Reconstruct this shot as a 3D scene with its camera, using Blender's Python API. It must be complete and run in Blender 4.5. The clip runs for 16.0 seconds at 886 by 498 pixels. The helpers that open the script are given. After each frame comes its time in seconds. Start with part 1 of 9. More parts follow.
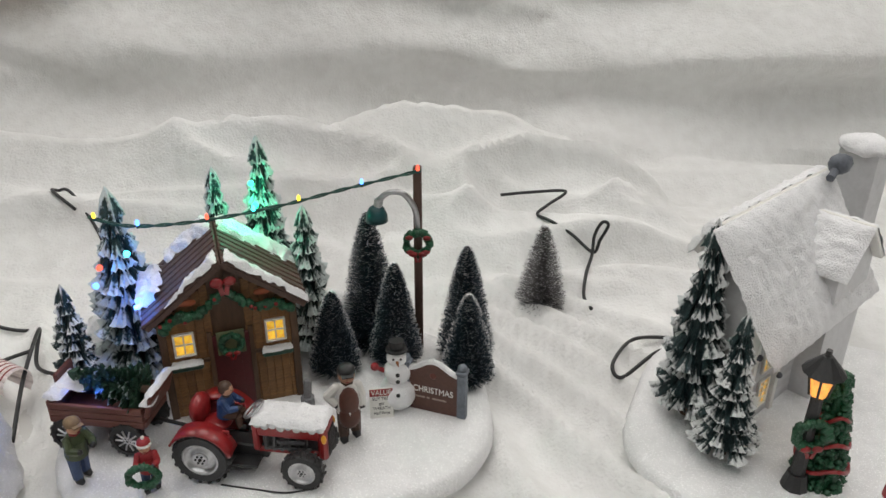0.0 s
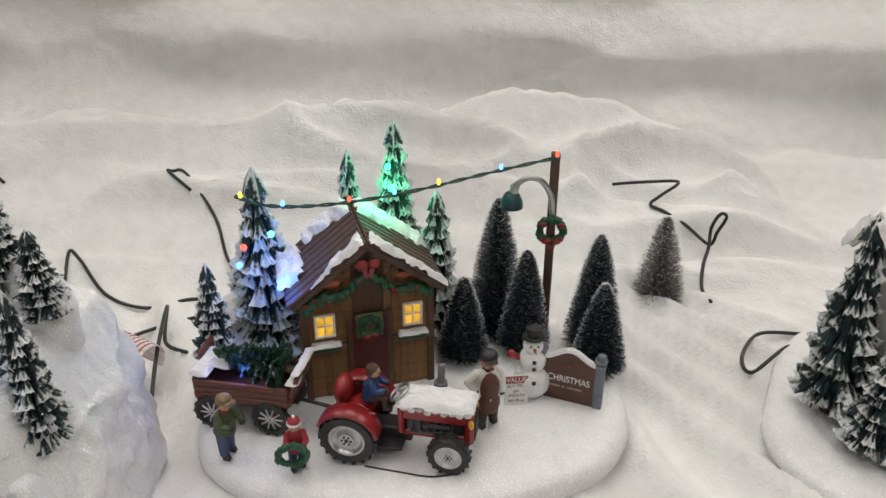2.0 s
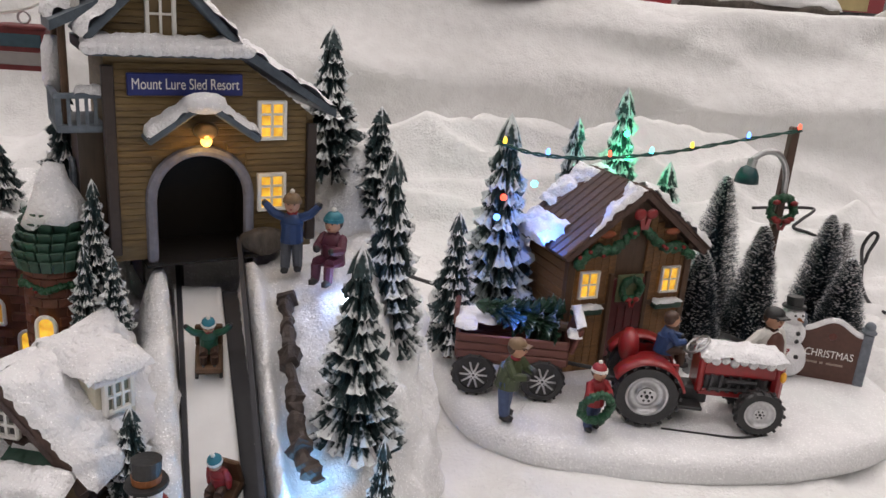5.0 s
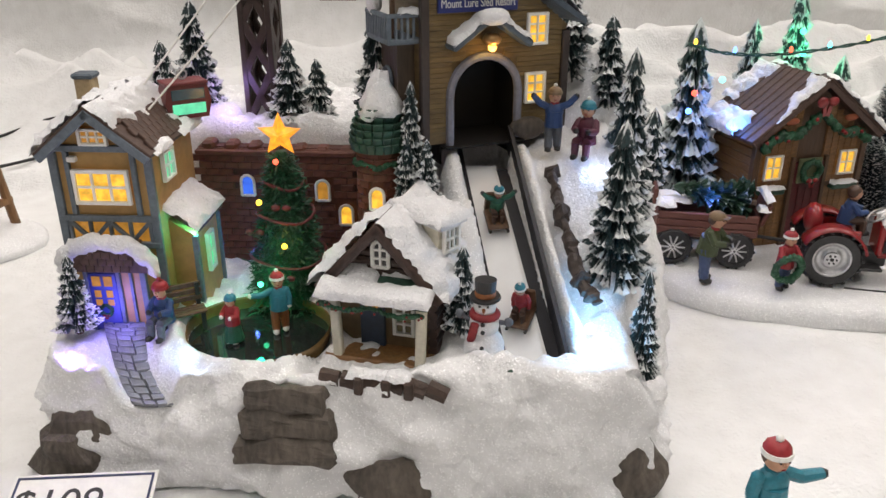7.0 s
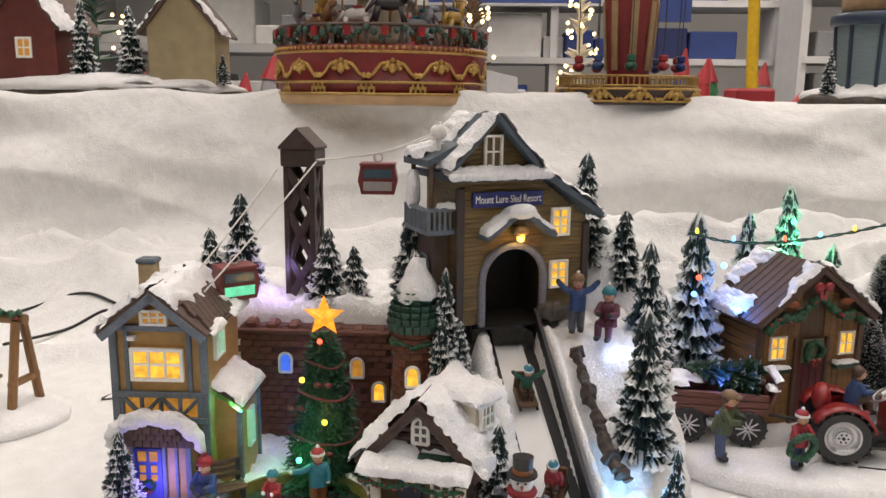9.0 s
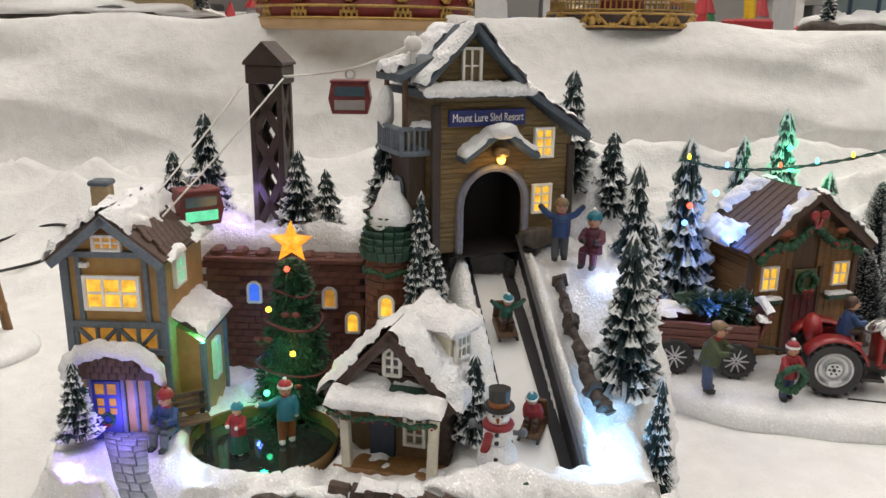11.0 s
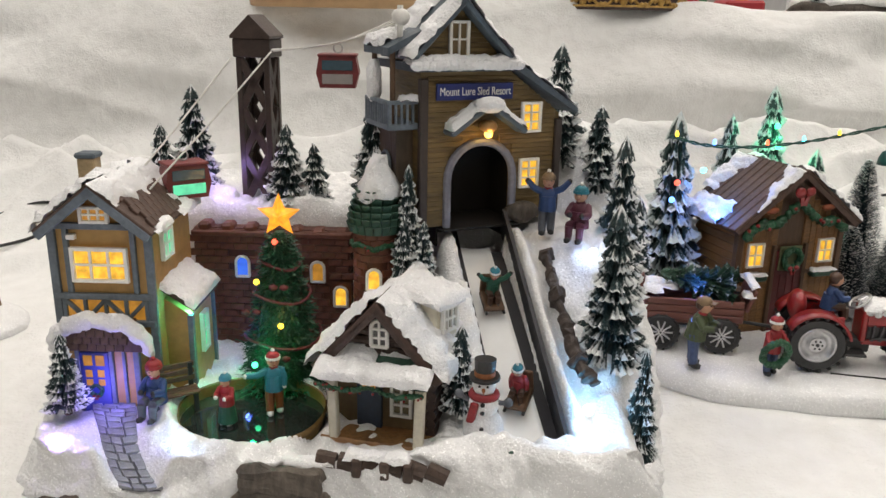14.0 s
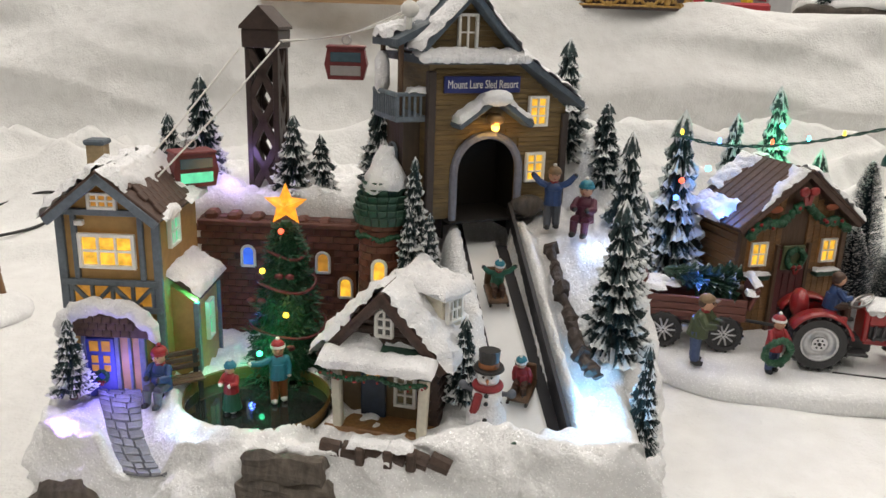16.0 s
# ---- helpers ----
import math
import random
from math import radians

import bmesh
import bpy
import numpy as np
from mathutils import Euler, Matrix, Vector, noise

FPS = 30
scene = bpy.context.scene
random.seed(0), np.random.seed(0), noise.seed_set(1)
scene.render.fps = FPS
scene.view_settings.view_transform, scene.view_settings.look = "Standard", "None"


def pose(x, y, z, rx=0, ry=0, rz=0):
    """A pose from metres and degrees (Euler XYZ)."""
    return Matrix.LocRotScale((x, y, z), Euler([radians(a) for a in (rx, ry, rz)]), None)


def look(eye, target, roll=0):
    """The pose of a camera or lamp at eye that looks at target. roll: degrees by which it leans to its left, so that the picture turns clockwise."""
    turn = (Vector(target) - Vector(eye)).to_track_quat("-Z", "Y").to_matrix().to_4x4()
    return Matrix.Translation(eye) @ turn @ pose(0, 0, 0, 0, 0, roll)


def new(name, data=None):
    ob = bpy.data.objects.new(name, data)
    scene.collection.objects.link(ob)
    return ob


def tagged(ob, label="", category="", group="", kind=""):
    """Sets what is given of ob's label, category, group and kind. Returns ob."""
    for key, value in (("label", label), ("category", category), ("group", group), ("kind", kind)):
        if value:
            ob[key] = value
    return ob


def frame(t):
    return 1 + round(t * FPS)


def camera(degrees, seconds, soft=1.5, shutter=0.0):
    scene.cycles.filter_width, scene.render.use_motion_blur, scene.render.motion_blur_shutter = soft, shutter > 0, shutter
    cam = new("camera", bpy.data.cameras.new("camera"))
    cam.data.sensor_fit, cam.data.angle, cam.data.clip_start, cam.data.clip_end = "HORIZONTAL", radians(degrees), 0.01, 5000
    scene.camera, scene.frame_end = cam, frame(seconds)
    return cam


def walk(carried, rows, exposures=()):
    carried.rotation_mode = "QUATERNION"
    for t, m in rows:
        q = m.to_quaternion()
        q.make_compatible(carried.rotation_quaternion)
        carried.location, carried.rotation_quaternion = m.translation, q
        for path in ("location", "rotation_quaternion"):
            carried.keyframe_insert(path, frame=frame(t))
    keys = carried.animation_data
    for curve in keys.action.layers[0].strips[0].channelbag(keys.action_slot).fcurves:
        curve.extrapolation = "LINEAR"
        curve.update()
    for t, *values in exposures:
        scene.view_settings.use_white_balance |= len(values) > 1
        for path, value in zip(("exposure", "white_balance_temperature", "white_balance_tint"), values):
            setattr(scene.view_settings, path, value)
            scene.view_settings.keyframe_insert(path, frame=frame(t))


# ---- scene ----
cam = camera(57.9, 16.0)
PATH = [
    (0, (-0.0337, 0.0162, 0.3755), (-0.0352, 0.9065, -0.0799), 0.12),
    (0.5, (-0.0632, 0.0166, 0.3749), (-0.0941, 0.8960, -0.1001), 0.26),
    (1, (-0.0759, 0.0186, 0.3736), (-0.1146, 0.8916, -0.1126), 0.58),
    (1.5, (-0.0935, 0.0164, 0.3681), (-0.1488, 0.8913, -0.1131), 0.28),
    (2, (-0.1021, 0.0169, 0.3709), (-0.1519, 0.9001, -0.0954), 0.05),
    (2.5, (-0.1038, 0.0193, 0.3734), (-0.1414, 0.9383, -0.0192), -1.54),
    (3, (-0.0751, -0.0095, 0.3605), (-0.1097, 0.9580, 0.1097), -4.02),
    (3.5, (-0.1182, 0.0017, 0.2651), (-0.1416, 0.9691, 0.0128), -2.76),
    (4, (-0.1820, 0.0083, 0.2330), (-0.1702, 0.9690, -0.0442), -0.15),
    (4.5, (-0.2468, 0.0130, 0.2515), (-0.1963, 0.9668, -0.0446), 1.97),
    (5, (-0.3282, 0.0032, 0.2410), (-0.2626, 0.9534, -0.0635), 4.38),
    (5.2, (-0.3422, -0.0004, 0.2377), (-0.2771, 0.9454, -0.0805), 4.36),
    (7.3, (-0.4017, -0.0951, 0.2469), (-0.4748, 0.8209, -0.1476), -0.40),
    (7.5, (-0.4042, -0.0967, 0.2495), (-0.4784, 0.8208, -0.1412), -0.54),
    (8, (-0.4109, -0.0999, 0.2520), (-0.4885, 0.8275, -0.1139), -0.56),
    (8.5, (-0.4118, -0.1062, 0.2567), (-0.4783, 0.8563, -0.0063), -0.08),
    (9, (-0.4191, -0.1128, 0.2547), (-0.4730, 0.8679, 0.0666), 0.71),
    (9.5, (-0.4226, -0.1044, 0.2541), (-0.4789, 0.8723, 0.0471), 0.42),
    (10, (-0.4167, -0.0968, 0.2478), (-0.4694, 0.8747, 0.0166), 0.61),
    (10.2, (-0.4135, -0.0948, 0.2446), (-0.4644, 0.8745, 0.0040), 0.65),
    (12.5, (-0.4107, -0.0873, 0.2416), (-0.4446, 0.8733, -0.0343), 1.18),
    (13, (-0.4113, -0.0880, 0.2398), (-0.4496, 0.8712, -0.0404), 1.03),
    (13.5, (-0.4111, -0.0892, 0.2385), (-0.4477, 0.8688, -0.0456), 1.02),
    (14, (-0.4091, -0.0929, 0.2391), (-0.4410, 0.8651, -0.0456), 1.12),
    (14.5, (-0.4094, -0.0974, 0.2386), (-0.4406, 0.8611, -0.0448), 1.50),
    (15, (-0.4100, -0.0963, 0.2397), (-0.4457, 0.8628, -0.0411), 1.73),
    (15.5, (-0.4093, -0.0955, 0.2382), (-0.4458, 0.8632, -0.0439), 1.98),
    (16, (-0.4111, -0.0956, 0.2362), (-0.4442, 0.8621, -0.0498), 1.97),
]
EXPOSURE = [(0, -0.32, 6300, 10), (0.6, -0.34, 6250, 10), (1.5, -0.28, 6650, 13), (2.5, -0.32, 6350, 11), (3.5, -0.28, 6400, 9), (4.5, -0.22, 6350, 13), (5.2, -0.1, 6500, 19), (7.5, 0.05, 6600, 13), (9, 0.05, 6800, 16), (10.2, 0.05, 6700, 13), (12.5, 0.05, 6650, 11), (16, 0.05, 6650, 11)]
walk(cam, [(t, look(eye, target, roll)) for t, eye, target, roll in PATH], EXPOSURE)

# ---- light: the store's ceiling lamps and the little coloured lamps of the village ----
world = bpy.data.worlds.new("store_air")
world.use_nodes = True
world.node_tree.nodes["Background"].inputs[0].default_value = (0.9, 0.95, 1.0, 1)
world.node_tree.nodes["Background"].inputs[1].default_value = 0.10
scene.world = world


def area_lamp(place, target, sx, sy, watts, rgb=(1, 0.925, 0.83)):
    data = bpy.data.lights.new("ceiling_lamp", "AREA")
    data.shape, data.size, data.size_y, data.energy, data.color = "RECTANGLE", sx, sy, watts, rgb
    ob = new("ceiling_lamp", data)
    ob.matrix_world = look(place, target)
    return ob


def led(place, watts, rgb, radius=0.002):
    data = bpy.data.lights.new("led_glow", "POINT")
    data.energy, data.color, data.shadow_soft_size = watts, rgb, radius
    ob = new("led_glow", data)
    ob.location = place
    return ob


CEILING_ROWS = [(-2.6, 0.4), (-0.2, 1.2), (2.2, 0.4), (-1.2, -2.2), (1.2, -2.2), (-1.0, 5.0), (2.4, 5.0)]
for lx, ly in CEILING_ROWS:
    area_lamp((lx, ly, 3.42), (lx, ly, 0), 1.4, 2.4, 23.5 if -1 < ly < 3 else 5 if ly < 0 else 80)

GREEN, BLUE, WARM, CYAN = (0.0, 1.0, 0.35), (0.08, 0.16, 1.0), (1.0, 0.55, 0.12), (0.1, 0.75, 1.0)
VIOLET, RED = (0.35, 0.2, 1.0), (1.0, 0.05, 0.03)

# ---- materials ----
MATS = {}


def nodes_of(name):
    m = bpy.data.materials.new(name)
    m.use_nodes = True
    n, l = m.node_tree.nodes, m.node_tree.links
    return m, n, l, n["Principled BSDF"]


def paint(name, rgb, rough=0.5, var=0.25, scale=300, bump=0.15, metal=0.0, stretch=(1, 1, 1), dark=None, coat=0.0):
    """Hand-painted resin, cloth, wood or metal: a base colour with broad and fine variation and fine relief."""
    if name in MATS:
        return MATS[name]
    m, n, l, b = nodes_of(name)
    tc = n.new("ShaderNodeTexCoord")
    mp = n.new("ShaderNodeMapping")
    mp.inputs["Scale"].default_value = stretch
    l.new(tc.outputs["Object"], mp.inputs["Vector"])
    n1, n2 = n.new("ShaderNodeTexNoise"), n.new("ShaderNodeTexNoise")
    n1.inputs["Scale"].default_value, n2.inputs["Scale"].default_value = scale * 0.22, scale
    n1.inputs["Detail"].default_value, n2.inputs["Detail"].default_value = 3, 5
    for k in (n1, n2):
        l.new(mp.outputs[0], k.inputs["Vector"])
    add = n.new("ShaderNodeMath")
    add.operation = "MULTIPLY_ADD"
    add.inputs[1].default_value = 0.5
    half = n.new("ShaderNodeMath")
    half.operation = "MULTIPLY"
    half.inputs[1].default_value = 0.5
    l.new(n2.outputs[0], half.inputs[0])
    l.new(n1.outputs[0], add.inputs[0])
    l.new(half.outputs[0], add.inputs[2])
    ramp = n.new("ShaderNodeValToRGB")
    ramp.color_ramp.elements[0].position, ramp.color_ramp.elements[1].position = 0.32, 0.68
    lo = dark or tuple(c * (1 - var) for c in rgb)
    hi = tuple(min(1, c * (1 + var * 0.7)) for c in rgb)
    ramp.color_ramp.elements[0].color, ramp.color_ramp.elements[1].color = (*lo, 1), (*hi, 1)
    l.new(add.outputs[0], ramp.inputs[0])
    rnd = n.new("ShaderNodeObjectInfo")
    hsv = n.new("ShaderNodeHueSaturation")
    mr = n.new("ShaderNodeMapRange")
    mr.inputs["To Min"].default_value, mr.inputs["To Max"].default_value = 0.86, 1.12
    l.new(rnd.outputs["Random"], mr.inputs[0])
    l.new(mr.outputs[0], hsv.inputs["Value"])
    l.new(ramp.outputs[0], hsv.inputs["Color"])
    l.new(hsv.outputs[0], b.inputs["Base Color"])
    bp = n.new("ShaderNodeBump")
    bp.inputs["Strength"].default_value, bp.inputs["Distance"].default_value = bump, 0.001
    l.new(n2.outputs[0], bp.inputs["Height"])
    l.new(bp.outputs[0], b.inputs["Normal"])
    b.inputs["Roughness"].default_value, b.inputs["Metallic"].default_value = rough, metal
    b.inputs["Coat Weight"].default_value = coat
    MATS[name] = m
    return m


def glow(name, rgb, strength, spread=0.0):
    """Something that gives off light: a lit pane or a lamp."""
    if name in MATS:
        return MATS[name]
    m, n, l, b = nodes_of(name)
    b.inputs["Base Color"].default_value = (*[0.3 * c for c in rgb], 1)
    b.inputs["Roughness"].default_value = 0.35
    tc, nz = n.new("ShaderNodeTexCoord"), n.new("ShaderNodeTexNoise")
    nz.inputs["Scale"].default_value = 220
    l.new(tc.outputs["Object"], nz.inputs["Vector"])
    ramp = n.new("ShaderNodeValToRGB")
    lo = tuple(c * (1 - spread) for c in rgb)
    ramp.color_ramp.elements[0].position, ramp.color_ramp.elements[1].position = 0.35, 0.65
    ramp.color_ramp.elements[0].color, ramp.color_ramp.elements[1].color = (*lo, 1), (*rgb, 1)
    l.new(nz.outputs[0], ramp.inputs[0])
    l.new(ramp.outputs[0], b.inputs["Emission Color"])
    b.inputs["Emission Strength"].default_value = strength
    MATS[name] = m
    return m


def glitter(name, rgb, cell=1500, share=0.06, rough=0.75, var=0.08, bump=0.5, grain=500, under=None, at=0.35):
    """White flocked snow (or tinsel) sprinkled with glitter flakes. under: a colour that shows where the snow is thin, on slopes."""
    if name in MATS:
        return MATS[name]
    m, n, l, b = nodes_of(name)
    out = n["Material Output"]
    tc = n.new("ShaderNodeTexCoord")
    nz, n2 = n.new("ShaderNodeTexNoise"), n.new("ShaderNodeTexNoise")
    nz.inputs["Scale"].default_value, nz.inputs["Detail"].default_value = grain, 4
    n2.inputs["Scale"].default_value, n2.inputs["Detail"].default_value = grain * 0.12, 3
    l.new(tc.outputs["Object"], nz.inputs["Vector"])
    l.new(tc.outputs["Object"], n2.inputs["Vector"])
    ramp = n.new("ShaderNodeValToRGB")
    ramp.color_ramp.elements[0].position, ramp.color_ramp.elements[1].position = 0.3, 0.6
    ramp.color_ramp.elements[0].color = (*[c * (1 - var) for c in rgb], 1)
    ramp.color_ramp.elements[1].color = (*rgb, 1)
    l.new(n2.outputs[0], ramp.inputs[0])
    colour = ramp.outputs[0]
    if under:
        geo, sep, ad, rp = n.new("ShaderNodeNewGeometry"), n.new("ShaderNodeSeparateXYZ"), n.new("ShaderNodeMath"), n.new("ShaderNodeValToRGB")
        l.new(geo.outputs["Normal"], sep.inputs[0])
        n3 = n.new("ShaderNodeTexNoise")
        n3.inputs["Scale"].default_value, n3.inputs["Detail"].default_value = grain * 0.9, 3
        l.new(tc.outputs["Object"], n3.inputs["Vector"])
        ad.operation = "MULTIPLY_ADD"
        ad.inputs[1].default_value = 1.1
        l.new(n3.outputs[0], ad.inputs[0])
        l.new(sep.outputs["Z"], ad.inputs[2])
        rp.color_ramp.elements[0].position, rp.color_ramp.elements[1].position = at, at + 0.13
        rp.color_ramp.elements[0].color, rp.color_ramp.elements[1].color = (0, 0, 0, 1), (1, 1, 1, 1)
        sc = n.new("ShaderNodeMath")
        sc.operation = "MULTIPLY"
        sc.inputs[1].default_value = 0.5
        l.new(ad.outputs[0], sc.inputs[0])
        l.new(sc.outputs[0], rp.inputs[0])
        mx, gr = n.new("ShaderNodeMix"), n.new("ShaderNodeValToRGB")
        mx.data_type = "RGBA"
        gr.color_ramp.elements[0].position, gr.color_ramp.elements[1].position = 0.3, 0.7
        gr.color_ramp.elements[0].color = (*[c * 0.45 for c in under], 1)
        gr.color_ramp.elements[1].color = (*[c * 1.3 for c in under], 1)
        l.new(nz.outputs[0], gr.inputs[0])
        l.new(rp.outputs[0], mx.inputs["Factor"])
        l.new(gr.outputs[0], mx.inputs["A"])
        l.new(colour, mx.inputs["B"])
        colour = mx.outputs["Result"]
    l.new(colour, b.inputs["Base Color"])
    bp = n.new("ShaderNodeBump")
    bp.inputs["Strength"].default_value, bp.inputs["Distance"].default_value = bump, 0.0012
    l.new(nz.outputs[0], bp.inputs["Height"])
    l.new(bp.outputs[0], b.inputs["Normal"])
    b.inputs["Roughness"].default_value = rough
    vor = n.new("ShaderNodeTexVoronoi")
    vor.inputs["Scale"].default_value = cell
    l.new(tc.outputs["Object"], vor.inputs["Vector"])
    sp = n.new("ShaderNodeSeparateColor")
    l.new(vor.outputs["Color"], sp.inputs[0])
    gt = n.new("ShaderNodeMath")
    gt.operation = "LESS_THAN"
    gt.inputs[1].default_value = share
    l.new(sp.outputs[0], gt.inputs[0])
    sub, scl, ad2, nrm = (n.new("ShaderNodeVectorMath") for _ in range(4))
    sub.operation, scl.operation, ad2.operation, nrm.operation = "SUBTRACT", "SCALE", "ADD", "NORMALIZE"
    sub.inputs[1].default_value = (0.5, 0.5, 0.5)
    scl.inputs["Scale"].default_value = 0.75
    g2 = n.new("ShaderNodeNewGeometry")
    vor2 = n.new("ShaderNodeTexVoronoi")
    vor2.inputs["Scale"].default_value = cell * 0.97
    l.new(tc.outputs["Object"], vor2.inputs["Vector"])
    l.new(vor2.outputs["Color"], sub.inputs[0])
    l.new(sub.outputs[0], scl.inputs[0])
    l.new(scl.outputs[0], ad2.inputs[0])
    l.new(g2.outputs["Normal"], ad2.inputs[1])
    l.new(ad2.outputs[0], nrm.inputs[0])
    flake = n.new("ShaderNodeBsdfGlossy")
    flake.inputs["Roughness"].default_value = 0.36
    flake.inputs["Color"].default_value = (*[min(1, c * 1.1 + 0.1) for c in rgb], 1)
    l.new(nrm.outputs[0], flake.inputs["Normal"])
    ms = n.new("ShaderNodeMixShader")
    l.new(gt.outputs[0], ms.inputs[0])
    l.new(b.outputs[0], ms.inputs[1])
    l.new(flake.outputs[0], ms.inputs[2])
    l.new(ms.outputs[0], out.inputs["Surface"])
    MATS[name] = m
    return m


def fir_material(name, snow, green, rough=0.5, cover=0.5):
    """Painted resin boughs, dry-brushed with white along their ribs and tips."""
    m, n, l, b = nodes_of(name)
    tc, at = n.new("ShaderNodeTexCoord"), n.new("ShaderNodeAttribute")
    at.attribute_name = "frost"
    fine, broad = n.new("ShaderNodeTexNoise"), n.new("ShaderNodeTexNoise")
    fine.inputs["Scale"].default_value, broad.inputs["Scale"].default_value = 48, 15
    for k in (fine, broad):
        k.inputs["Detail"].default_value = 4
        l.new(tc.outputs["Object"], k.inputs["Vector"])
    mix = n.new("ShaderNodeMath")
    mix.operation = "MULTIPLY_ADD"
    mix.inputs[1].default_value = 0.65
    l.new(fine.outputs[0], mix.inputs[0])
    l.new(at.outputs["Fac"], mix.inputs[2])
    add = n.new("ShaderNodeMath")
    add.operation = "MULTIPLY_ADD"
    add.inputs[1].default_value = 0.5
    l.new(broad.outputs[0], add.inputs[0])
    l.new(mix.outputs[0], add.inputs[2])
    lo = n.new("ShaderNodeMapRange")
    lo.inputs["From Min"].default_value, lo.inputs["From Max"].default_value = 1.55 - cover * 0.8, 1.75 - cover * 0.8
    l.new(add.outputs[0], lo.inputs[0])
    ramp = n.new("ShaderNodeValToRGB")
    ramp.color_ramp.elements[0].position, ramp.color_ramp.elements[1].position = 0.3, 0.7
    ramp.color_ramp.elements[0].color = (*[c * 0.5 for c in green], 1)
    ramp.color_ramp.elements[1].color = (*[c * 1.4 for c in green], 1)
    l.new(fine.outputs[0], ramp.inputs[0])
    mx = n.new("ShaderNodeMix")
    mx.data_type = "RGBA"
    l.new(lo.outputs[0], mx.inputs["Factor"])
    l.new(ramp.outputs[0], mx.inputs["A"])
    mx.inputs["B"].default_value = (*snow, 1)
    l.new(mx.outputs["Result"], b.inputs["Base Color"])
    bp = n.new("ShaderNodeBump")
    bp.inputs["Strength"].default_value, bp.inputs["Distance"].default_value = 0.5, 0.004
    l.new(fine.outputs[0], bp.inputs["Height"])
    l.new(bp.outputs[0], b.inputs["Normal"])
    b.inputs["Roughness"].default_value = rough
    MATS[name] = m
    return m


SNOW = glitter("flocked_snow", (0.80, 0.80, 0.80), cell=1900, share=0.08, bump=0.8, grain=620)
ROOF_SNOW = glitter("roof_snow", (0.83, 0.83, 0.84), cell=2600, share=0.035, bump=1.0, grain=800)
FIR = fir_material("snowy_fir", (0.80, 0.82, 0.82), (0.012, 0.034, 0.036), cover=0.58)
FIR_GREY = fir_material("frosted_fir", (0.66, 0.72, 0.71), (0.016, 0.046, 0.042), cover=0.72)
NEEDLE = glitter("frosted_needles", (0.66, 0.70, 0.78), cell=900, share=0.05, under=(0.011, 0.030, 0.048), at=0.92, rough=0.6, grain=900)
NEEDLE_GREY = glitter("grey_needles", (0.70, 0.70, 0.74), cell=900, share=0.03, under=(0.17, 0.16, 0.165), at=0.95, rough=0.6, grain=900)
TINSEL = glitter("green_tinsel", (0.010, 0.085, 0.035), cell=1800, share=0.10, rough=0.45, var=0.6, grain=700)
BARK = paint("bark", (0.10, 0.06, 0.04), 0.7, 0.4, 600, 0.4)
ROCK = paint("brown_rock", (0.098, 0.080, 0.064), 0.65, 0.6, 420, 1.0, stretch=(1, 1, 0.4))
WOOD_DARK = paint("dark_brown_wood", (0.095, 0.050, 0.025), 0.5, 0.4, 500, 0.4, stretch=(1, 1, 0.25))
WOOD_MID = paint("brown_plank", (0.225, 0.112, 0.040), 0.5, 0.4, 500, 0.4, stretch=(1, 1, 0.2))
PLANK_OCHRE = paint("ochre_clapboard", (0.165, 0.108, 0.040), 0.5, 0.5, 700, 0.7, stretch=(0.15, 0.15, 1))
SHINGLE = paint("brown_shingle", (0.088, 0.050, 0.037), 0.65, 0.35, 500, 0.4)
SLATE = paint("blue_slate", (0.075, 0.10, 0.125), 0.5, 0.35, 500, 0.4)
GREEN_TILE = paint("green_tile", (0.030, 0.080, 0.055), 0.45, 0.35, 500, 0.3)
BRICK = paint("red_brick", (0.135, 0.046, 0.027), 0.6, 0.45, 260, 0.6)
MORTAR = paint("brick_joint", (0.095, 0.034, 0.022), 0.7, 0.3, 500, 0.3)
OCHRE = paint("ochre_plaster", (0.42, 0.25, 0.085), 0.55, 0.22, 260, 0.25)
BEAM = paint("blue_grey_beam", (0.13, 0.16, 0.19), 0.55, 0.3, 500, 0.3)
WHITE = paint("white_paint", (0.78, 0.77, 0.73), 0.4, 0.08, 400, 0.1)
CREAM = paint("cream_post", (0.62, 0.58, 0.47), 0.5, 0.15, 500, 0.2)
BLACK = paint("black_rubber", (0.021, 0.021, 0.022), 0.45, 0.4, 600, 0.2)
CHROME = paint("silver_paint", (0.55, 0.55, 0.56), 0.32, 0.2, 500, 0.15, metal=0.85)
RED_PAINT = paint("red_paint", (0.27, 0.014, 0.016), 0.35, 0.3, 350, 0.1, coat=0.3)
DARK_RED = paint("dark_red_paint", (0.10, 0.012, 0.014), 0.45, 0.3, 400, 0.2)
WAGON = paint("wagon_brown", (0.14, 0.048, 0.035), 0.5, 0.3, 400, 0.3, stretch=(0.25, 1, 1))
NAVY = paint("navy_paint", (0.012, 0.022, 0.14), 0.4, 0.2, 400, 0.1)
DOOR_BLUE = paint("blue_door_paint", (0.05, 0.07, 0.28), 0.4, 0.2, 400, 0.1)
TEAL_DOOR = paint("dark_blue_door", (0.018, 0.035, 0.065), 0.45, 0.3, 400, 0.1)
STONE = paint("grey_stone", (0.20, 0.20, 0.21), 0.6, 0.35, 420, 0.6)
PATH_STONE = paint("path_stone", (0.27, 0.28, 0.31), 0.6, 0.35, 420, 0.6)
TOWER = paint("tower_brown", (0.046, 0.028, 0.022), 0.45, 0.35, 500, 0.2)
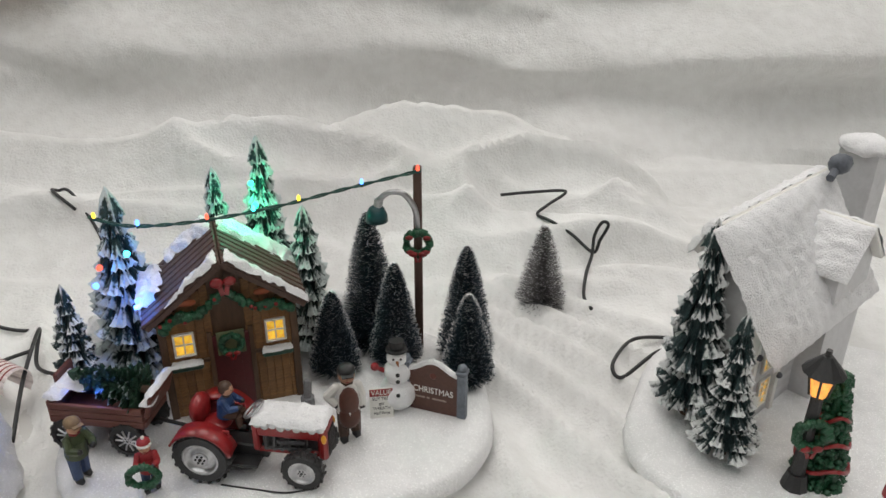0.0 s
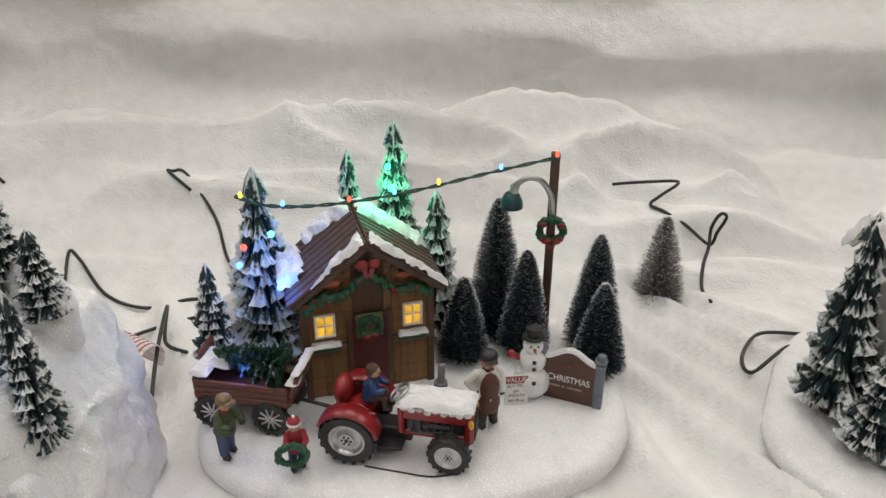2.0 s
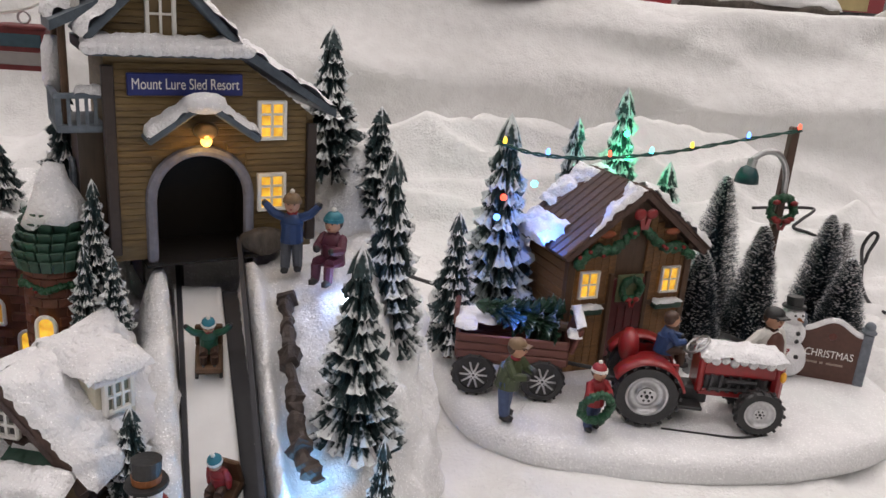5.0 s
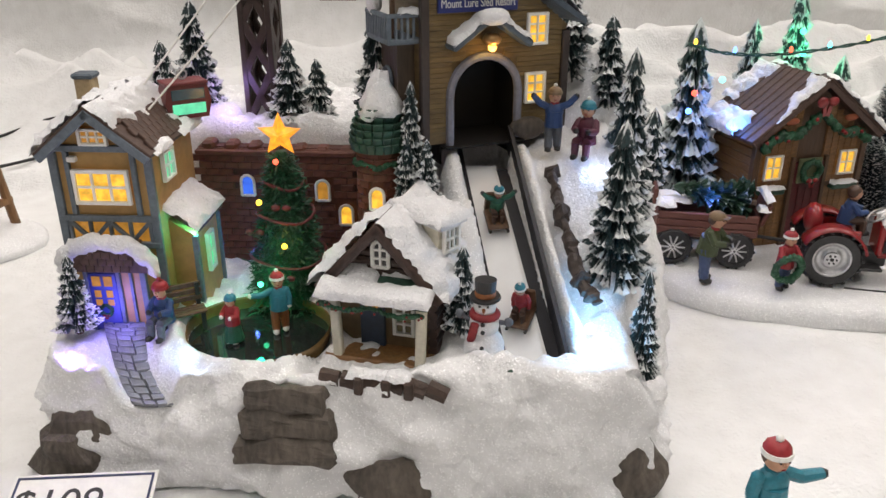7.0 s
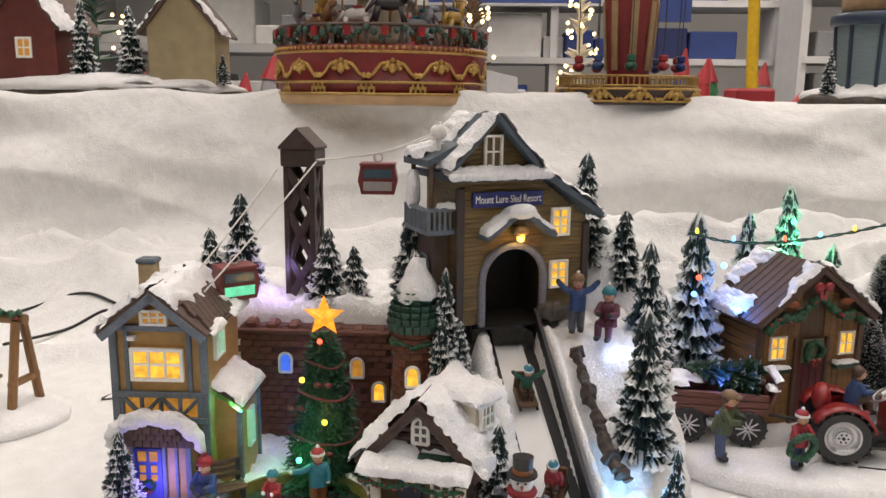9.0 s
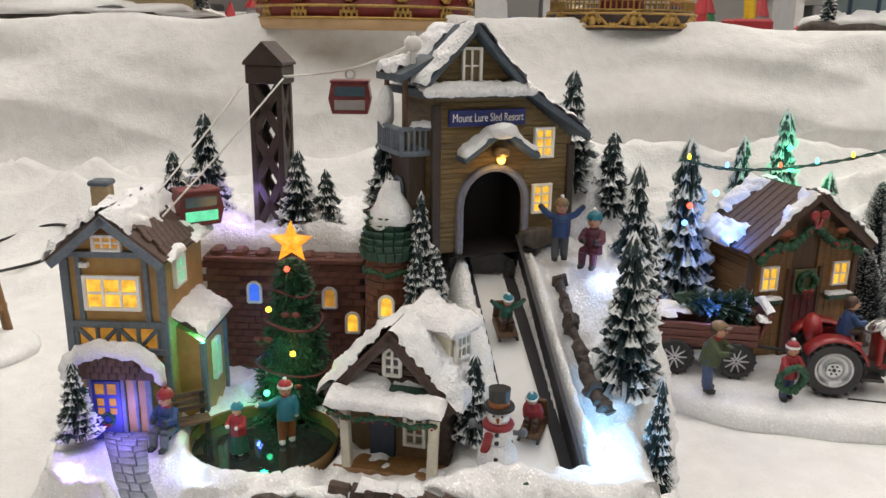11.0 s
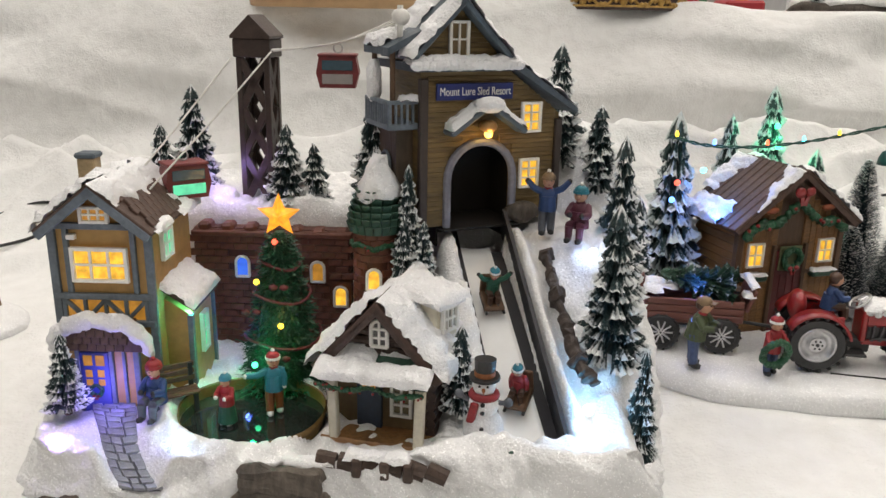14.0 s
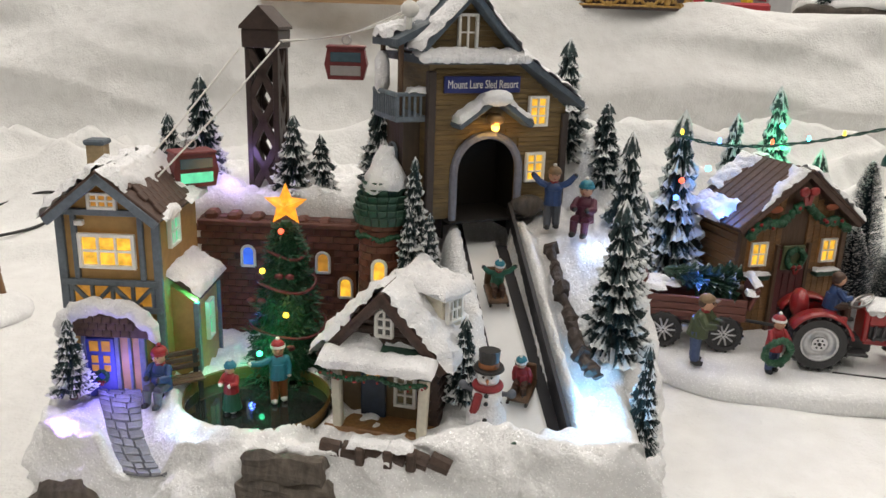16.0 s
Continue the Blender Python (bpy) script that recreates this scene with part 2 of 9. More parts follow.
SKIN = paint("skin_paint", (0.50, 0.27, 0.17), 0.5, 0.12, 500, 0.05)
WIRE = paint("black_cable", (0.014, 0.014, 0.015), 0.4, 0.2, 300, 0.05)
GREEN_WIRE = paint("green_cable", (0.012, 0.075, 0.055), 0.4, 0.2, 300, 0.05)
CORD = paint("white_cord", (0.75, 0.74, 0.70), 0.8, 0.1, 900, 0.3)
PANE = glow("lit_pane", (1.0, 0.56, 0.05), 1.15, 0.55)
PANE_DIM = glow("dim_pane", (0.9, 0.42, 0.06), 0.45, 0.5)
PANE_GREEN = glow("green_lit_pane", (0.15, 0.9, 0.5), 0.8, 0.3)
STAR = glow("star_orange", (1.0, 0.38, 0.03), 1.5, 0.5)
BULB_RED = glow("bulb_red", (1.0, 0.10, 0.05), 3.0)
BULB_BLUE = glow("bulb_blue", (0.10, 0.30, 1.0), 5.0)
BULB_CYAN = glow("bulb_cyan", (0.10, 0.9, 1.0), 5.0)
BULB_GREEN = glow("bulb_green", (0.05, 1.0, 0.45), 5.0)
BULB_YELLOW = glow("bulb_yellow", (1.0, 0.65, 0.05), 3.0)
BULB_WHITE = glow("bulb_white", (0.75, 0.92, 1.0), 6.0)


def cloth_material():
    """White fleece: soft fuzz, faint wear, loose fibres."""
    m, n, l, b = nodes_of("white_fleece")
    tc = n.new("ShaderNodeTexCoord")
    n1, n2, n3 = (n.new("ShaderNodeTexNoise") for _ in range(3))
    n1.inputs["Scale"].default_value, n2.inputs["Scale"].default_value, n3.inputs["Scale"].default_value = 7, 60, 420
    for k in (n1, n2, n3):
        k.inputs["Detail"].default_value = 5
        l.new(tc.outputs["Object"], k.inputs["Vector"])
    mul = n.new("ShaderNodeMath")
    mul.operation = "ADD"
    l.new(n1.outputs[0], mul.inputs[0])
    l.new(n2.outputs[0], mul.inputs[1])
    ramp = n.new("ShaderNodeValToRGB")
    ramp.color_ramp.elements[0].position, ramp.color_ramp.elements[1].position = 0.35, 0.65
    ramp.color_ramp.elements[0].color, ramp.color_ramp.elements[1].color = (0.70, 0.695, 0.68, 1), (0.80, 0.80, 0.79, 1)
    hf = n.new("ShaderNodeMath")
    hf.operation = "MULTIPLY"
    hf.inputs[1].default_value = 0.5
    l.new(mul.outputs[0], hf.inputs[0])
    l.new(hf.outputs[0], ramp.inputs[0])
    l.new(ramp.outputs[0], b.inputs["Base Color"])
    sm = n.new("ShaderNodeMath")
    sm.operation = "MULTIPLY_ADD"
    sm.inputs[1].default_value = 0.35
    l.new(n3.outputs[0], sm.inputs[0])
    l.new(n2.outputs[0], sm.inputs[2])
    bp = n.new("ShaderNodeBump")
    bp.inputs["Strength"].default_value, bp.inputs["Distance"].default_value = 0.55, 0.005
    l.new(sm.outputs[0], bp.inputs["Height"])
    l.new(bp.outputs[0], b.inputs["Normal"])
    b.inputs["Roughness"].default_value = 0.95
    b.inputs["Sheen Weight"].default_value, b.inputs["Sheen Roughness"].default_value = 0.10, 0.5
    return m


FLEECE = cloth_material()

# ---- shaping helpers ----


def mesh_of(name, bm, mats, smooth=None):
    me = bpy.data.meshes.new(name)
    if smooth is not None:
        for f in bm.faces:
            f.smooth = smooth
    bm.to_mesh(me)
    bm.free()
    for mt in mats if isinstance(mats, (list, tuple)) else [mats]:
        me.materials.append(mt)
    return me


def thing(name, m, label, category, group="", kind=""):
    ob = new(name)
    ob.empty_display_size = 0.01
    ob.matrix_world = m
    return tagged(ob, label, category, group, kind)


def single(name, bm, mats, m, label, category, group="", kind="", smooth=None):
    ob = new(name, mesh_of(name, bm, mats, smooth))
    ob.matrix_world = m
    return tagged(ob, label, category, group, kind)


def part(name, bm, mats, parent, label="", smooth=None, m=None):
    ob = new(name, mesh_of(name, bm, mats, smooth))
    ob.parent = parent
    if m is not None:
        ob.matrix_basis = m
    return tagged(ob, label)


def piece(name, me, parent, m):
    ob = new(name, me)
    ob.parent = parent
    ob.matrix_basis = m
    return ob


def add_box(bm, c, s, rot=None, bevel=0.0, mi=0, taper=None):
    m = Matrix.Translation(c) @ (rot or Matrix()) @ Matrix.Diagonal((*s, 1))
    r = bmesh.ops.create_cube(bm, size=1, matrix=m)
    vs = r["verts"]
    fs = {f for v in vs for f in v.link_faces}
    for f in fs:
        f.material_index = mi
    if bevel:
        es = {e for v in vs for e in v.link_edges}
        for f in bmesh.ops.bevel(bm, geom=list(es), offset=bevel, segments=1, affect="EDGES", profile=0.5)["faces"]:
            f.material_index = mi
    return vs


def add_tube(bm, p0, p1, r0, r1, seg=10, mi=0, caps=True):
    p0, p1 = Vector(p0), Vector(p1)
    d = p1 - p0
    m = Matrix.Translation((p0 + p1) / 2) @ d.to_track_quat("Z", "Y").to_matrix().to_4x4()
    r = bmesh.ops.create_cone(bm, cap_ends=caps, segments=seg, radius1=r0, radius2=max(r1, 1e-5), depth=d.length, matrix=m)
    for f in {f for v in r["verts"] for f in v.link_faces}:
        f.material_index = mi
    return r["verts"]


def add_ball(bm, c, r, mi=0, sub=2, rough=0.0, seed=0.0, freq=120):
    r = (r, r, r) if not isinstance(r, (tuple, list)) else r
    vs = bmesh.ops.create_icosphere(bm, subdivisions=sub, radius=1)["verts"]
    for f in {f for v in vs for f in v.link_faces}:
        f.material_index = mi
        f.smooth = True
    for v in vs:
        p = Vector((v.co.x * r[0], v.co.y * r[1], v.co.z * r[2]))
        if rough:
            p *= 1 + rough * noise.noise(p * freq + Vector((seed, seed * 1.7, 3.1)))
        v.co = p + Vector(c)
    return vs


def add_prism(bm, poly, y0, y1, mi=0, frame_m=None):
    """Pulls a polygon, given in x and z, from y0 to y1."""
    a = [bm.verts.new((x, y0, z)) for x, z in poly]
    b = [bm.verts.new((x, y1, z)) for x, z in poly]
    fs = [bm.faces.new(a), bm.faces.new(list(reversed(b)))]
    k = len(poly)
    for i in range(k):
        fs.append(bm.faces.new((a[i], b[i], b[(i + 1) % k], a[(i + 1) % k])))
    for f in fs:
        f.material_index = mi
    if frame_m:
        bmesh.ops.transform(bm, matrix=frame_m, verts=a + b)
    bmesh.ops.recalc_face_normals(bm, faces=fs)
    return a + b


def add_sweep(bm, pts, r, seg=8, mi=0, closed=False):
    """A round bar or cable along points."""
    pts = [Vector(p) for p in pts]
    rings = []
    for i, p in enumerate(pts):
        d = (pts[min(i + 1, len(pts) - 1)] - pts[max(i - 1, 0)])
        if closed:
            d = pts[(i + 1) % len(pts)] - pts[i - 1]
        q = d.to_track_quat("Z", "Y").to_matrix()
        rr = r[i] if isinstance(r, (list, tuple)) else r
        rings.append([bm.verts.new(p + q @ Vector((rr * math.cos(a * math.tau / seg), rr * math.sin(a * math.tau / seg), 0))) for a in range(seg)])
    n = len(rings)
    for i in range(n if closed else n - 1):
        A, B = rings[i], rings[(i + 1) % n]
        for a in range(seg):
            f = bm.faces.new((A[a], A[(a + 1) % seg], B[(a + 1) % seg], B[a]))
            f.material_index, f.smooth = mi, True
    if not closed:
        bm.faces.new(list(reversed(rings[0]))).material_index = mi
        bm.faces.new(rings[-1]).material_index = mi


def glide(pts, n=8):
    """A smooth line through points."""
    pts = [Vector(p) for p in pts]
    out = []
    for i in range(len(pts) - 1):
        a, b, c, d = pts[max(i - 1, 0)], pts[i], pts[i + 1], pts[min(i + 2, len(pts) - 1)]
        for k in range(n):
            t = k / n
            out.append(0.5 * ((2 * b) + (c - a) * t + (2 * a - 5 * b + 4 * c - d) * t * t + (3 * b - a - 3 * c + d) * t ** 3))
    return out + [pts[-1]]


def add_snow(bm, origin, u, v, w, h, thick, seed, cover=None, nu=26, nv=18, ragged=0.22, mi=0):
    """A lump of snow on a plane: u across, v along, with ragged edges. cover(a, b) says where it lies (a, b from 0 to 1; above 0 is snow)."""
    o, u, v = Vector(origin), Vector(u).normalized(), Vector(v).normalized()
    nrm = u.cross(v).normalized()
    if nrm.z < 0:
        nrm = -nrm
    grid = {}
    for i in range(nu + 1):
        for j in range(nv + 1):
            a, b = i / nu, j / nv
            e = min(a, 1 - a) * w, min(b, 1 - b) * h
            d = min(e) / (0.12 * min(w, h) + 1e-6)
            nz = noise.noise(Vector((a * w * 110 + seed, b * h * 110 - seed, seed * 0.37))) + 0.55 * noise.noise(Vector((a * w * 290 - seed, b * h * 290, seed * 0.7)))
            s = min(d, 2.0) * 0.5 + ragged * nz
            if cover:
                s = min(s, cover(a, b) + ragged * nz)
            t = max(0.0, min(1.0, s * 1.6))
            lift = thick * (math.sqrt(t) if t > 0 else 0) * (1 + 0.45 * noise.noise(Vector((a * w * 190, b * h * 190, seed))) + 0.2 * noise.noise(Vector((a * w * 520, b * h * 520, seed))))
            grid[i, j] = (o + u * (a * w) + v * (b * h) + nrm * (lift - 0.0004), s)
    made = {}

    def vert(k):
        if k not in made:
            made[k] = bm.verts.new(grid[k][0])
        return made[k]

    for i in range(nu):
        for j in range(nv):
            ks = [(i, j), (i + 1, j), (i + 1, j + 1), (i, j + 1)]
            if max(grid[k][1] for k in ks) > 0:
                f = bm.faces.new([vert(k) for k in ks])
                f.smooth, f.material_index = True, mi
                if f.normal.dot(nrm) < 0:
                    f.normal_flip()


def soft(a, b, x):
    t = max(0.0, min(1.0, (x - a) / (b - a)))
    return t * t * (3 - 2 * t)


def writing(text, size, mat, parent, m, align="CENTER", extrude=0.0001, name="lettering", stretch=1.0):
    cu = bpy.data.curves.new(name, "FONT")
    cu.body, cu.size, cu.align_x, cu.align_y, cu.extrude = text, size, align, "CENTER", extrude
    tmp = bpy.data.objects.new(name, cu)
    scene.collection.objects.link(tmp)
    dg = bpy.context.evaluated_depsgraph_get()
    me = bpy.data.meshes.new_from_object(tmp.evaluated_get(dg))
    bpy.data.objects.remove(tmp)
    me.materials.clear()
    me.materials.append(mat)
    ob = new(name, me)
    ob.parent = parent
    ob.matrix_basis = m @ Matrix.Diagonal((stretch, 1, 1, 1))
    return ob


# ---- the fleece: table level, a rolled fold, then the bank up to the upper shelf ----
TIER = 0.246


def crest_height(x):
    xs = [-1.6, -0.9, -0.47, -0.28, -0.16, -0.08, -0.02, 0.12, 0.22, 0.5, 1.6]
    hs = [0.055, 0.07, 0.097, 0.106, 0.112, 0.134, 0.124, 0.085, 0.02, 0.0, 0.0]
    return float(np.interp(x, xs, hs))


def fleece_height(x, y):
    bank_start = 0.955 + 0.045 * noise.noise(Vector((x * 2.2, 0.3, 1.0)))
    z = (TIER + 0.008 * noise.noise(Vector((x * 3, 5, 0)))) * soft(bank_start, 1.09, y) ** 0.9
    # the rolled fold before the bank
    cy = 0.80 + 0.03 * math.sin(x * 5.0 + 1.0) + 0.03 * noise.noise(Vector((x * 4, 1.7, 0)))
    d = (y - cy)
    w = 0.085 if d < 0 else 0.019
    z += crest_height(x) * math.exp(-abs(d / w) ** 1.35) * (1 - 0.35 * soft(1.0, 1.1, y))
    # second, lower roll in front of it
    cy2 = 0.70 + 0.03 * math.sin(x * 6.0)
    z += 0.016 * math.exp(-((y - cy2) / 0.03) ** 2) * soft(-0.2, 0.05, x + 0.05) * soft(0.6, 0.3, x)
    # sharp-edged creases along the fold
    if 0.66 < y < 0.98:
        q = noise.noise(Vector((x * 5 + y * 7, y * 15 - x * 3, 8)))
        z += 0.027 * (1 - abs(q) * 2.4 if abs(q) < 0.416 else 0) ** 2 * soft(0.66, 0.76, y) * (1 - soft(0.9, 0.98, y)) * min(1, crest_height(x) * 14)
    # a fold trailing off from the crest
    if -0.04 < x < 0.27:
        fy = float(np.interp(x, [-0.03, 0.035, 0.097, 0.158, 0.197, 0.25], [0.823, 0.835, 0.825, 0.795, 0.772, 0.745]))
        fz = float(np.interp(x, [-0.04, 0.0, 0.097, 0.158, 0.21, 0.27], [0.0, 0.040, 0.066, 0.052, 0.028, 0.0]))
        e = y - fy
        z = max(z, fz * (math.exp(-(e / 0.045) ** 2) if e < 0 else math.exp(-(e / 0.016) ** 2)))
        z += 0.010 * math.exp(-((y - fy + 0.045 + 0.02 * math.sin(x * 25)) / 0.010) ** 2) * min(1, fz * 20)
    # long flat creases before the fold
    for yy, sl, amp, ph in ((0.645, 0.05, 0.014, 0.0), (0.715, -0.03, 0.018, 2.0), (0.59, 0.10, 0.008, 4.0)):
        e = y - (yy + sl * x + 0.012 * math.sin(x * 9 + ph))
        if -0.02 < e < 0.06:
            z += amp * (soft(-0.02, 0.012, e) - soft(0.012, 0.022, e)) * (0.55 + 0.45 * math.sin(x * 6.5 + ph)) * min(1.0, crest_height(x) * 16)
    # soft folds on the bank
    k = soft(0.84, 0.97, y) * (1 - soft(1.05, 1.12, y))
    z += k * 0.058 * noise.noise(Vector((x * 2.6 + y * 2, y * 9.0 - x * 1.5, 2.0)))
    fold = noise.noise(Vector((x * 3.2 - y * 3, y * 13.0 + x * 3.4, 11.0)))
    z += k * 0.034 * (0.5 - abs(fold)) * 2
    z += k * 0.010 * noise.noise(Vector((x * 9, y * 16, 5.0)))
    # creases fanning out between the village pieces
    flat = 1 - soft(0.62, 0.78, y)
    fan = math.exp(-((x - 0.05) / 0.10) ** 2) * soft(0.2, 0.32, y) * (1 - soft(0.6, 0.7, y))
    ang = math.atan2(y - 0.72, x + 0.10)
    z += 0.014 * fan * (1 - 2 * abs(math.sin(ang * 21 + 1.5 * noise.noise(Vector((x * 9, y * 9, 2)))))) * 0.8
    fan2 = math.exp(-((x + 0.36) / 0.06) ** 2) * soft(0.25, 0.35, y) * (1 - soft(0.56, 0.66, y))
    z += 0.011 * fan2 * (1 - 2 * abs(math.sin((x * 1.0 + y * 0.55) * 62)))
    z += 0.004 * flat * noise.noise(Vector((x * 7, y * 7, 9.0))) + 0.0018 * noise.noise(Vector((x * 26, y * 26, 4.0)))
    # the nearest strip under the village pieces is pressed flat
    return z


def fold_shift(x, y, z):
    """How far the hanging cloth of the bank bellies out or in."""
    k = soft(0.90, 0.98, y) * (1 - soft(1.05, 1.10, y))
    if k <= 0:
        return 0.0
    s = 0.044 * noise.noise(Vector((x * 1.5 + z * 4, z * 8 - x * 2.2, 3.3)))
    q = noise.noise(Vector((x * 2.4 - z * 3, z * 11 + x * 3.2, 6.1)))
    s -= 0.024 * (0.5 - abs(q))
    s += 0.005 * noise.noise(Vector((x * 11, z * 34 - x * 9, 1.3)))
    # the cloth sags over itself: a belly high up, tucked in above the rolled fold
    sag = (0.75 + 0.5 * noise.noise(Vector((x * 2.0, 4.4, 0)))) * (0.25 + 0.75 * soft(-0.62, -0.25, x))
    s += sag * (0.030 * math.exp(-((z - 0.080 - 0.02 * x) / 0.032) ** 2) - 0.046 * math.exp(-((z - 0.150) / 0.032) ** 2))
    return k * s


def fleece():
    bm = bmesh.new()
    xs = np.concatenate([np.linspace(-2.6, -1.2, 24)[:-1], np.linspace(-1.2, 0.9, 300), np.linspace(0.9, 2.6, 26)[1:]])
    ys = np.concatenate([np.linspace(-0.30, 0.3, 40)[:-1], np.linspace(0.3, 0.93, 150)[:-1], np.linspace(0.93, 1.16, 110), np.linspace(1.16, 1.75, 24)[1:]])
    hs = [[fleece_height(x, y) for x in xs] for y in ys]
    vs = [[bm.verts.new((x, y + fold_shift(x, y, h), h)) for x, h in zip(xs, row)] for y, row in zip(ys, hs)]
    for j in range(len(ys) - 1):
        for i in range(len(xs) - 1):
            bm.faces.new((vs[j][i], vs[j][i + 1], vs[j + 1][i + 1], vs[j + 1][i]))
    # hem: the cloth hangs over the shelf's edges
    for row in (vs[0], vs[-1]):
        low = [bm.verts.new((v.co.x, v.co.y + (-0.02 if row is vs[0] else 0.02), v.co.z - 0.35)) for v in row]
        for i in range(len(row) - 1):
            bm.faces.new((row[i], row[i + 1], low[i + 1], low[i]))
    ob = single("ground", bm, FLEECE, Matrix(), "rumpled white fleece blanket draped over the two-level display shelf", "blanket", kind="structure", smooth=True)
    md = ob.modifiers.new("thickness", "SOLIDIFY")
    md.thickness, md.offset = 0.004, -1
    return ob


fleece()


def on_fleece(x, y):
    return fleece_height(x, y)


# ---- the store around ----


def store():
    lino = paint("store_floor", (0.20, 0.195, 0.185), 0.35, 0.12, 3, 0.05)
    wallp = paint("store_wall", (0.66, 0.65, 0.63), 0.7, 0.05, 2, 0.05)
    ceil = paint("store_ceiling", (0.62, 0.62, 0.60), 0.8, 0.05, 2, 0.05)
    for name, c, s, mat, label in (
        ("floor", (0, 3, -1.0), (14, 16, 0.1), lino, "polished pale grey store floor"),
        ("ceiling", (0, 3, 3.6), (14, 16, 0.1), ceil, "plain off-white store ceiling"),
        ("wall_north", (0, 10.95, 1.3), (14, 0.1, 4.6), wallp, "white painted store wall"),
        ("wall_south", (0, -4.95, 1.3), (14, 0.1, 4.6), wallp, "white painted store wall"),
        ("wall_west", (-6.95, 3, 1.3), (0.1, 15.8, 4.6), wallp, "white painted store wall"),
        ("wall_east", (6.95, 3, 1.3), (0.1, 15.8, 4.6), wallp, "white painted store wall"),
    ):
        bm = bmesh.new()
        add_box(bm, (0, 0, 0), s)
        single(name, bm, mat, pose(*c), label, name.split("_")[0], kind="structure")
    tube = glow("tube_light", (1.0, 0.98, 0.94), 2.5)
    for lx, ly in CEILING_ROWS:
        t = thing("ceiling_light", pose(lx, ly, 3.5), "flat white ceiling light panel, switched on", "ceiling light", "ceiling lights")
        bm = bmesh.new()
        add_box(bm, (0, 0, 0.025), (1.45, 2.45, 0.05))
        part("frame", bm, wallp, t)
        bm = bmesh.new()
        add_box(bm, (0, 0, -0.006), (1.36, 2.36, 0.008))
        part("diffuser", bm, tube, t)
    # the display shelf that carries the fleece
    bm = bmesh.new()
    add_box(bm, (0, 0.39, -0.035), (5.0, 1.30, 0.05))
    add_box(bm, (0, 1.43, TIER - 0.048), (5.0, 0.58, 0.05))
    for x in (-2.3, 0, 2.3):
        add_box(bm, (x, 1.4, -0.4), (0.08, 0.4, 1.1))
        add_box(bm, (x, 0.0, -0.5), (0.08, 0.08, 0.9))
    single("display_shelf", bm, wallp, Matrix(), "two-level white display shelf under a fleece blanket", "shelf", kind="structure")


store()

# ---- trees ----


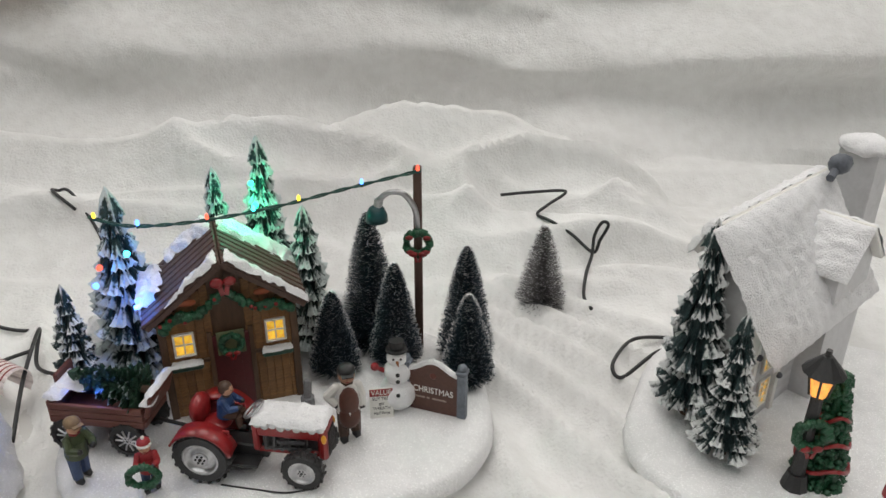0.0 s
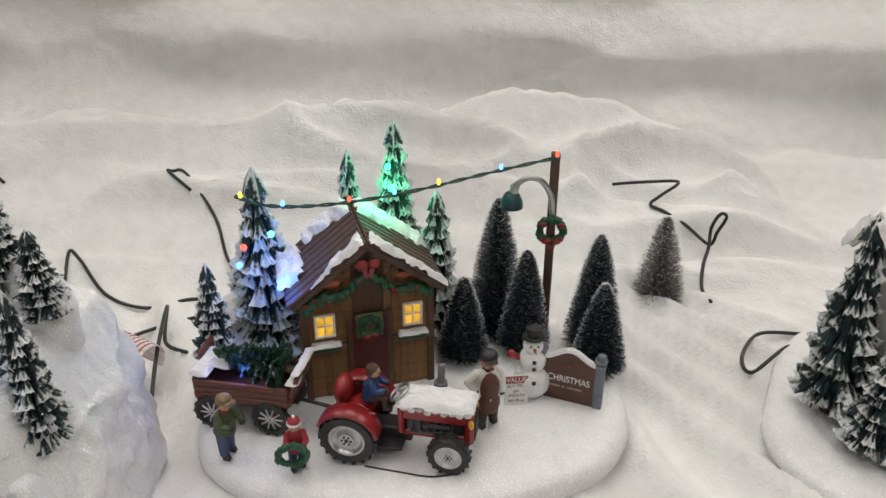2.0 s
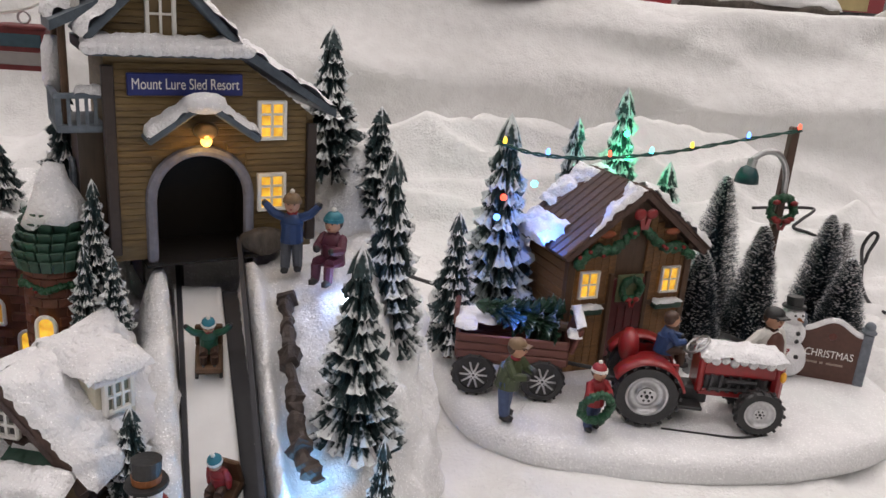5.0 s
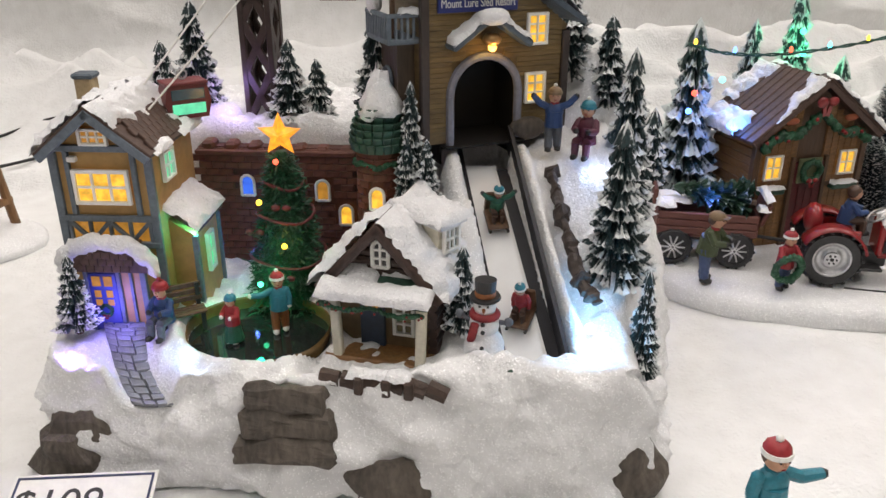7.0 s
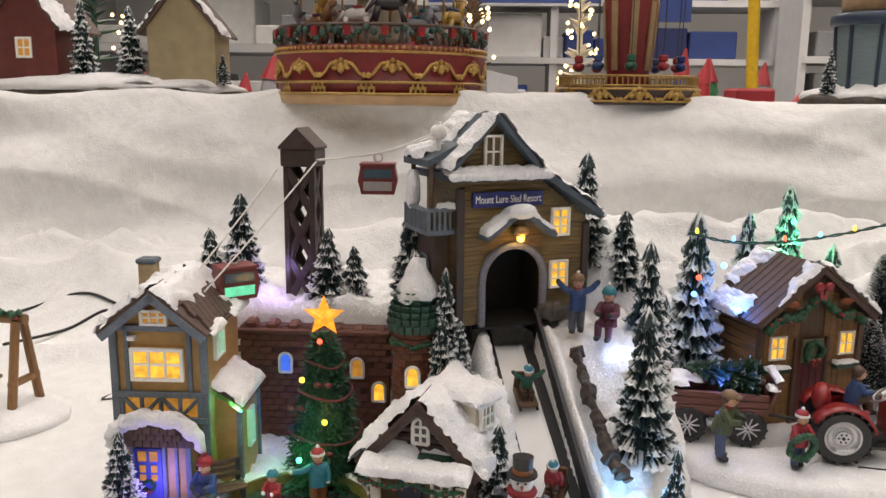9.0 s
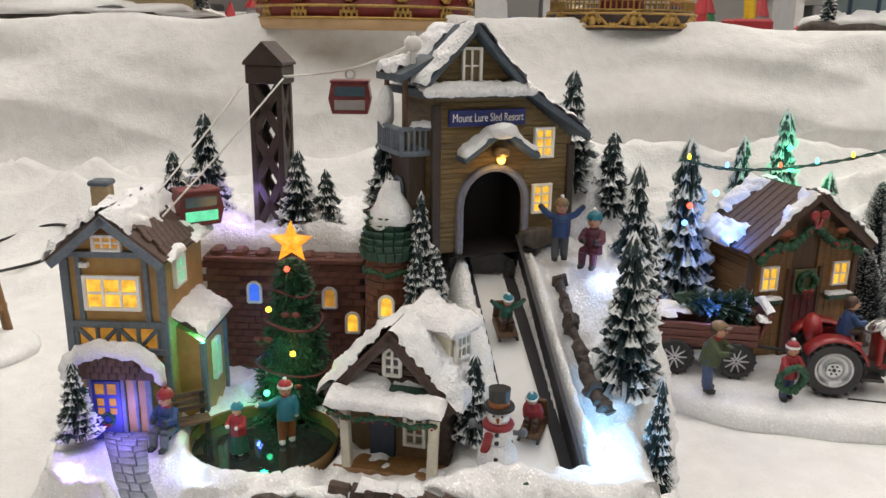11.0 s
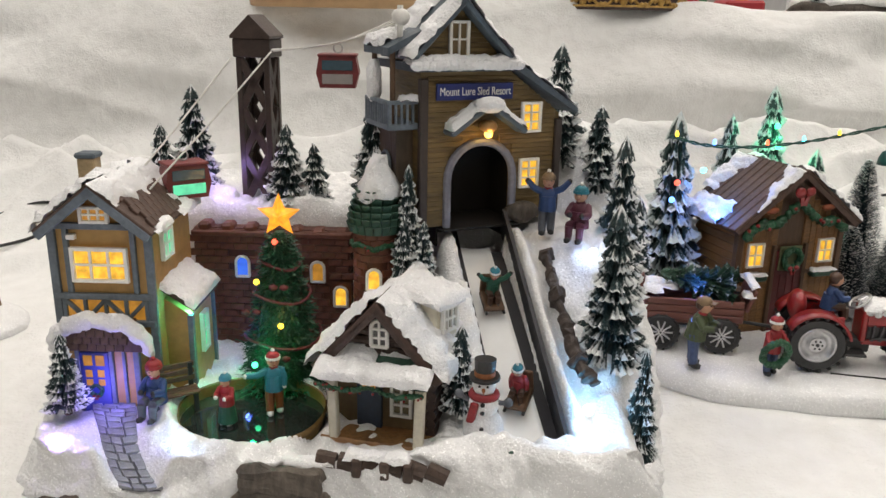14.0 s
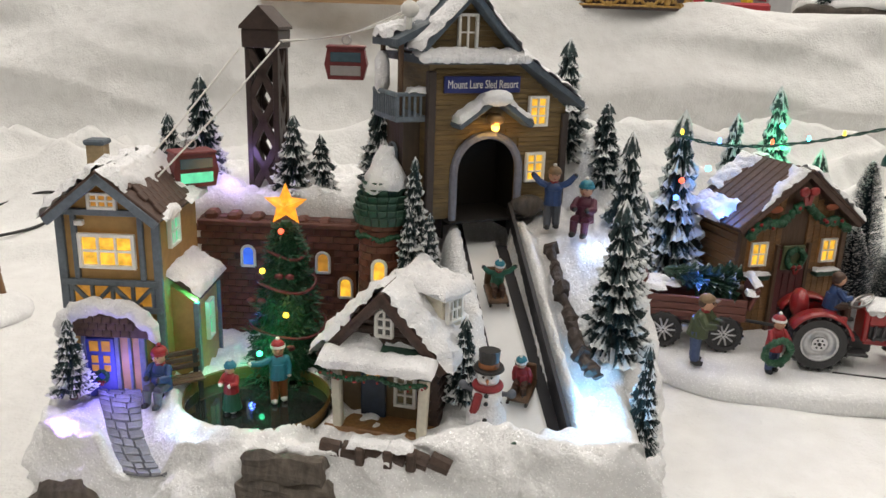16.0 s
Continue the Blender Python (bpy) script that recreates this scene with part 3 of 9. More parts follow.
def fir_parts(h, r, seed, tiers=9, mat=FIR, low=0.10):
    """Crown and trunk of a cast-resin fir: rings of drooping fan-shaped boughs, ribbed like shells, frosted on ribs and tips."""
    rng = random.Random(seed)
    bm = bmesh.new()
    frost = bm.verts.layers.float.new("frost")

    def vert(x, y, z, fr):
        v = bm.verts.new((x, y, z))
        v[frost] = fr
        return v

    add_tube(bm, (0, 0, h * low), (0, 0, h * 0.97), r * 0.40, r * 0.02, 10)
    gap = h * 0.84 / tiers
    NU, NV = 5, 6
    for k in range(tiers):
        f = k / (tiers - 1)
        z = h * (low + 0.03 + (0.84 - low) * f)
        rad = r * ((1 - f) ** 0.85 * 0.78 + 0.24)
        cnt = max(5, int(5 * (1 - f) + 5))
        ph = rng.random() * 6
        for i in range(cnt):
            a = ph + math.tau * (i + rng.uniform(-0.22, 0.22)) / cnt
            L = rad * rng.uniform(0.74, 1.16)
            hw = math.pi / cnt * rng.uniform(0.80, 1.10)
            z0 = z + rng.uniform(-0.30, 0.30) * gap * (1 - 0.5 * f)
            coat = rng.uniform(0.75, 1.3)
            rows = []
            for iu in range(NU + 1):
                u = iu / NU
                row = []
                for iv in range(NV + 1):
                    v = iv / NV * 2 - 1
                    rib = iv % 2 == 1
                    ang = a + v * hw * (0.5 + 0.5 * u ** 0.6)
                    rr = L * (0.26 + 0.74 * u) * (1 - 0.20 * v * v * u) * (1 + (0.05 if rib else -0.06) * u) * rng.uniform(0.96, 1.04)
                    zz = z0 + gap * (1.15 * (1 - u) ** 1.25 - 0.10 + (0.16 * (u - 0.7) if u > 0.7 else 0) - 0.34 * v * v * (0.3 + 0.7 * u) + (0.12 if rib else -0.15) * u) + gap * rng.uniform(-0.06, 0.06)
                    row.append(vert(rr * math.cos(ang), rr * math.sin(ang), zz, coat * (0.22 + 0.70 * u) * (1.0 if rib else 0.70) * (1 - 0.25 * abs(v))))
                rows.append(row)
            for p, q in zip(rows, rows[1:]):
                for c in range(NV):
                    bm.faces.new((p[c], q[c], q[c + 1], p[c + 1]))
            under = vert(L * 0.34 * math.cos(a), L * 0.34 * math.sin(a), z0 - gap * 0.15, 0)
            tip = rows[-1]
            for c in range(NV):
                bm.faces.new((tip[c], under, tip[c + 1]))
            for side in (0, NV):
                for p, q in zip(rows, rows[1:]):
                    bm.faces.new((p[side], q[side], under) if side else (q[side], p[side], under))
    # folded tip
    n = 10
    base = [vert(r * (0.30 if i % 2 else 0.19) * math.cos(math.tau * i / n), r * (0.30 if i % 2 else 0.19) * math.sin(math.tau * i / n), h * (0.855 if i % 2 else 0.875), 0.55 if i % 2 else 0.2) for i in range(n)]
    mid = [vert(r * (0.17 if i % 2 else 0.11) * math.cos(math.tau * i / n), r * (0.17 if i % 2 else 0.11) * math.sin(math.tau * i / n), h * 0.94, 0.7 if i % 2 else 0.3) for i in range(n)]
    top = vert(0, 0, h, 0.9)
    for i in range(n):
        j = (i + 1) % n
        bm.faces.new((base[i], base[j], mid[j], mid[i]))
        bm.faces.new((mid[i], mid[j], top))
    crown = mesh_of("crown", bm, mat, False)
    bm = bmesh.new()
    add_tube(bm, (0, 0, -0.002), (0, 0, h * (low + 0.1)), r * 0.17, r * 0.12, 8)
    return crown, mesh_of("trunk", bm, BARK)


FIRS = {}


def fir(x, y, z, h, r, seed, label="dark green resin fir tree with snow on its boughs", group="resin fir trees", tiers=9, mat=FIR, lean=(0, 0), rz=0):
    key = (seed % 4, tiers, mat.name)
    if key not in FIRS:
        FIRS[key] = fir_parts(1.0, 0.27, seed % 4, int(tiers * 1.3) + 1, mat)
    t = thing("fir_tree", pose(x, y, z, lean[0], lean[1], rz + seed * 57), label, "tree", group)
    for nm, me in zip(("crown", "trunk"), FIRS[key]):
        piece(nm, me, t, Matrix.Diagonal((r / 0.27, r / 0.27, h, 1)))
    return t


def brush(x, y, z, h, r, seed, mat=NEEDLE, label="frosted dark green bottle-brush tree", group="bottle-brush trees", count=5200, frost=0.26, core=0.5, w=0.00026):
    """A bottle-brush tree: fine stiff needles twisted into a wire."""
    rng = random.Random(seed)
    t = thing("bottle_brush_tree", pose(x, y, z), label, "tree", group)
    bm = bmesh.new()
    for i in range(count):
        f = (i + rng.random()) / count
        f = f ** 1.25
        zz = h * (0.07 + 0.92 * f)
        rad = r * ((1 - f) ** 0.64) * rng.uniform(0.84, 1.08) + 0.0012
        a = rng.random() * math.tau
        up = rad * rng.uniform(0.05, 0.45)
        d = Vector((math.cos(a), math.sin(a), 0))
        s = Vector((-d.y, d.x, 0)) * w
        p0 = Vector((0, 0, zz)) + d * (rad * 0.25)
        p1 = Vector((0, 0, zz + up)) + d * rad
        q = [bm.verts.new(p0 + s), bm.verts.new(p0 - s), bm.verts.new(p1 - s * 0.9), bm.verts.new(p1 + s * 0.9), bm.verts.new(p1 + d * w * 2)]
        bm.faces.new((q[0], q[1], q[2], q[3]))
        bm.faces.new((q[3], q[2], q[4]))
        if rng.random() < frost:
            e = d * 0.0005
            k = [bm.verts.new(p1 - e + s * 2.6), bm.verts.new(p1 - e - s * 2.6), bm.verts.new(p1 + e - s * 2.6 + Vector((0, 0, 0.0009))), bm.verts.new(p1 + e + s * 2.6 + Vector((0, 0, 0.0009)))]
            bm.faces.new(k).material_index = 1
    add_tube(bm, (0, 0, h * 0.06), (0, 0, h * 0.95), r * core, 0.0006, 12)
    part("needles", bm, [mat, ROOF_SNOW], t)
    bm = bmesh.new()
    add_tube(bm, (0, 0, -0.002), (0, 0, h * 0.98), 0.0016, 0.0006, 8)
    part("trunk", bm, BARK, t, "twisted wire trunk")
    return t


# ---- shared fittings ----


def lit_window(parent, m, w, h, cols=2, rows=2, mat=PANE, bar=0.0011, arched=False, frame_mat=WHITE, name="window"):
    """A window in local x and z with its frame proud of the wall towards -y."""
    bm = bmesh.new()
    if arched:
        n = 10
        pts = [(-w / 2, -h / 2), (w / 2, -h / 2), (w / 2, h / 2 - w / 2)] + [(w / 2 * math.cos(math.pi * i / n), h / 2 - w / 2 + w / 2 * math.sin(math.pi * i / n)) for i in range(1, n + 1)]
        for i in range(len(pts)):
            (x0, z0), (x1, z1) = pts[i], pts[(i + 1) % len(pts)]
            add_tube(bm, (x0, -0.0006, z0), (x1, -0.0006, z1), bar * 0.75, bar * 0.75, 6)
    else:
        for sx in (-1, 1):
            add_box(bm, (sx * w / 2, -0.0006, 0), (bar * 1.3, 0.0022, h + bar * 1.3), bevel=0.0002)
            add_box(bm, (0, -0.0006, sx * h / 2), (w - bar * 1.3, 0.0022, bar * 1.3), bevel=0.0002)
    for i in range(1, cols):
        add_box(bm, (-w / 2 + w * i / cols, -0.0005, 0), (bar * 0.8, 0.0014, h - bar))
    for j in range(1, rows):
        add_box(bm, (0, -0.00045, -h / 2 + h * j / rows), (w - bar, 0.0013, bar * 0.8))
    win = part(name, bm, frame_mat, parent, m=m)
    bm = bmesh.new()
    if arched:
        add_prism(bm, pts, 0.0000, 0.0006)
    else:
        add_box(bm, (0, 0.0003, 0), (w, 0.0006, h))
    part("pane", bm, mat, win, "pane glowing warm yellow" if mat in (PANE, PANE_DIM) else "")
    return win


def garland(parent, pts, r, mat=TINSEL, seed=1, name="garland", berries=0):
    rng = random.Random(seed)
    bm = bmesh.new()
    line = glide(pts, 10)
    for p in line:
        add_ball(bm, p + Vector([rng.uniform(-r, r) * 0.3 for _ in range(3)]), r * rng.uniform(0.8, 1.15), 0, 1, 0.5, rng.random() * 9, 700)
    for i in range(berries):
        p = rng.choice(line)
        add_ball(bm, p + Vector((rng.uniform(-r, r), -r * 0.9, rng.uniform(-r, r))), r * 0.45, 1, 1)
    return part(name, bm, [mat, RED_PAINT], parent)


def wreath_ring(parent, m, R_, r, seed=2, bow=True, name="wreath", tube=TINSEL):
    rng = random.Random(seed)
    bm = bmesh.new()
    for i in range(22):
        a = math.tau * i / 22
        add_ball(bm, (R_ * math.cos(a), rng.uniform(-0.2, 0.2) * r, R_ * math.sin(a)), r * rng.uniform(0.85, 1.2), 0, 1, 0.5, i, 800)
    if bow:
        for s in (-1, 1):
            add_ball(bm, (s * r * 1.0, -r * 0.9, -R_ * 0.9), (r * 1.1, r * 0.5, r * 0.75), 1, 1)
            add_box(bm, (s * r * 0.5, -r * 0.8, -R_ * 0.9 - r * 1.2), (r * 0.6, r * 0.3, r * 1.6), pose(0, 0, 0, 0, s * 18, 0), mi=1)
    return part(name, bm, [tube, RED_PAINT], parent, m=m)


def figurine(name, m, h, coat, legs, hat, label, arms=("down", "down"), skirt=False, seated=False, extra=None, hat_kind="knit", scarf=None, boots=BLACK, lean=0.0, group="painted figurines"):
    """A small painted resin figure, one mesh: boots, legs, coat, arms, head and hat."""
    bm = bmesh.new()
    mats = [coat, legs, SKIN, hat, scarf or coat, boots, extra or WHITE, BLACK, P_RED, HAIR]
    u = h / 7.2
    hip = 3.1 * u
    if seated:
        hip = 1.6 * u
        for s in (-1, 1):
            add_tube(bm, (s * 0.45 * u, 0, hip), (s * 0.55 * u, -1.5 * u, hip + 0.1 * u), 0.52 * u, 0.42 * u, 8, 1)
            add_tube(bm, (s * 0.55 * u, -1.5 * u, hip), (s * 0.55 * u, -1.6 * u, 0.3 * u), 0.42 * u, 0.34 * u, 8, 1)
            add_ball(bm, (s * 0.55 * u, -1.85 * u, 0.3 * u), (0.36 * u, 0.62 * u, 0.34 * u), 5, 1)
    elif skirt:
        add_tube(bm, (0, 0, 0.5 * u), (0, 0, hip + 0.6 * u), 1.25 * u, 0.75 * u, 14, 1)
        for s in (-1, 1):
            add_ball(bm, (s * 0.45 * u, -0.35 * u, 0.3 * u), (0.38 * u, 0.6 * u, 0.32 * u), 5, 1)
    else:
        for s in (-1, 1):
            st = 0.25 * u * s
            add_tube(bm, (s * 0.5 * u, st, 0.5 * u), (s * 0.42 * u, 0, hip + 0.2 * u), 0.42 * u, 0.55 * u, 8, 1)
            add_ball(bm, (s * 0.52 * u, st - 0.2 * u, 0.33 * u), (0.4 * u, 0.66 * u, 0.36 * u), 5, 1)
    tip = Vector((0, -lean * u, 0))
    add_tube(bm, (0, 0, hip - 0.35 * u), Vector((0, 0, hip + 1.3 * u)) + tip * 0.4, 0.98 * u, 0.86 * u, 12, 0)
    sh = Vector((0, 0, hip + 1.95 * u)) + tip
    add_ball(bm, (0, tip.y * 0.6, hip + 1.25 * u), (1.0 * u, 0.68 * u, 1.05 * u), 0, 2)
    for s, kind in zip((-1, 1), arms):
        p0 = sh + Vector((s * 0.78 * u, 0, -0.2 * u))
        if kind == "up":
            p1, p2 = p0 + Vector((s * 0.75 * u, -0.1 * u, 0.35 * u)), p0 + Vector((s * 1.45 * u, -0.1 * u, 1.15 * u))
        elif kind == "fwd":
            p1, p2 = p0 + Vector((s * 0.25 * u, -0.55 * u, -0.7 * u)), p0 + Vector((-s * 0.15 * u, -1.35 * u, -0.65 * u))
        elif kind == "out":
            p1, p2 = p0 + Vector((s * 0.85 * u, -0.1 * u, -0.35 * u)), p0 + Vector((s * 2.0 * u, -0.25 * u, -0.25 * u))
        elif kind == "hip":
            p1, p2 = p0 + Vector((s * 0.75 * u, 0.1 * u, -0.75 * u)), p0 + Vector((s * 0.15 * u, -0.2 * u, -1.45 * u))
        else:
            p1, p2 = p0 + Vector((s * 0.25 * u, -0.05 * u, -0.85 * u)), p0 + Vector((s * 0.22 * u, -0.35 * u, -1.7 * u))
        add_tube(bm, p0, p1, 0.38 * u, 0.36 * u, 8, 0)
        add_ball(bm, p1, 0.36 * u, 0, 1)
        add_tube(bm, p1, p2, 0.36 * u, 0.30 * u, 8, 0)
        add_ball(bm, p2, 0.32 * u, 5, 1)
        add_ball(bm, p0, 0.42 * u, 0, 1)
    add_ball(bm, sh + Vector((0, 0, 0.2 * u)), (0.55 * u, 0.5 * u, 0.28 * u), 4, 1)
    hd = sh + Vector((0, -0.08 * u, 0.95 * u))
    add_ball(bm, hd, (0.66 * u, 0.70 * u, 0.78 * u), 2, 2)
    add_ball(bm, hd + Vector((0, -0.70 * u, -0.05 * u)), 0.13 * u, 2, 1)
    for sx in (-1, 1):
        add_ball(bm, hd + Vector((sx * 0.25 * u, -0.63 * u, 0.10 * u)), 0.075 * u, 7, 1)
    add_ball(bm, hd + Vector((0, -0.62 * u, -0.34 * u)), (0.16 * u, 0.06 * u, 0.05 * u), 8, 1)
    add_ball(bm, hd + Vector((0, 0.16 * u, 0.04 * u)), (0.70 * u, 0.66 * u, 0.66 * u), 9, 2)
    if hat_kind == "knit":
        add_ball(bm, hd + Vector((0, 0.08 * u, 0.35 * u)), (0.74 * u, 0.76 * u, 0.66 * u), 3, 2)
        add_ball(bm, hd + Vector((0, 0.05 * u, 1.08 * u)), 0.24 * u, 6, 1)
        add_tube(bm, hd + Vector((0, 0.05 * u, 0.18 * u)), hd + Vector((0, 0.05 * u, 0.44 * u)), 0.79 * u, 0.77 * u, 14, 6 if extra else 3)
    elif hat_kind == "brim":
        add_tube(bm, hd + Vector((0, 0, 0.34 * u)), hd + Vector((0, 0, 0.44 * u)), 1.02 * u, 0.98 * u, 16, 3)
        add_tube(bm, hd + Vector((0, 0, 0.4 * u)), hd + Vector((0, 0, 0.98 * u)), 0.68 * u, 0.55 * u, 14, 3)
    elif hat_kind == "cap":
        add_ball(bm, hd + Vector((0, 0.05 * u, 0.32 * u)), (0.72 * u, 0.76 * u, 0.55 * u), 3, 2)
        add_box(bm, hd + Vector((0, -0.75 * u, 0.33 * u)), (0.9 * u, 0.55 * u, 0.1 * u), mi=3)
    else:
        add_ball(bm, hd + Vector((0, 0.12 * u, 0.28 * u)), (0.72 * u, 0.72 * u, 0.60 * u), 3, 2)
    return single(name, bm, mats, m, label, "figurine", group)


P_BLUE = paint("blue_coat", (0.022, 0.055, 0.16), 0.5, 0.3, 500, 0.15)
P_GREEN = paint("green_coat", (0.055, 0.075, 0.03), 0.5, 0.3, 500, 0.15)
P_GREEN2 = paint("emerald_coat", (0.015, 0.09, 0.05), 0.45, 0.3, 500, 0.15)
P_RED = paint("red_coat", (0.30, 0.02, 0.025), 0.5, 0.3, 500, 0.15)
P_PURPLE = paint("plum_coat", (0.10, 0.022, 0.045), 0.5, 0.3, 500, 0.15)
P_BROWN = paint("brown_trousers", (0.07, 0.035, 0.022), 0.55, 0.3, 500, 0.15)
P_JEANS = paint("blue_jeans", (0.05, 0.08, 0.17), 0.6, 0.3, 500, 0.15)
P_TEAL = paint("turquoise_coat", (0.02, 0.18, 0.24), 0.45, 0.3, 500, 0.15)
P_ORANGE = paint("rust_trousers", (0.28, 0.10, 0.03), 0.5, 0.3, 500, 0.15)
P_TAN = paint("tan_hat", (0.20, 0.13, 0.07), 0.6, 0.3, 500, 0.15)
P_GREY = paint("grey_trousers", (0.10, 0.11, 0.13), 0.6, 0.3, 500, 0.15)
P_WHITE = paint("white_shirt", (0.75, 0.74, 0.70), 0.55, 0.08, 500, 0.1)
HAIR = paint("brown_hair", (0.07, 0.035, 0.02), 0.5, 0.4, 700, 0.3)

# ---- the tree-lot piece: snowy base, cabin, tractor, wagon, figures, trees ----
DECK = 0.018


def lot_base():
    bm = bmesh.new()
    cx, cy = -0.148, 0.470
    n = 96
    prof = [(0.93, 0.0), (0.985, 0.001), (1.0, 0.005), (0.995, 0.011), (0.97, 0.0155), (0.93, 0.0175), (0.85, 0.018), (0.7, 0.018), (0.5, 0.018), (0.25, 0.018)]
    rings = []
    for k, z in prof:
        ring = []
        for i in range(n):
            a = math.tau * i / n
            c, s = math.cos(a), math.sin(a)
            e = (abs(c) ** 2.5 + abs(s) ** 2.5) ** (-1 / 2.5)
            x, y = 0.150 * e * c, (0.107 if s < 0 else 0.118) * e * s
            wob = 1 + 0.018 * noise.noise(Vector((c * 2.2, s * 2.2, 1.5)))
            x, y = x * k * wob, y * k * wob
            x, y = x * math.cos(0.10) - y * math.sin(0.10), x * math.sin(0.10) + y * math.cos(0.10)
            ring.append(bm.verts.new((cx + x, cy + y, z + 0.0012 * noise.noise(Vector((x * 60, y * 60, z * 90))) * (1 if z > 0.004 else 0))))
        rings.append(ring)
    for a, b in zip(rings, rings[1:]):
        for i in range(n):
            bm.faces.new((a[i], a[(i + 1) % n], b[(i + 1) % n], b[i]))
    bm.faces.new(rings[-1])
    bm.faces.new(list(reversed(rings[0])))
    single("snowy_base", bm, SNOW, Matrix(), "oval white glittering snow base under the tree-lot cabin", "base", smooth=True)


lot_base()


def lot_cabin():
    t = thing("wooden_cabin", pose(-0.1785, 0.472, DECK - 0.001, 0, 0, 19), "small brown wooden cabin with snowy plank roof and lit windows", "cabin")
    W, D, E, Rg = 0.086, 0.050, 0.0850, 0.118
    bm = bmesh.new()
    add_prism(bm, [(-W / 2, 0), (W / 2, 0), (W / 2, E), (0, Rg - 0.003), (-W / 2, E)], 0, D)
    part("wall", bm, WOOD_DARK, t)
    # upright planks of the front and the left side
    rng = random.Random(4)
    bm = bmesh.new()
    add_box(bm, (0, 0, 0), (0.0054, 0.0018, 1), bevel=0.0004)
    plank = mesh_of("plank", bm, WOOD_MID)
    for i in range(16):
        x = -W / 2 + W * (i + 0.5) / 16
        if abs(x) < 0.0125:
            continue
        for lo, hi in ((0.001, 0.043), (0.046, E + (Rg - E) * (1 - abs(x) / (W / 2)) - 0.006)):
            piece("plank", plank, t, Matrix.Translation((x, -0.0006 - rng.random() * 0.0003, (lo + hi) / 2)) @ Matrix.Diagonal((1, 1, hi - lo, 1)))
    bm = bmesh.new()
    add_box(bm, (0, 0, 0), (0.0016, 1, 0.0056), bevel=0.0004)
    sp = mesh_of("plank", bm, WOOD_MID)
    for sx in (-1, 1):
        for k in range(14):
            piece("plank", sp, t, Matrix.Translation((sx * (W / 2 + 0.0004), D / 2, 0.004 + k * 0.006)) @ Matrix.Diagonal((1, D, 1, 1)))
    # corner posts and cross rail
    for x in (-W / 2, W / 2):
        bm = bmesh.new()
        add_box(bm, (x, -0.0008, E / 2), (0.005, 0.005, E), bevel=0.0005)
        part("corner_post", bm, WOOD_DARK, t)
    bm = bmesh.new()
    add_box(bm, (0, -0.0012, 0.0445), (W, 0.003, 0.003), bevel=0.0004)
    part("rail", bm, WOOD_DARK, t)
    # door with green panel and wreath
    bm = bmesh.new()
    add_box(bm, (0, -0.0015, 0.031), (0.025, 0.003, 0.062), bevel=0.0004)
    for x in (-0.006, 0, 0.006):
        add_box(bm, (x, -0.0032, 0.023), (0.0005, 0.0006, 0.042))
    dr = part("door", bm, DARK_RED, t, "dark red plank door")
    for x in (-0.0135, 0.0135):
        bm = bmesh.new()
        add_box(bm, (x, -0.0018, 0.033), (0.0032, 0.0042, 0.066), bevel=0.0004)
        part("door_post", bm, WOOD_DARK, t)
    bm = bmesh.new()
    add_box(bm, (0, -0.0034, 0.0560), (0.0185, 0.0016, 0.018), bevel=0.0003)
    part("panel", bm, paint("pale_green_panel", (0.16, 0.18, 0.09), 0.5, 0.3), t, "pale green panel behind the wreath")
    wreath_ring(t, pose(0, -0.0062, 0.0560), 0.0068, 0.0026, 3)
    for s in (-1, 1):
        lit_window(t, pose(s * 0.030, -0.0030, 0.0600), 0.0125, 0.0165, 2, 2)
        bm = bmesh.new()
        add_box(bm, (s * 0.030, -0.004, 0.0430), (0.021, 0.007, 0.0045), bevel=0.0012)
        box = part("flower_box", bm, GREEN_TILE, t, "dark green flower box with snow on it")
        bm = bmesh.new()
        add_snow(bm, (s * 0.030 - 0.0105, -0.008, 0.0452), (1, 0, 0), (0, 1, 0), 0.021, 0.0085, 0.002, 3 + s, nu=14, nv=6)
        part("snow", bm, ROOF_SNOW, box)
    # roof: two slopes of long boards
    ov, th = 0.008, 0.0035
    slope = math.atan2(Rg - E, W / 2)
    run = (W / 2 + ov) / math.cos(slope)
    for s in (-1, 1):
        bm = bmesh.new()
        m = pose(0, D / 2, Rg) @ pose(0, 0, 0, 0, s * math.degrees(slope), 0)
        add_box(bm, (s * run / 2, 0, th / 2 - 0.002), (run, D + 0.018, th))
        roof = part("roof", bm, SHINGLE, t, m=m)
        nb = 9
        bm = bmesh.new()
        add_box(bm, (0, 0, 0), (run + 0.002, (D + 0.018) / nb * 1.10, 0.0022), pose(0, 0, 0, -7, 0, 0), bevel=0.0005)
        board = mesh_of("roof_board", bm, SHINGLE)
        for k in range(nb):
            piece("roof_board", board, roof, pose(s * run / 2, -(D + 0.018) / 2 + (D + 0.018) * (k + 0.5) / nb, th - 0.0010))
        # snow along the front edge, at the ridge's back and at the eave
        bm = bmesh.new()
        y0 = -D / 2 - 0.011
        add_snow(bm, (0, y0, th + 0.0005), (s, 0, 0), (0, 1, 0), run * 1.0, 0.019, 0.0042, 5 + s, cover=(lambda a, b: 1.25 - b * 1.2 - 1.75 * a) if s < 0 else (lambda a, b: 1.2 - b * 1.3 - 0.75 * a * b - 0.45 * a), ragged=0.3, nu=40, nv=18)
        part("snow", bm, ROOF_SNOW, roof)
        bm = bmesh.new()
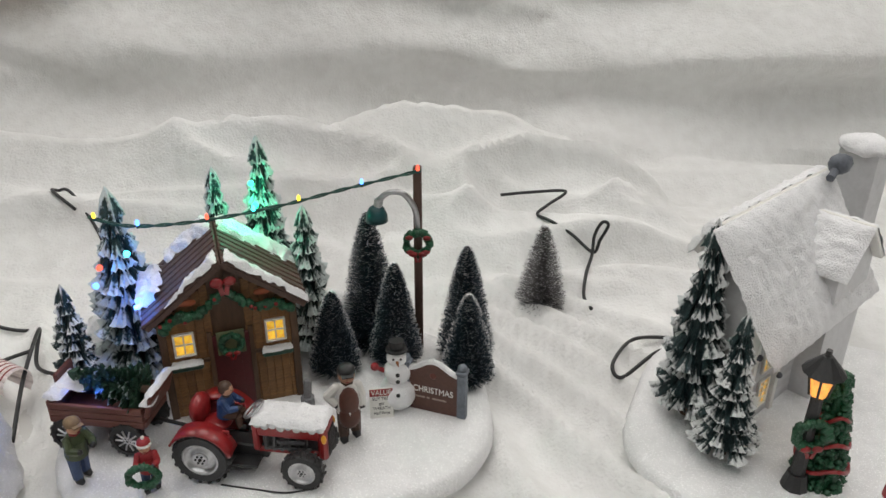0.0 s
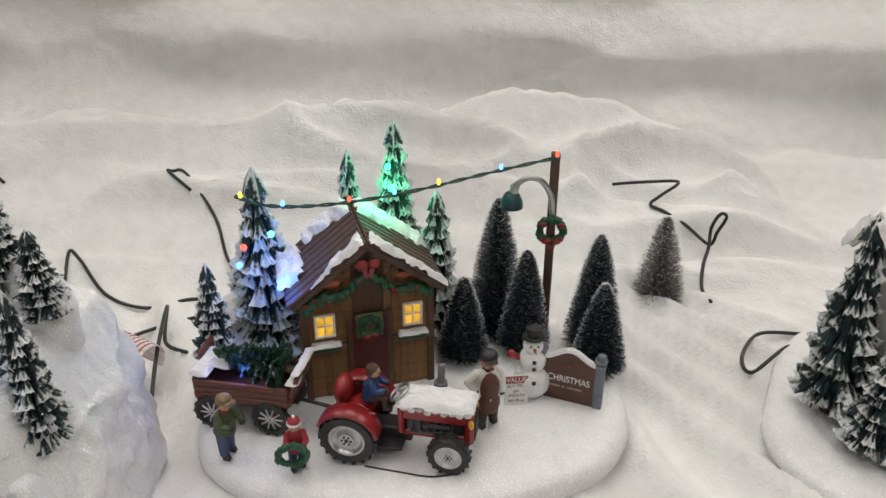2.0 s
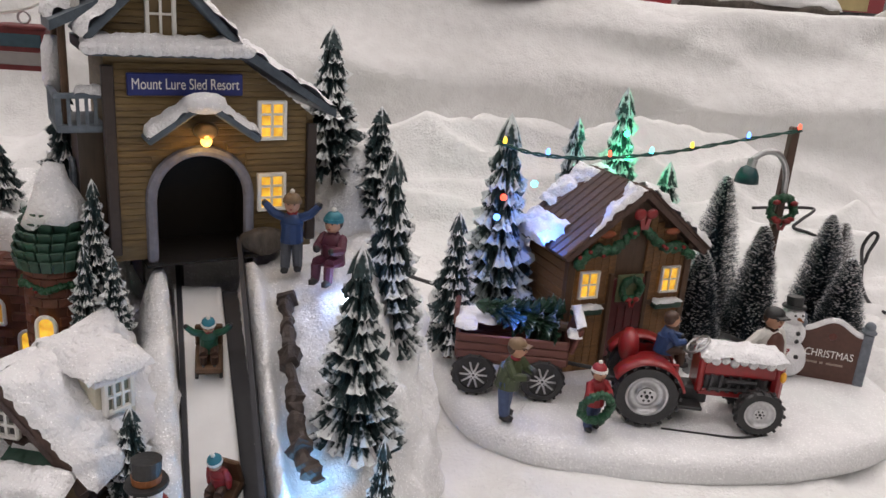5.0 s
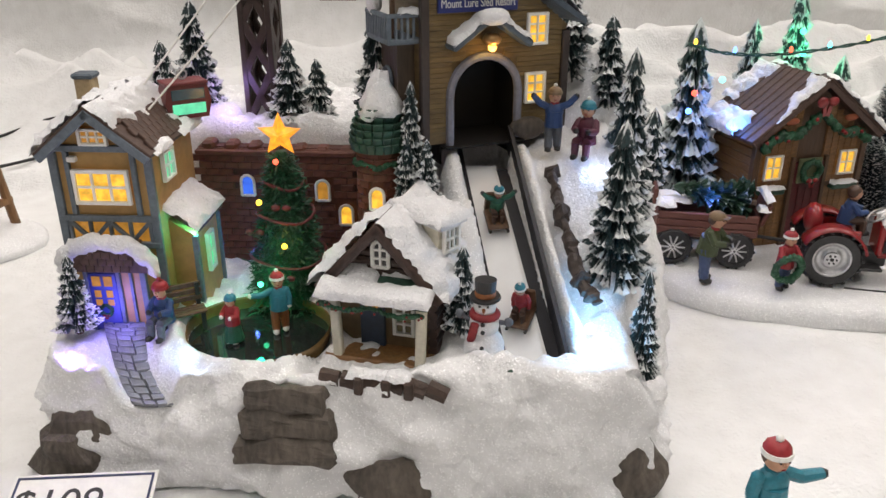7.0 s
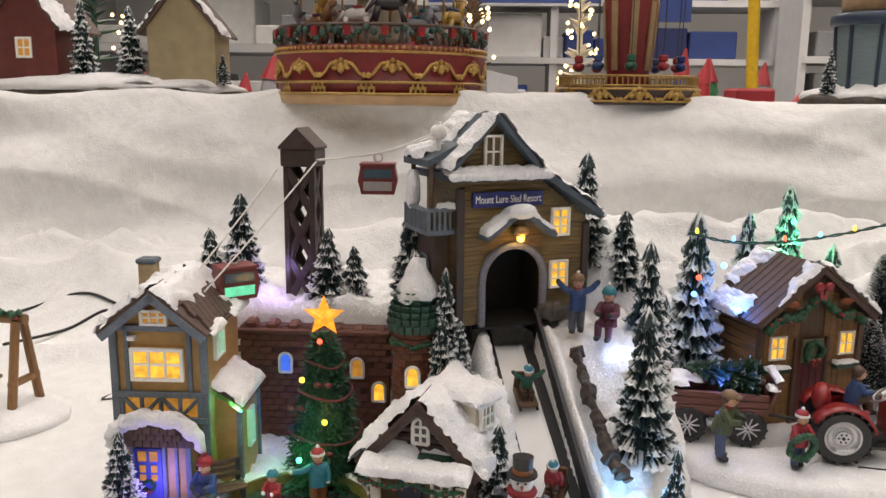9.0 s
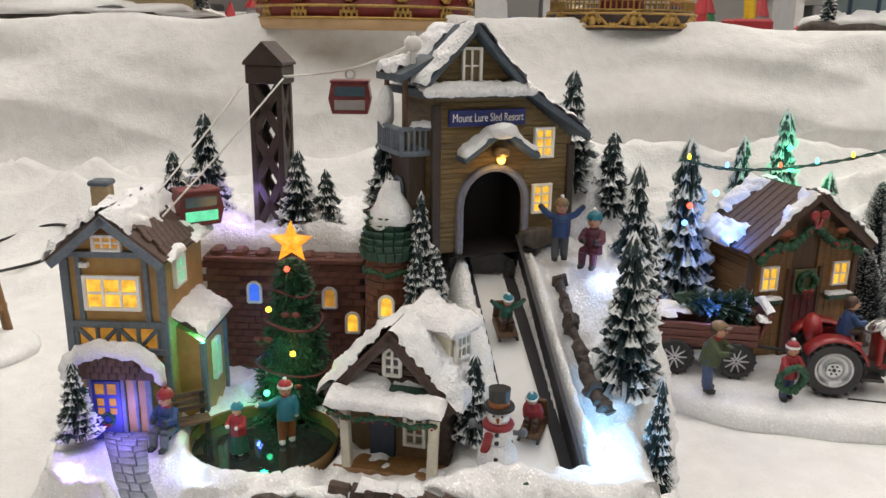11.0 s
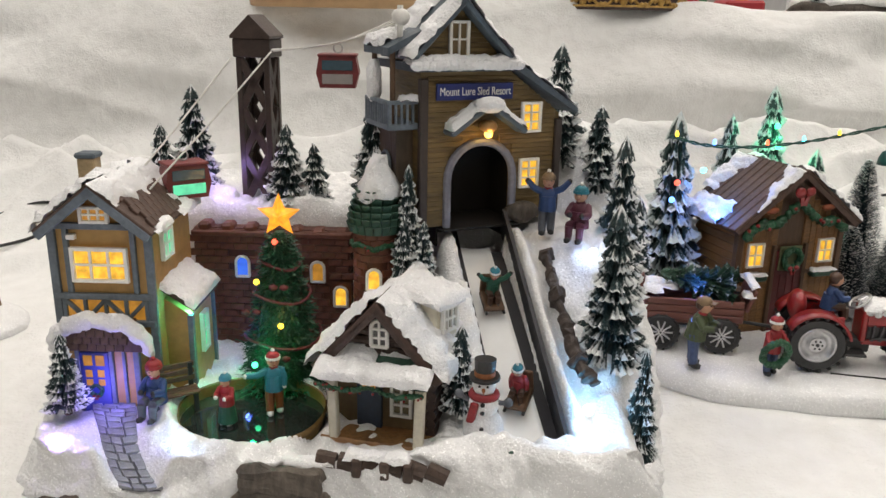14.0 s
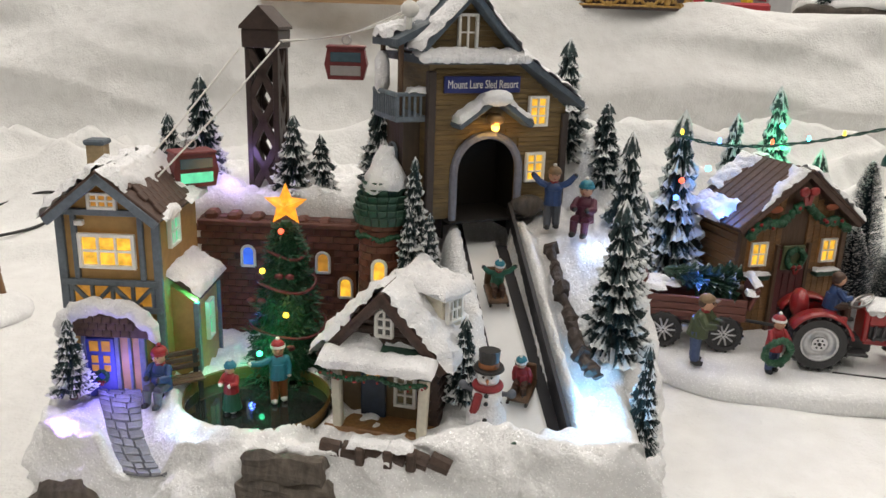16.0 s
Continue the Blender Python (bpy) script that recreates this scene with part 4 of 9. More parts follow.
        add_snow(bm, (0, D / 2 - 0.011, th + 0.0005), (s, 0, 0), (0, 1, 0), run * (0.62 if s < 0 else 1.0), 0.023, 0.0048, 9 + s, cover=lambda a, b: (b * 1.5 - 0.15 - 0.4 * a), ragged=0.45, nu=36)
        part("snow", bm, ROOF_SNOW, roof)
        if s < 0:
            bm = bmesh.new()
            add_snow(bm, (-run * 0.70, -D * 0.30, th + 0.0005), (-1, 0, 0), (0, 1, 0), run * 0.34, D * 0.85, 0.006, 21, ragged=0.6, nv=34)
            part("snow", bm, ROOF_SNOW, roof)
    # tinsel along the gable, red bow
    for s in (-1, 1):
        garland(t, [(s * 0.003, -0.007, Rg - 0.022), (s * 0.018, -0.008, Rg - 0.034), (s * 0.031, -0.007, Rg - 0.035), (s * 0.042, -0.006, Rg - 0.042)], 0.0034, seed=8 + s, berries=4)
    bm = bmesh.new()
    for s in (-1, 1):
        add_ball(bm, (s * 0.0042, -0.010, Rg - 0.012), (0.0044, 0.002, 0.0036), 0, 2, 0.2, s)
        add_box(bm, (s * 0.002, -0.0095, Rg - 0.0175), (0.003, 0.0012, 0.009), pose(0, 0, 0, 0, s * 12, 0))
        add_ball(bm, (s * 0.024, -0.0075, Rg - 0.0245), (0.006, 0.0014, 0.0026), 1, 2, 0.2, s)
    part("bow", bm, [RED_PAINT, paint("rust_scroll", (0.25, 0.06, 0.02), 0.5)], t, "dark red ribbon bow and rust scrolls")
    return t


lot_cabin()


def wheel(parent, m, R_, w, rim, lugs=18, spokes=8, dish=True):
    bm = bmesh.new()
    n = 28
    prof = [(rim, -w / 2), (R_ * 0.93, -w / 2), (R_, -w * 0.32), (R_, w * 0.32), (R_ * 0.93, w / 2), (rim, w / 2)]
    rings = [[bm.verts.new((r * math.cos(math.tau * i / n), y, r * math.sin(math.tau * i / n))) for i in range(n)] for r, y in prof]
    for a, b in zip(rings, rings[1:] + rings[:1]):
        for i in range(n):
            bm.faces.new((a[i], a[(i + 1) % n], b[(i + 1) % n], b[i]))
    bmesh.ops.recalc_face_normals(bm, faces=bm.faces)
    tyre = part("wheel", bm, BLACK, parent, "black tyre with silver rim", m=m)
    bm = bmesh.new()
    add_box(bm, (0, 0, 0), (R_ * 0.09, w * 0.5, R_ * 0.13), bevel=R_ * 0.015)
    lug = mesh_of("tread_lug", bm, BLACK)
    for i in range(lugs):
        for a, y, turn in ((math.tau * i / lugs, -w * 0.24, 14), (math.tau * i / lugs + 0.17, w * 0.24, -14)):
            piece("tread_lug", lug, tyre, pose(R_ * math.cos(a), y, R_ * math.sin(a), 0, -math.degrees(a), turn))
    bm = bmesh.new()
    for r, y0, y1 in ((rim * 1.02, -w * 0.20, -w * 0.12), (rim * 0.40, -w * 0.44, -w * 0.1)) if dish else ((rim * 0.30, -w * 0.5, -w * 0.3),):
        add_tube(bm, (0, y0, 0), (0, y1, 0), r, r, 24)
    if dish:
        # rolled lip, dished disc and lighter inner ring
        lip = [(1.0, -0.46), (0.93, -0.52), (0.85, -0.44), (0.80, -0.26), (0.58, -0.20), (0.50, -0.34), (0.42, -0.36)]
        turned = [[bm.verts.new((rim * q * math.cos(math.tau * i / 28), w * y, rim * q * math.sin(math.tau * i / 28))) for i in range(28)] for q, y in lip]
        for p, q in zip(turned, turned[1:]):
            for i in range(28):
                bm.faces.new((p[i], p[(i + 1) % 28], q[(i + 1) % 28], q[i])).smooth = True
    for i in range(spokes):
        a = math.tau * i / spokes
        add_tube(bm, (rim * 0.3 * math.cos(a), -w * 0.36, rim * 0.3 * math.sin(a)), (rim * 0.9 * math.cos(a), -w * 0.30, rim * 0.9 * math.sin(a)), rim * 0.07, rim * 0.07, 6)
    bm2 = bmesh.new()
    for i in range(6):
        a = math.tau * i / 6
        add_tube(bm2, (rim * 0.24 * math.cos(a), -w * 0.46, rim * 0.24 * math.sin(a)), (rim * 0.24 * math.cos(a), -w * 0.52, rim * 0.24 * math.sin(a)), rim * 0.06, rim * 0.05, 6)
    add_tube(bm2, (0, -w * 0.47, 0), (0, -w * 0.55, 0), rim * 0.1, rim * 0.08, 8)
    if not dish:
        add_tube(bm2, (0, -w * 0.25, 0), (0, w * 0.1, 0), rim * 1.02, rim * 1.02, 24)
    part("rim", bm, CHROME, tyre, "silver rim")
    part("hub_bolts", bm2, BLACK, tyre)
    return tyre


def tractor():
    t = thing("tractor", pose(-0.182, 0.398, DECK + 0.0012, 0, 0, -8.0), "red toy tractor with snow-covered bonnet, parked on the snowy base", "tractor")
    rr, fr = 0.0180, 0.0130
    wb = 0.063
    back = 0.036
    for y, f in ((0, 0), (back, 180)):
        wheel(t, pose(0, y, rr, 0, 0, f), rr, 0.011, rr * 0.66, spokes=0)
        wheel(t, pose(wb, y * 0.9 + 0.001, fr, 0, 0, f), fr, 0.0075, fr * 0.66, 16, spokes=0)
    # mudguards
    for y in (-0.003, back + 0.003):
        bm = bmesh.new()
        n = 14
        cy = y + (0.003 if y < 0.01 else -0.003)
        arc = [[bm.verts.new((math.cos(a) * q, cy + sy, rr + math.sin(a) * q)) for q, sy in ((rr + 0.0014, -0.0066), (rr + 0.0030, -0.0060), (rr + 0.0030, 0.0060), (rr + 0.0014, 0.0066))] for a in np.linspace(radians(14), radians(152), n)]
        for p, q in zip(arc, arc[1:]):
            for i in range(4):
                bm.faces.new((p[i], q[i], q[(i + 1) % 4], p[(i + 1) % 4])).smooth = True
        bm.faces.new(arc[0])
        bm.faces.new(list(reversed(arc[-1])))
        bmesh.ops.recalc_face_normals(bm, faces=bm.faces)
        add_box(bm, (0.004, y + (0.0075 if y < 0.01 else -0.0075), rr + 0.006), (0.026, 0.002, 0.022), bevel=0.0006)
        part("mudguard", bm, RED_PAINT, t)
    mid = back / 2
    bm = bmesh.new()
    add_box(bm, (0.052, mid, 0.0335), (0.042, 0.017, 0.012), bevel=0.002)
    add_box(bm, (0.0735, mid, 0.0265), (0.006, 0.0185, 0.026), bevel=0.002)
    add_box(bm, (0.053, mid, 0.0165), (0.044, 0.013, 0.004), bevel=0.0008)
    add_box(bm, (0.031, mid, 0.028), (0.004, 0.018, 0.022), bevel=0.001)
    part("bonnet", bm, RED_PAINT, t)
    bm = bmesh.new()
    add_box(bm, (0.052, mid, 0.0225), (0.036, 0.0105, 0.014), bevel=0.001)
    for k in range(6):
        add_tube(bm, (0.037 + k * 0.005, mid - 0.007, 0.018), (0.038 + k * 0.005, mid - 0.0068, 0.0285), 0.0013, 0.0011, 7)
        add_tube(bm, (0.037 + k * 0.005, mid + 0.007, 0.018), (0.038 + k * 0.005, mid + 0.0068, 0.0285), 0.0013, 0.0011, 7)
    add_tube(bm, (0.036, mid - 0.0078, 0.0195), (0.066, mid - 0.0078, 0.021), 0.001, 0.001, 7)
    add_tube(bm, (0.045, mid - 0.008, 0.0255), (0.062, mid - 0.008, 0.0255), 0.0016, 0.0012, 8)
    part("engine", bm, paint("engine_grey", (0.10, 0.10, 0.105), 0.4, 0.5, 700, 0.3, metal=0.5), t, "dark grey engine block")
    bm = bmesh.new()
    add_snow(bm, (0.029, mid - 0.0115, 0.0397), (1, 0, 0), (0, 1, 0), 0.048, 0.023, 0.0042, 31, nu=30, nv=16, ragged=0.25)
    for k in range(9):
        for y in (-0.0092, 0.0092):
            add_ball(bm, (0.033 + k * 0.005, mid + y, 0.0385 - 0.0012 * (k % 2)), (0.0028, 0.0012, 0.0028), 0, 2, 0.3, k)
    part("snow", bm, ROOF_SNOW, t, "glittering snow on the bonnet")
    bm = bmesh.new()
    for k in range(5):
        add_box(bm, (0.0769, mid - 0.005 + 0.0025 * k, 0.025), (0.0008, 0.001, 0.018))
    part("grille", bm, BLACK, t)
    for y in (-0.0098, 0.0098):
        bm = bmesh.new()
        add_ball(bm, (0.0752, mid + y, 0.0318), (0.0018, 0.0014, 0.0034), 0, 2)
        part("headlight", bm, paint("amber_lamp", (0.75, 0.35, 0.03), 0.3), t, "small amber headlight")
    bm = bmesh.new()
    add_box(bm, (0.012, mid, 0.014), (0.05, 0.012, 0.010), bevel=0.001)
    add_box(bm, (0.020, mid - 0.010, 0.010), (0.026, 0.012, 0.002), bevel=0.0004)
    add_box(bm, (0.020, mid + 0.010, 0.010), (0.026, 0.012, 0.002), bevel=0.0004)
    add_tube(bm, (0.062, 0.004, fr), (0.062, back - 0.004, fr), 0.002, 0.002, 8)
    add_tube(bm, (0, 0.004, rr), (0, back - 0.004, rr), 0.003, 0.003, 8)
    add_tube(bm, (-0.022, mid, 0.016), (0.0, mid, 0.016), 0.0016, 0.0016, 8)
    part("chassis", bm, BLACK, t)
    # seat with high red back
    bm = bmesh.new()
    add_ball(bm, (0.004, mid, 0.030), (0.0095, 0.0105, 0.003), 0, 2)
    add_ball(bm, (-0.009, mid + 0.004, 0.036), (0.006, 0.0105, 0.011), 0, 2)
    part("seat", bm, RED_PAINT, t)
    bm = bmesh.new()
    ring = [Vector((0.0285, mid, 0.0425)) + pose(0, 0, 0, 0, -38, 0).to_3x3() @ Vector((0.0072 * math.cos(a), 0.0072 * math.sin(a), 0)) for a in np.linspace(0, math.tau, 20, endpoint=False)]
    add_sweep(bm, ring, 0.0009, 6, closed=True)
    for a in (0, 2.1, 4.2):
        add_tube(bm, (0.0285, mid, 0.0425), Vector((0.0285, mid, 0.0425)) + pose(0, 0, 0, 0, -38, 0).to_3x3() @ Vector((0.007 * math.cos(a), 0.007 * math.sin(a), 0)), 0.0006, 0.0006, 6)
    add_tube(bm, (0.0285, mid, 0.0425), (0.034, mid, 0.033), 0.001, 0.001, 7)
    part("steering_wheel", bm, CHROME, t, "silver steering wheel")
    figurine("figurine", t.matrix_world @ pose(0.010, mid, 0.0285, 0, 0, 90), 0.044, P_BLUE, P_BROWN, HAIR, "tractor driver figurine in a blue coat, seated at the wheel", arms=("fwd", "fwd"), seated=True, hat_kind="hair", scarf=P_BROWN, lean=0.3)
    bm = bmesh.new()
    add_sweep(bm, glide([(-0.172, 0.392, DECK + 0.0005), (-0.15, 0.388, DECK + 0.0005), (-0.13, 0.385, DECK + 0.0007), (-0.112, 0.389, DECK + 0.0007)]), 0.0006, 6)
    single("cable", bm, WIRE, Matrix(), "thin black cable lying in the snow beside the tractor", "cable", smooth=True)


tractor()


def wagon():
    t = thing("farm_wagon", pose(-0.276, 0.4235, DECK + 0.0008, 0, 0, -7.0), "brown wooden farm wagon loaded with a cut fir tree", "wagon")
    R_, wb, back = 0.0125, 0.040, 0.032
    for x in (0, wb):
        for y, f in ((0, 0), (back, 180)):
            wheel(t, pose(x, y, R_, 0, 0, f), R_, 0.0045, R_ * 0.72, 14, 10, False)
    bm = bmesh.new()
    add_box(bm, (wb / 2, back / 2, 0.021), (0.062, 0.030, 0.003), bevel=0.0006)
    part("bed", bm, WAGON, t)
    rng = random.Random(3)
    for y in (0.0005, back - 0.0005):
        for k in range(3):
            bm = bmesh.new()
            add_box(bm, (wb / 2 + 0.001, y + rng.uniform(-1, 1) * 0.0004, 0.0245 + k * 0.0052), (0.064, 0.0022, 0.0048), bevel=0.0006)
            part("side_board", bm, WAGON, t)
    for x in (-0.011, wb + 0.0125):
        for k in range(3):
            bm = bmesh.new()
            add_box(bm, (x, back / 2, 0.0245 + k * 0.0052), (0.0022, 0.031, 0.0048), bevel=0.0006)
            part("end_board", bm, WAGON, t)
    bm = bmesh.new()
    add_box(bm, (wb + 0.017, back / 2, 0.038), (0.003, 0.033, 0.016), pose(0, 0, 0, 0, 18, 0), bevel=0.001)
    part("end_board", bm, WAGON, t)
    bm = bmesh.new()
    add_box(bm, (-0.013, back / 2 + 0.010, 0.041), (0.003, 0.020, 0.012), bevel=0.001)
    part("end_board", bm, WAGON, t)
    for x, y, w, h in ((-0.013, -0.001, 0.013, 0.012), (-0.013, 0.010, 0.024, 0.022), (wb + 0.012, -0.001, 0.008, 0.012)):
        bm = bmesh.new()
        add_snow(bm, (x, y, 0.0400), (1, 0, 0), (0, 1, 0), w, h, 0.0035, x * 900 + y, nu=12, nv=10)
        part("snow", bm, ROOF_SNOW, t)
    bm = bmesh.new()
    add_snow(bm, (wb + 0.016, 0.0, 0.0465), (1, 0, 0.3), (0, 1, 0), 0.006, 0.032, 0.003, 14, nu=8, nv=16)
    part("snow", bm, ROOF_SNOW, t)
    bm = bmesh.new()
    add_tube(bm, (wb + 0.014, back / 2, 0.018), (wb + 0.040, back / 2 - 0.004, 0.017), 0.0013, 0.0013, 8)
    add_box(bm, (wb / 2, back / 2, 0.016), (0.05, 0.006, 0.006), bevel=0.001)
    for x in (0, wb):
        add_tube(bm, (x, 0.002, R_), (x, back - 0.002, R_), 0.0014, 0.0014, 8)
    part("drawbar", bm, BLACK, t)
    f = fir_parts(1.0, 0.30, 7, 10, fir_material("cut_fir", (0.42, 0.50, 0.50), (0.012, 0.05, 0.025), cover=0.30))
    c = thing("fir_tree", t.matrix_world @ pose(-0.006, back / 2, 0.037, 0, 84, 8), "cut green fir tree lying in the farm wagon", "tree", "resin fir trees")
    for nm, me in zip(("crown", "trunk"), f):
        piece(nm, me, c, pose(0, 0, 0, 0, 0, 0) @ Matrix.Diagonal((0.062, 0.062, 0.056, 1)))
    c.matrix_world = t.matrix_world @ pose(wb + 0.012, back / 2, 0.0405, 0, -80, 0)


wagon()

figurine("figurine", pose(-0.260, 0.398, DECK, 0, 0, 55), 0.052, P_GREEN, P_JEANS, P_TAN, "man figurine in a green coat and jeans beside the wagon", arms=("fwd", "fwd"), hat_kind="cap", scarf=P_RED, lean=0.5)
g = figurine("figurine", pose(-0.213, 0.389, DECK, 0, 0, 18), 0.042, P_RED, P_JEANS, P_RED, "child figurine in red carrying a green wreath", arms=("fwd", "fwd"), hat_kind="knit", extra=P_WHITE, lean=0.2)
w = thing("wreath", pose(-0.2135, 0.3805, DECK + 0.0175, 10, 0, 12), "green tinsel wreath with red berries in a figurine's arms", "wreath")
wreath_ring(w, Matrix(), 0.0085, 0.0026, 6, bow=False, name="ring")
figurine("figurine", pose(-0.0965, 0.438, DECK, 0, 0, 14), 0.062, P_WHITE, P_BROWN, BLACK, "seller figurine in a white shirt and brown apron", arms=("hip", "down"), hat_kind="cap", scarf=P_BROWN)
bm = bmesh.new()
add_ball(bm, (0, -0.0052, 0.030), (0.0062, 0.003, 0.011), 0, 2)
add_ball(bm, (0, -0.0046, 0.019), (0.0068, 0.0034, 0.009), 0, 2)
single("apron", bm, paint("brown_apron", (0.10, 0.035, 0.022), 0.55), pose(-0.0965, 0.438, DECK, 0, 0, 14) @ Matrix.Diagonal((1.1, 1.1, 1.1, 1)), "reddish brown apron worn by the seller figurine", "apron", smooth=True)


def snowman(m, h, label, tall_hat=True, scarf=True, twig=True):
    t = thing("snowman", m, label, "snowman")
    u = h / 10
    bm = bmesh.new()
    add_ball(bm, (0, 0, 2.2 * u), (2.15 * u, 2.1 * u, 2.3 * u), 0, 3, 0.05, 1)
    add_ball(bm, (0, 0, 5.0 * u), (1.6 * u, 1.55 * u, 1.6 * u), 0, 3, 0.05, 2)
    add_ball(bm, (0, 0, 7.0 * u), (1.2 * u, 1.15 * u, 1.2 * u), 0, 3, 0.04, 3)
    part("body", bm, ROOF_SNOW, t)
    bm = bmesh.new()
    for z, y in ((5.5, -1.5), (4.6, -1.52), (3.0, -1.98)):
        add_ball(bm, (0, y * u, z * u), 0.28 * u, 0, 1)
    for s in (-1, 1):
        add_ball(bm, (s * 0.42 * u, -1.05 * u, 7.35 * u), 0.15 * u, 0, 1)
    part("buttons", bm, BLACK, t, "black coal buttons and eyes")
    bm = bmesh.new()
    add_tube(bm, (0, -1.05 * u, 7.0 * u), (0.1 * u, -1.9 * u, 6.95 * u), 0.22 * u, 0.04 * u, 8)
    part("nose", bm, P_ORANGE, t, "orange carrot nose")
    bm = bmesh.new()
    wide = 1.0 if tall_hat else 0.78
    add_tube(bm, (0, 0.1 * u, 7.9 * u), (0, 0.12 * u, 8.15 * u), 1.65 * u * wide, 1.55 * u * wide, 20)
    add_tube(bm, (0, 0.12 * u, 8.1 * u), (0, 0.25 * u, 9.9 * u if tall_hat else 9.1 * u), 1.05 * u * wide, 1.15 * u * wide, 18)
    hat = part("hat", bm, BLACK, t, "black felt hat")
    if tall_hat:
        bm = bmesh.new()
        add_tube(bm, (0, 0.12 * u, 8.15 * u), (0, 0.14 * u, 8.7 * u), 1.10 * u, 1.12 * u, 18)
        part("hat_band", bm, P_ORANGE, hat, "rust-gold hat band")
    if scarf:
        bm = bmesh.new()
        add_sweep(bm, [(1.25 * u * math.cos(a), 1.2 * u * math.sin(a), 6.05 * u) for a in np.linspace(0, math.tau, 18, endpoint=False)], 0.42 * u, 8, closed=True)
        add_box(bm, (-1.0 * u, -1.6 * u, 4.6 * u), (0.9 * u, 0.35 * u, 2.8 * u), pose(0, 0, 0, 12, 12, 0), bevel=0.2 * u)
        part("scarf", bm, P_RED, t, "red knitted scarf")
    bm = bmesh.new()
    for s in (-1, 1):
        add_tube(bm, (s * 1.4 * u, 0, 5.2 * u), (s * 2.4 * u, -0.4 * u, (5.4 if s > 0 else 5.9) * u), 0.3 * u, 0.24 * u, 7)
        add_ball(bm, (s * 2.55 * u, -0.45 * u, (5.5 if s > 0 else 6.1) * u), (0.5 * u, 0.4 * u, 0.55 * u), 0, 2)
    part("arm", bm, P_GREY if scarf else P_RED, t)
    return t


snowman(pose(-0.066, 0.472, DECK - 0.001, 0, 0, 5), 0.060, "white snowman with a small black hat and one red mitten", False, False)


def lot_sign():
    t = thing("lot_sign", pose(-0.0405, 0.466, DECK - 0.001, 0, 0, -19), "brown arched sign board between two grey stone posts", "sign")
    for s in (-1, 1):
        bm = bmesh.new()
        add_box(bm, (s * 0.0205, 0, 0.0185), (0.0062, 0.0062, 0.037), bevel=0.0008)
        add_box(bm, (s * 0.0205, 0, 0.0385), (0.0078, 0.0078, 0.003), bevel=0.0008)
        add_ball(bm, (s * 0.0205, 0, 0.0415), 0.0034, 0, 2)
        part("post", bm, paint("blue_grey_stone", (0.15, 0.17, 0.20), 0.6, 0.3, 500, 0.4), t, "blue-grey stone post")
    n = 14
    top = [(-0.018 + 0.036 * i / n, 0.034 + 0.008 * (0.5 + 0.5 * math.cos(math.pi * (2 * i / n - 1)))) for i in range(n + 1)]
    bm = bmesh.new()
    add_prism(bm, [(-0.018, 0.001), (0.018, 0.001)] + list(reversed(top)), -0.002, 0.002)
    part("board", bm, paint("sign_brown", (0.085, 0.035, 0.024), 0.5, 0.25, 400, 0.2), t)
    bm = bmesh.new()
    for i in range(n):
        (x0, z0), (x1, z1) = top[i], top[i + 1]
        add_tube(bm, (x0, -0.0002, z0), (x1, -0.0002, z1), 0.0022, 0.0022, 8)
    part("snow", bm, ROOF_SNOW, t, "line of snow on the arched top")
    writing("CHRISTMAS", 0.0072, WHITE, t, pose(0, -0.0022, 0.019, 90, 0, 0), stretch=0.78)
    bm = bmesh.new()
    for i, w in enumerate((0.008, 0.002, 0.010)):
        add_box(bm, (-0.010 + (0, 0.0065, 0.0145)[i], -0.0021, 0.0125), (w, 0.0004, 0.0013))
    part("small_print", bm, paint("faded_print", (0.35, 0.27, 0.22), 0.6), t)
    bm = bmesh.new()
    add_ball(bm, (0, -0.002, 0.0315), (0.0026, 0.0008, 0.0026), 0, 2)
    part("emblem", bm, paint("emblem_red", (0.11, 0.03, 0.02), 0.5), t)


lot_sign()


def value_sign():
    t = thing("value_sign", pose(-0.0765, 0.459, DECK - 0.001, -9, 0, 8), "white placard with a red top band leaning on the snowman", "sign")
    bm = bmesh.new()
    add_box(bm, (0, 0, 0.0115), (0.0165, 0.0016, 0.023), bevel=0.0004)
    part("board", bm, WHITE, t)
    bm = bmesh.new()
    add_box(bm, (0, -0.001, 0.0200), (0.0160, 0.0006, 0.0052))
    part("band", bm, RED_PAINT, t, "red band")
    writing("VALUE", 0.0052, WHITE, t, pose(0, -0.0014, 0.0200, 90, 0, 0), stretch=0.9)
    for k, s in enumerate(("BUY TREE", "get", "WREATH", "Half Price")):
        writing(s, 0.0034, BLACK, t, pose(0, -0.0009, 0.0152 - 0.0037 * k, 90, 0, 0), stretch=0.85)


value_sign()


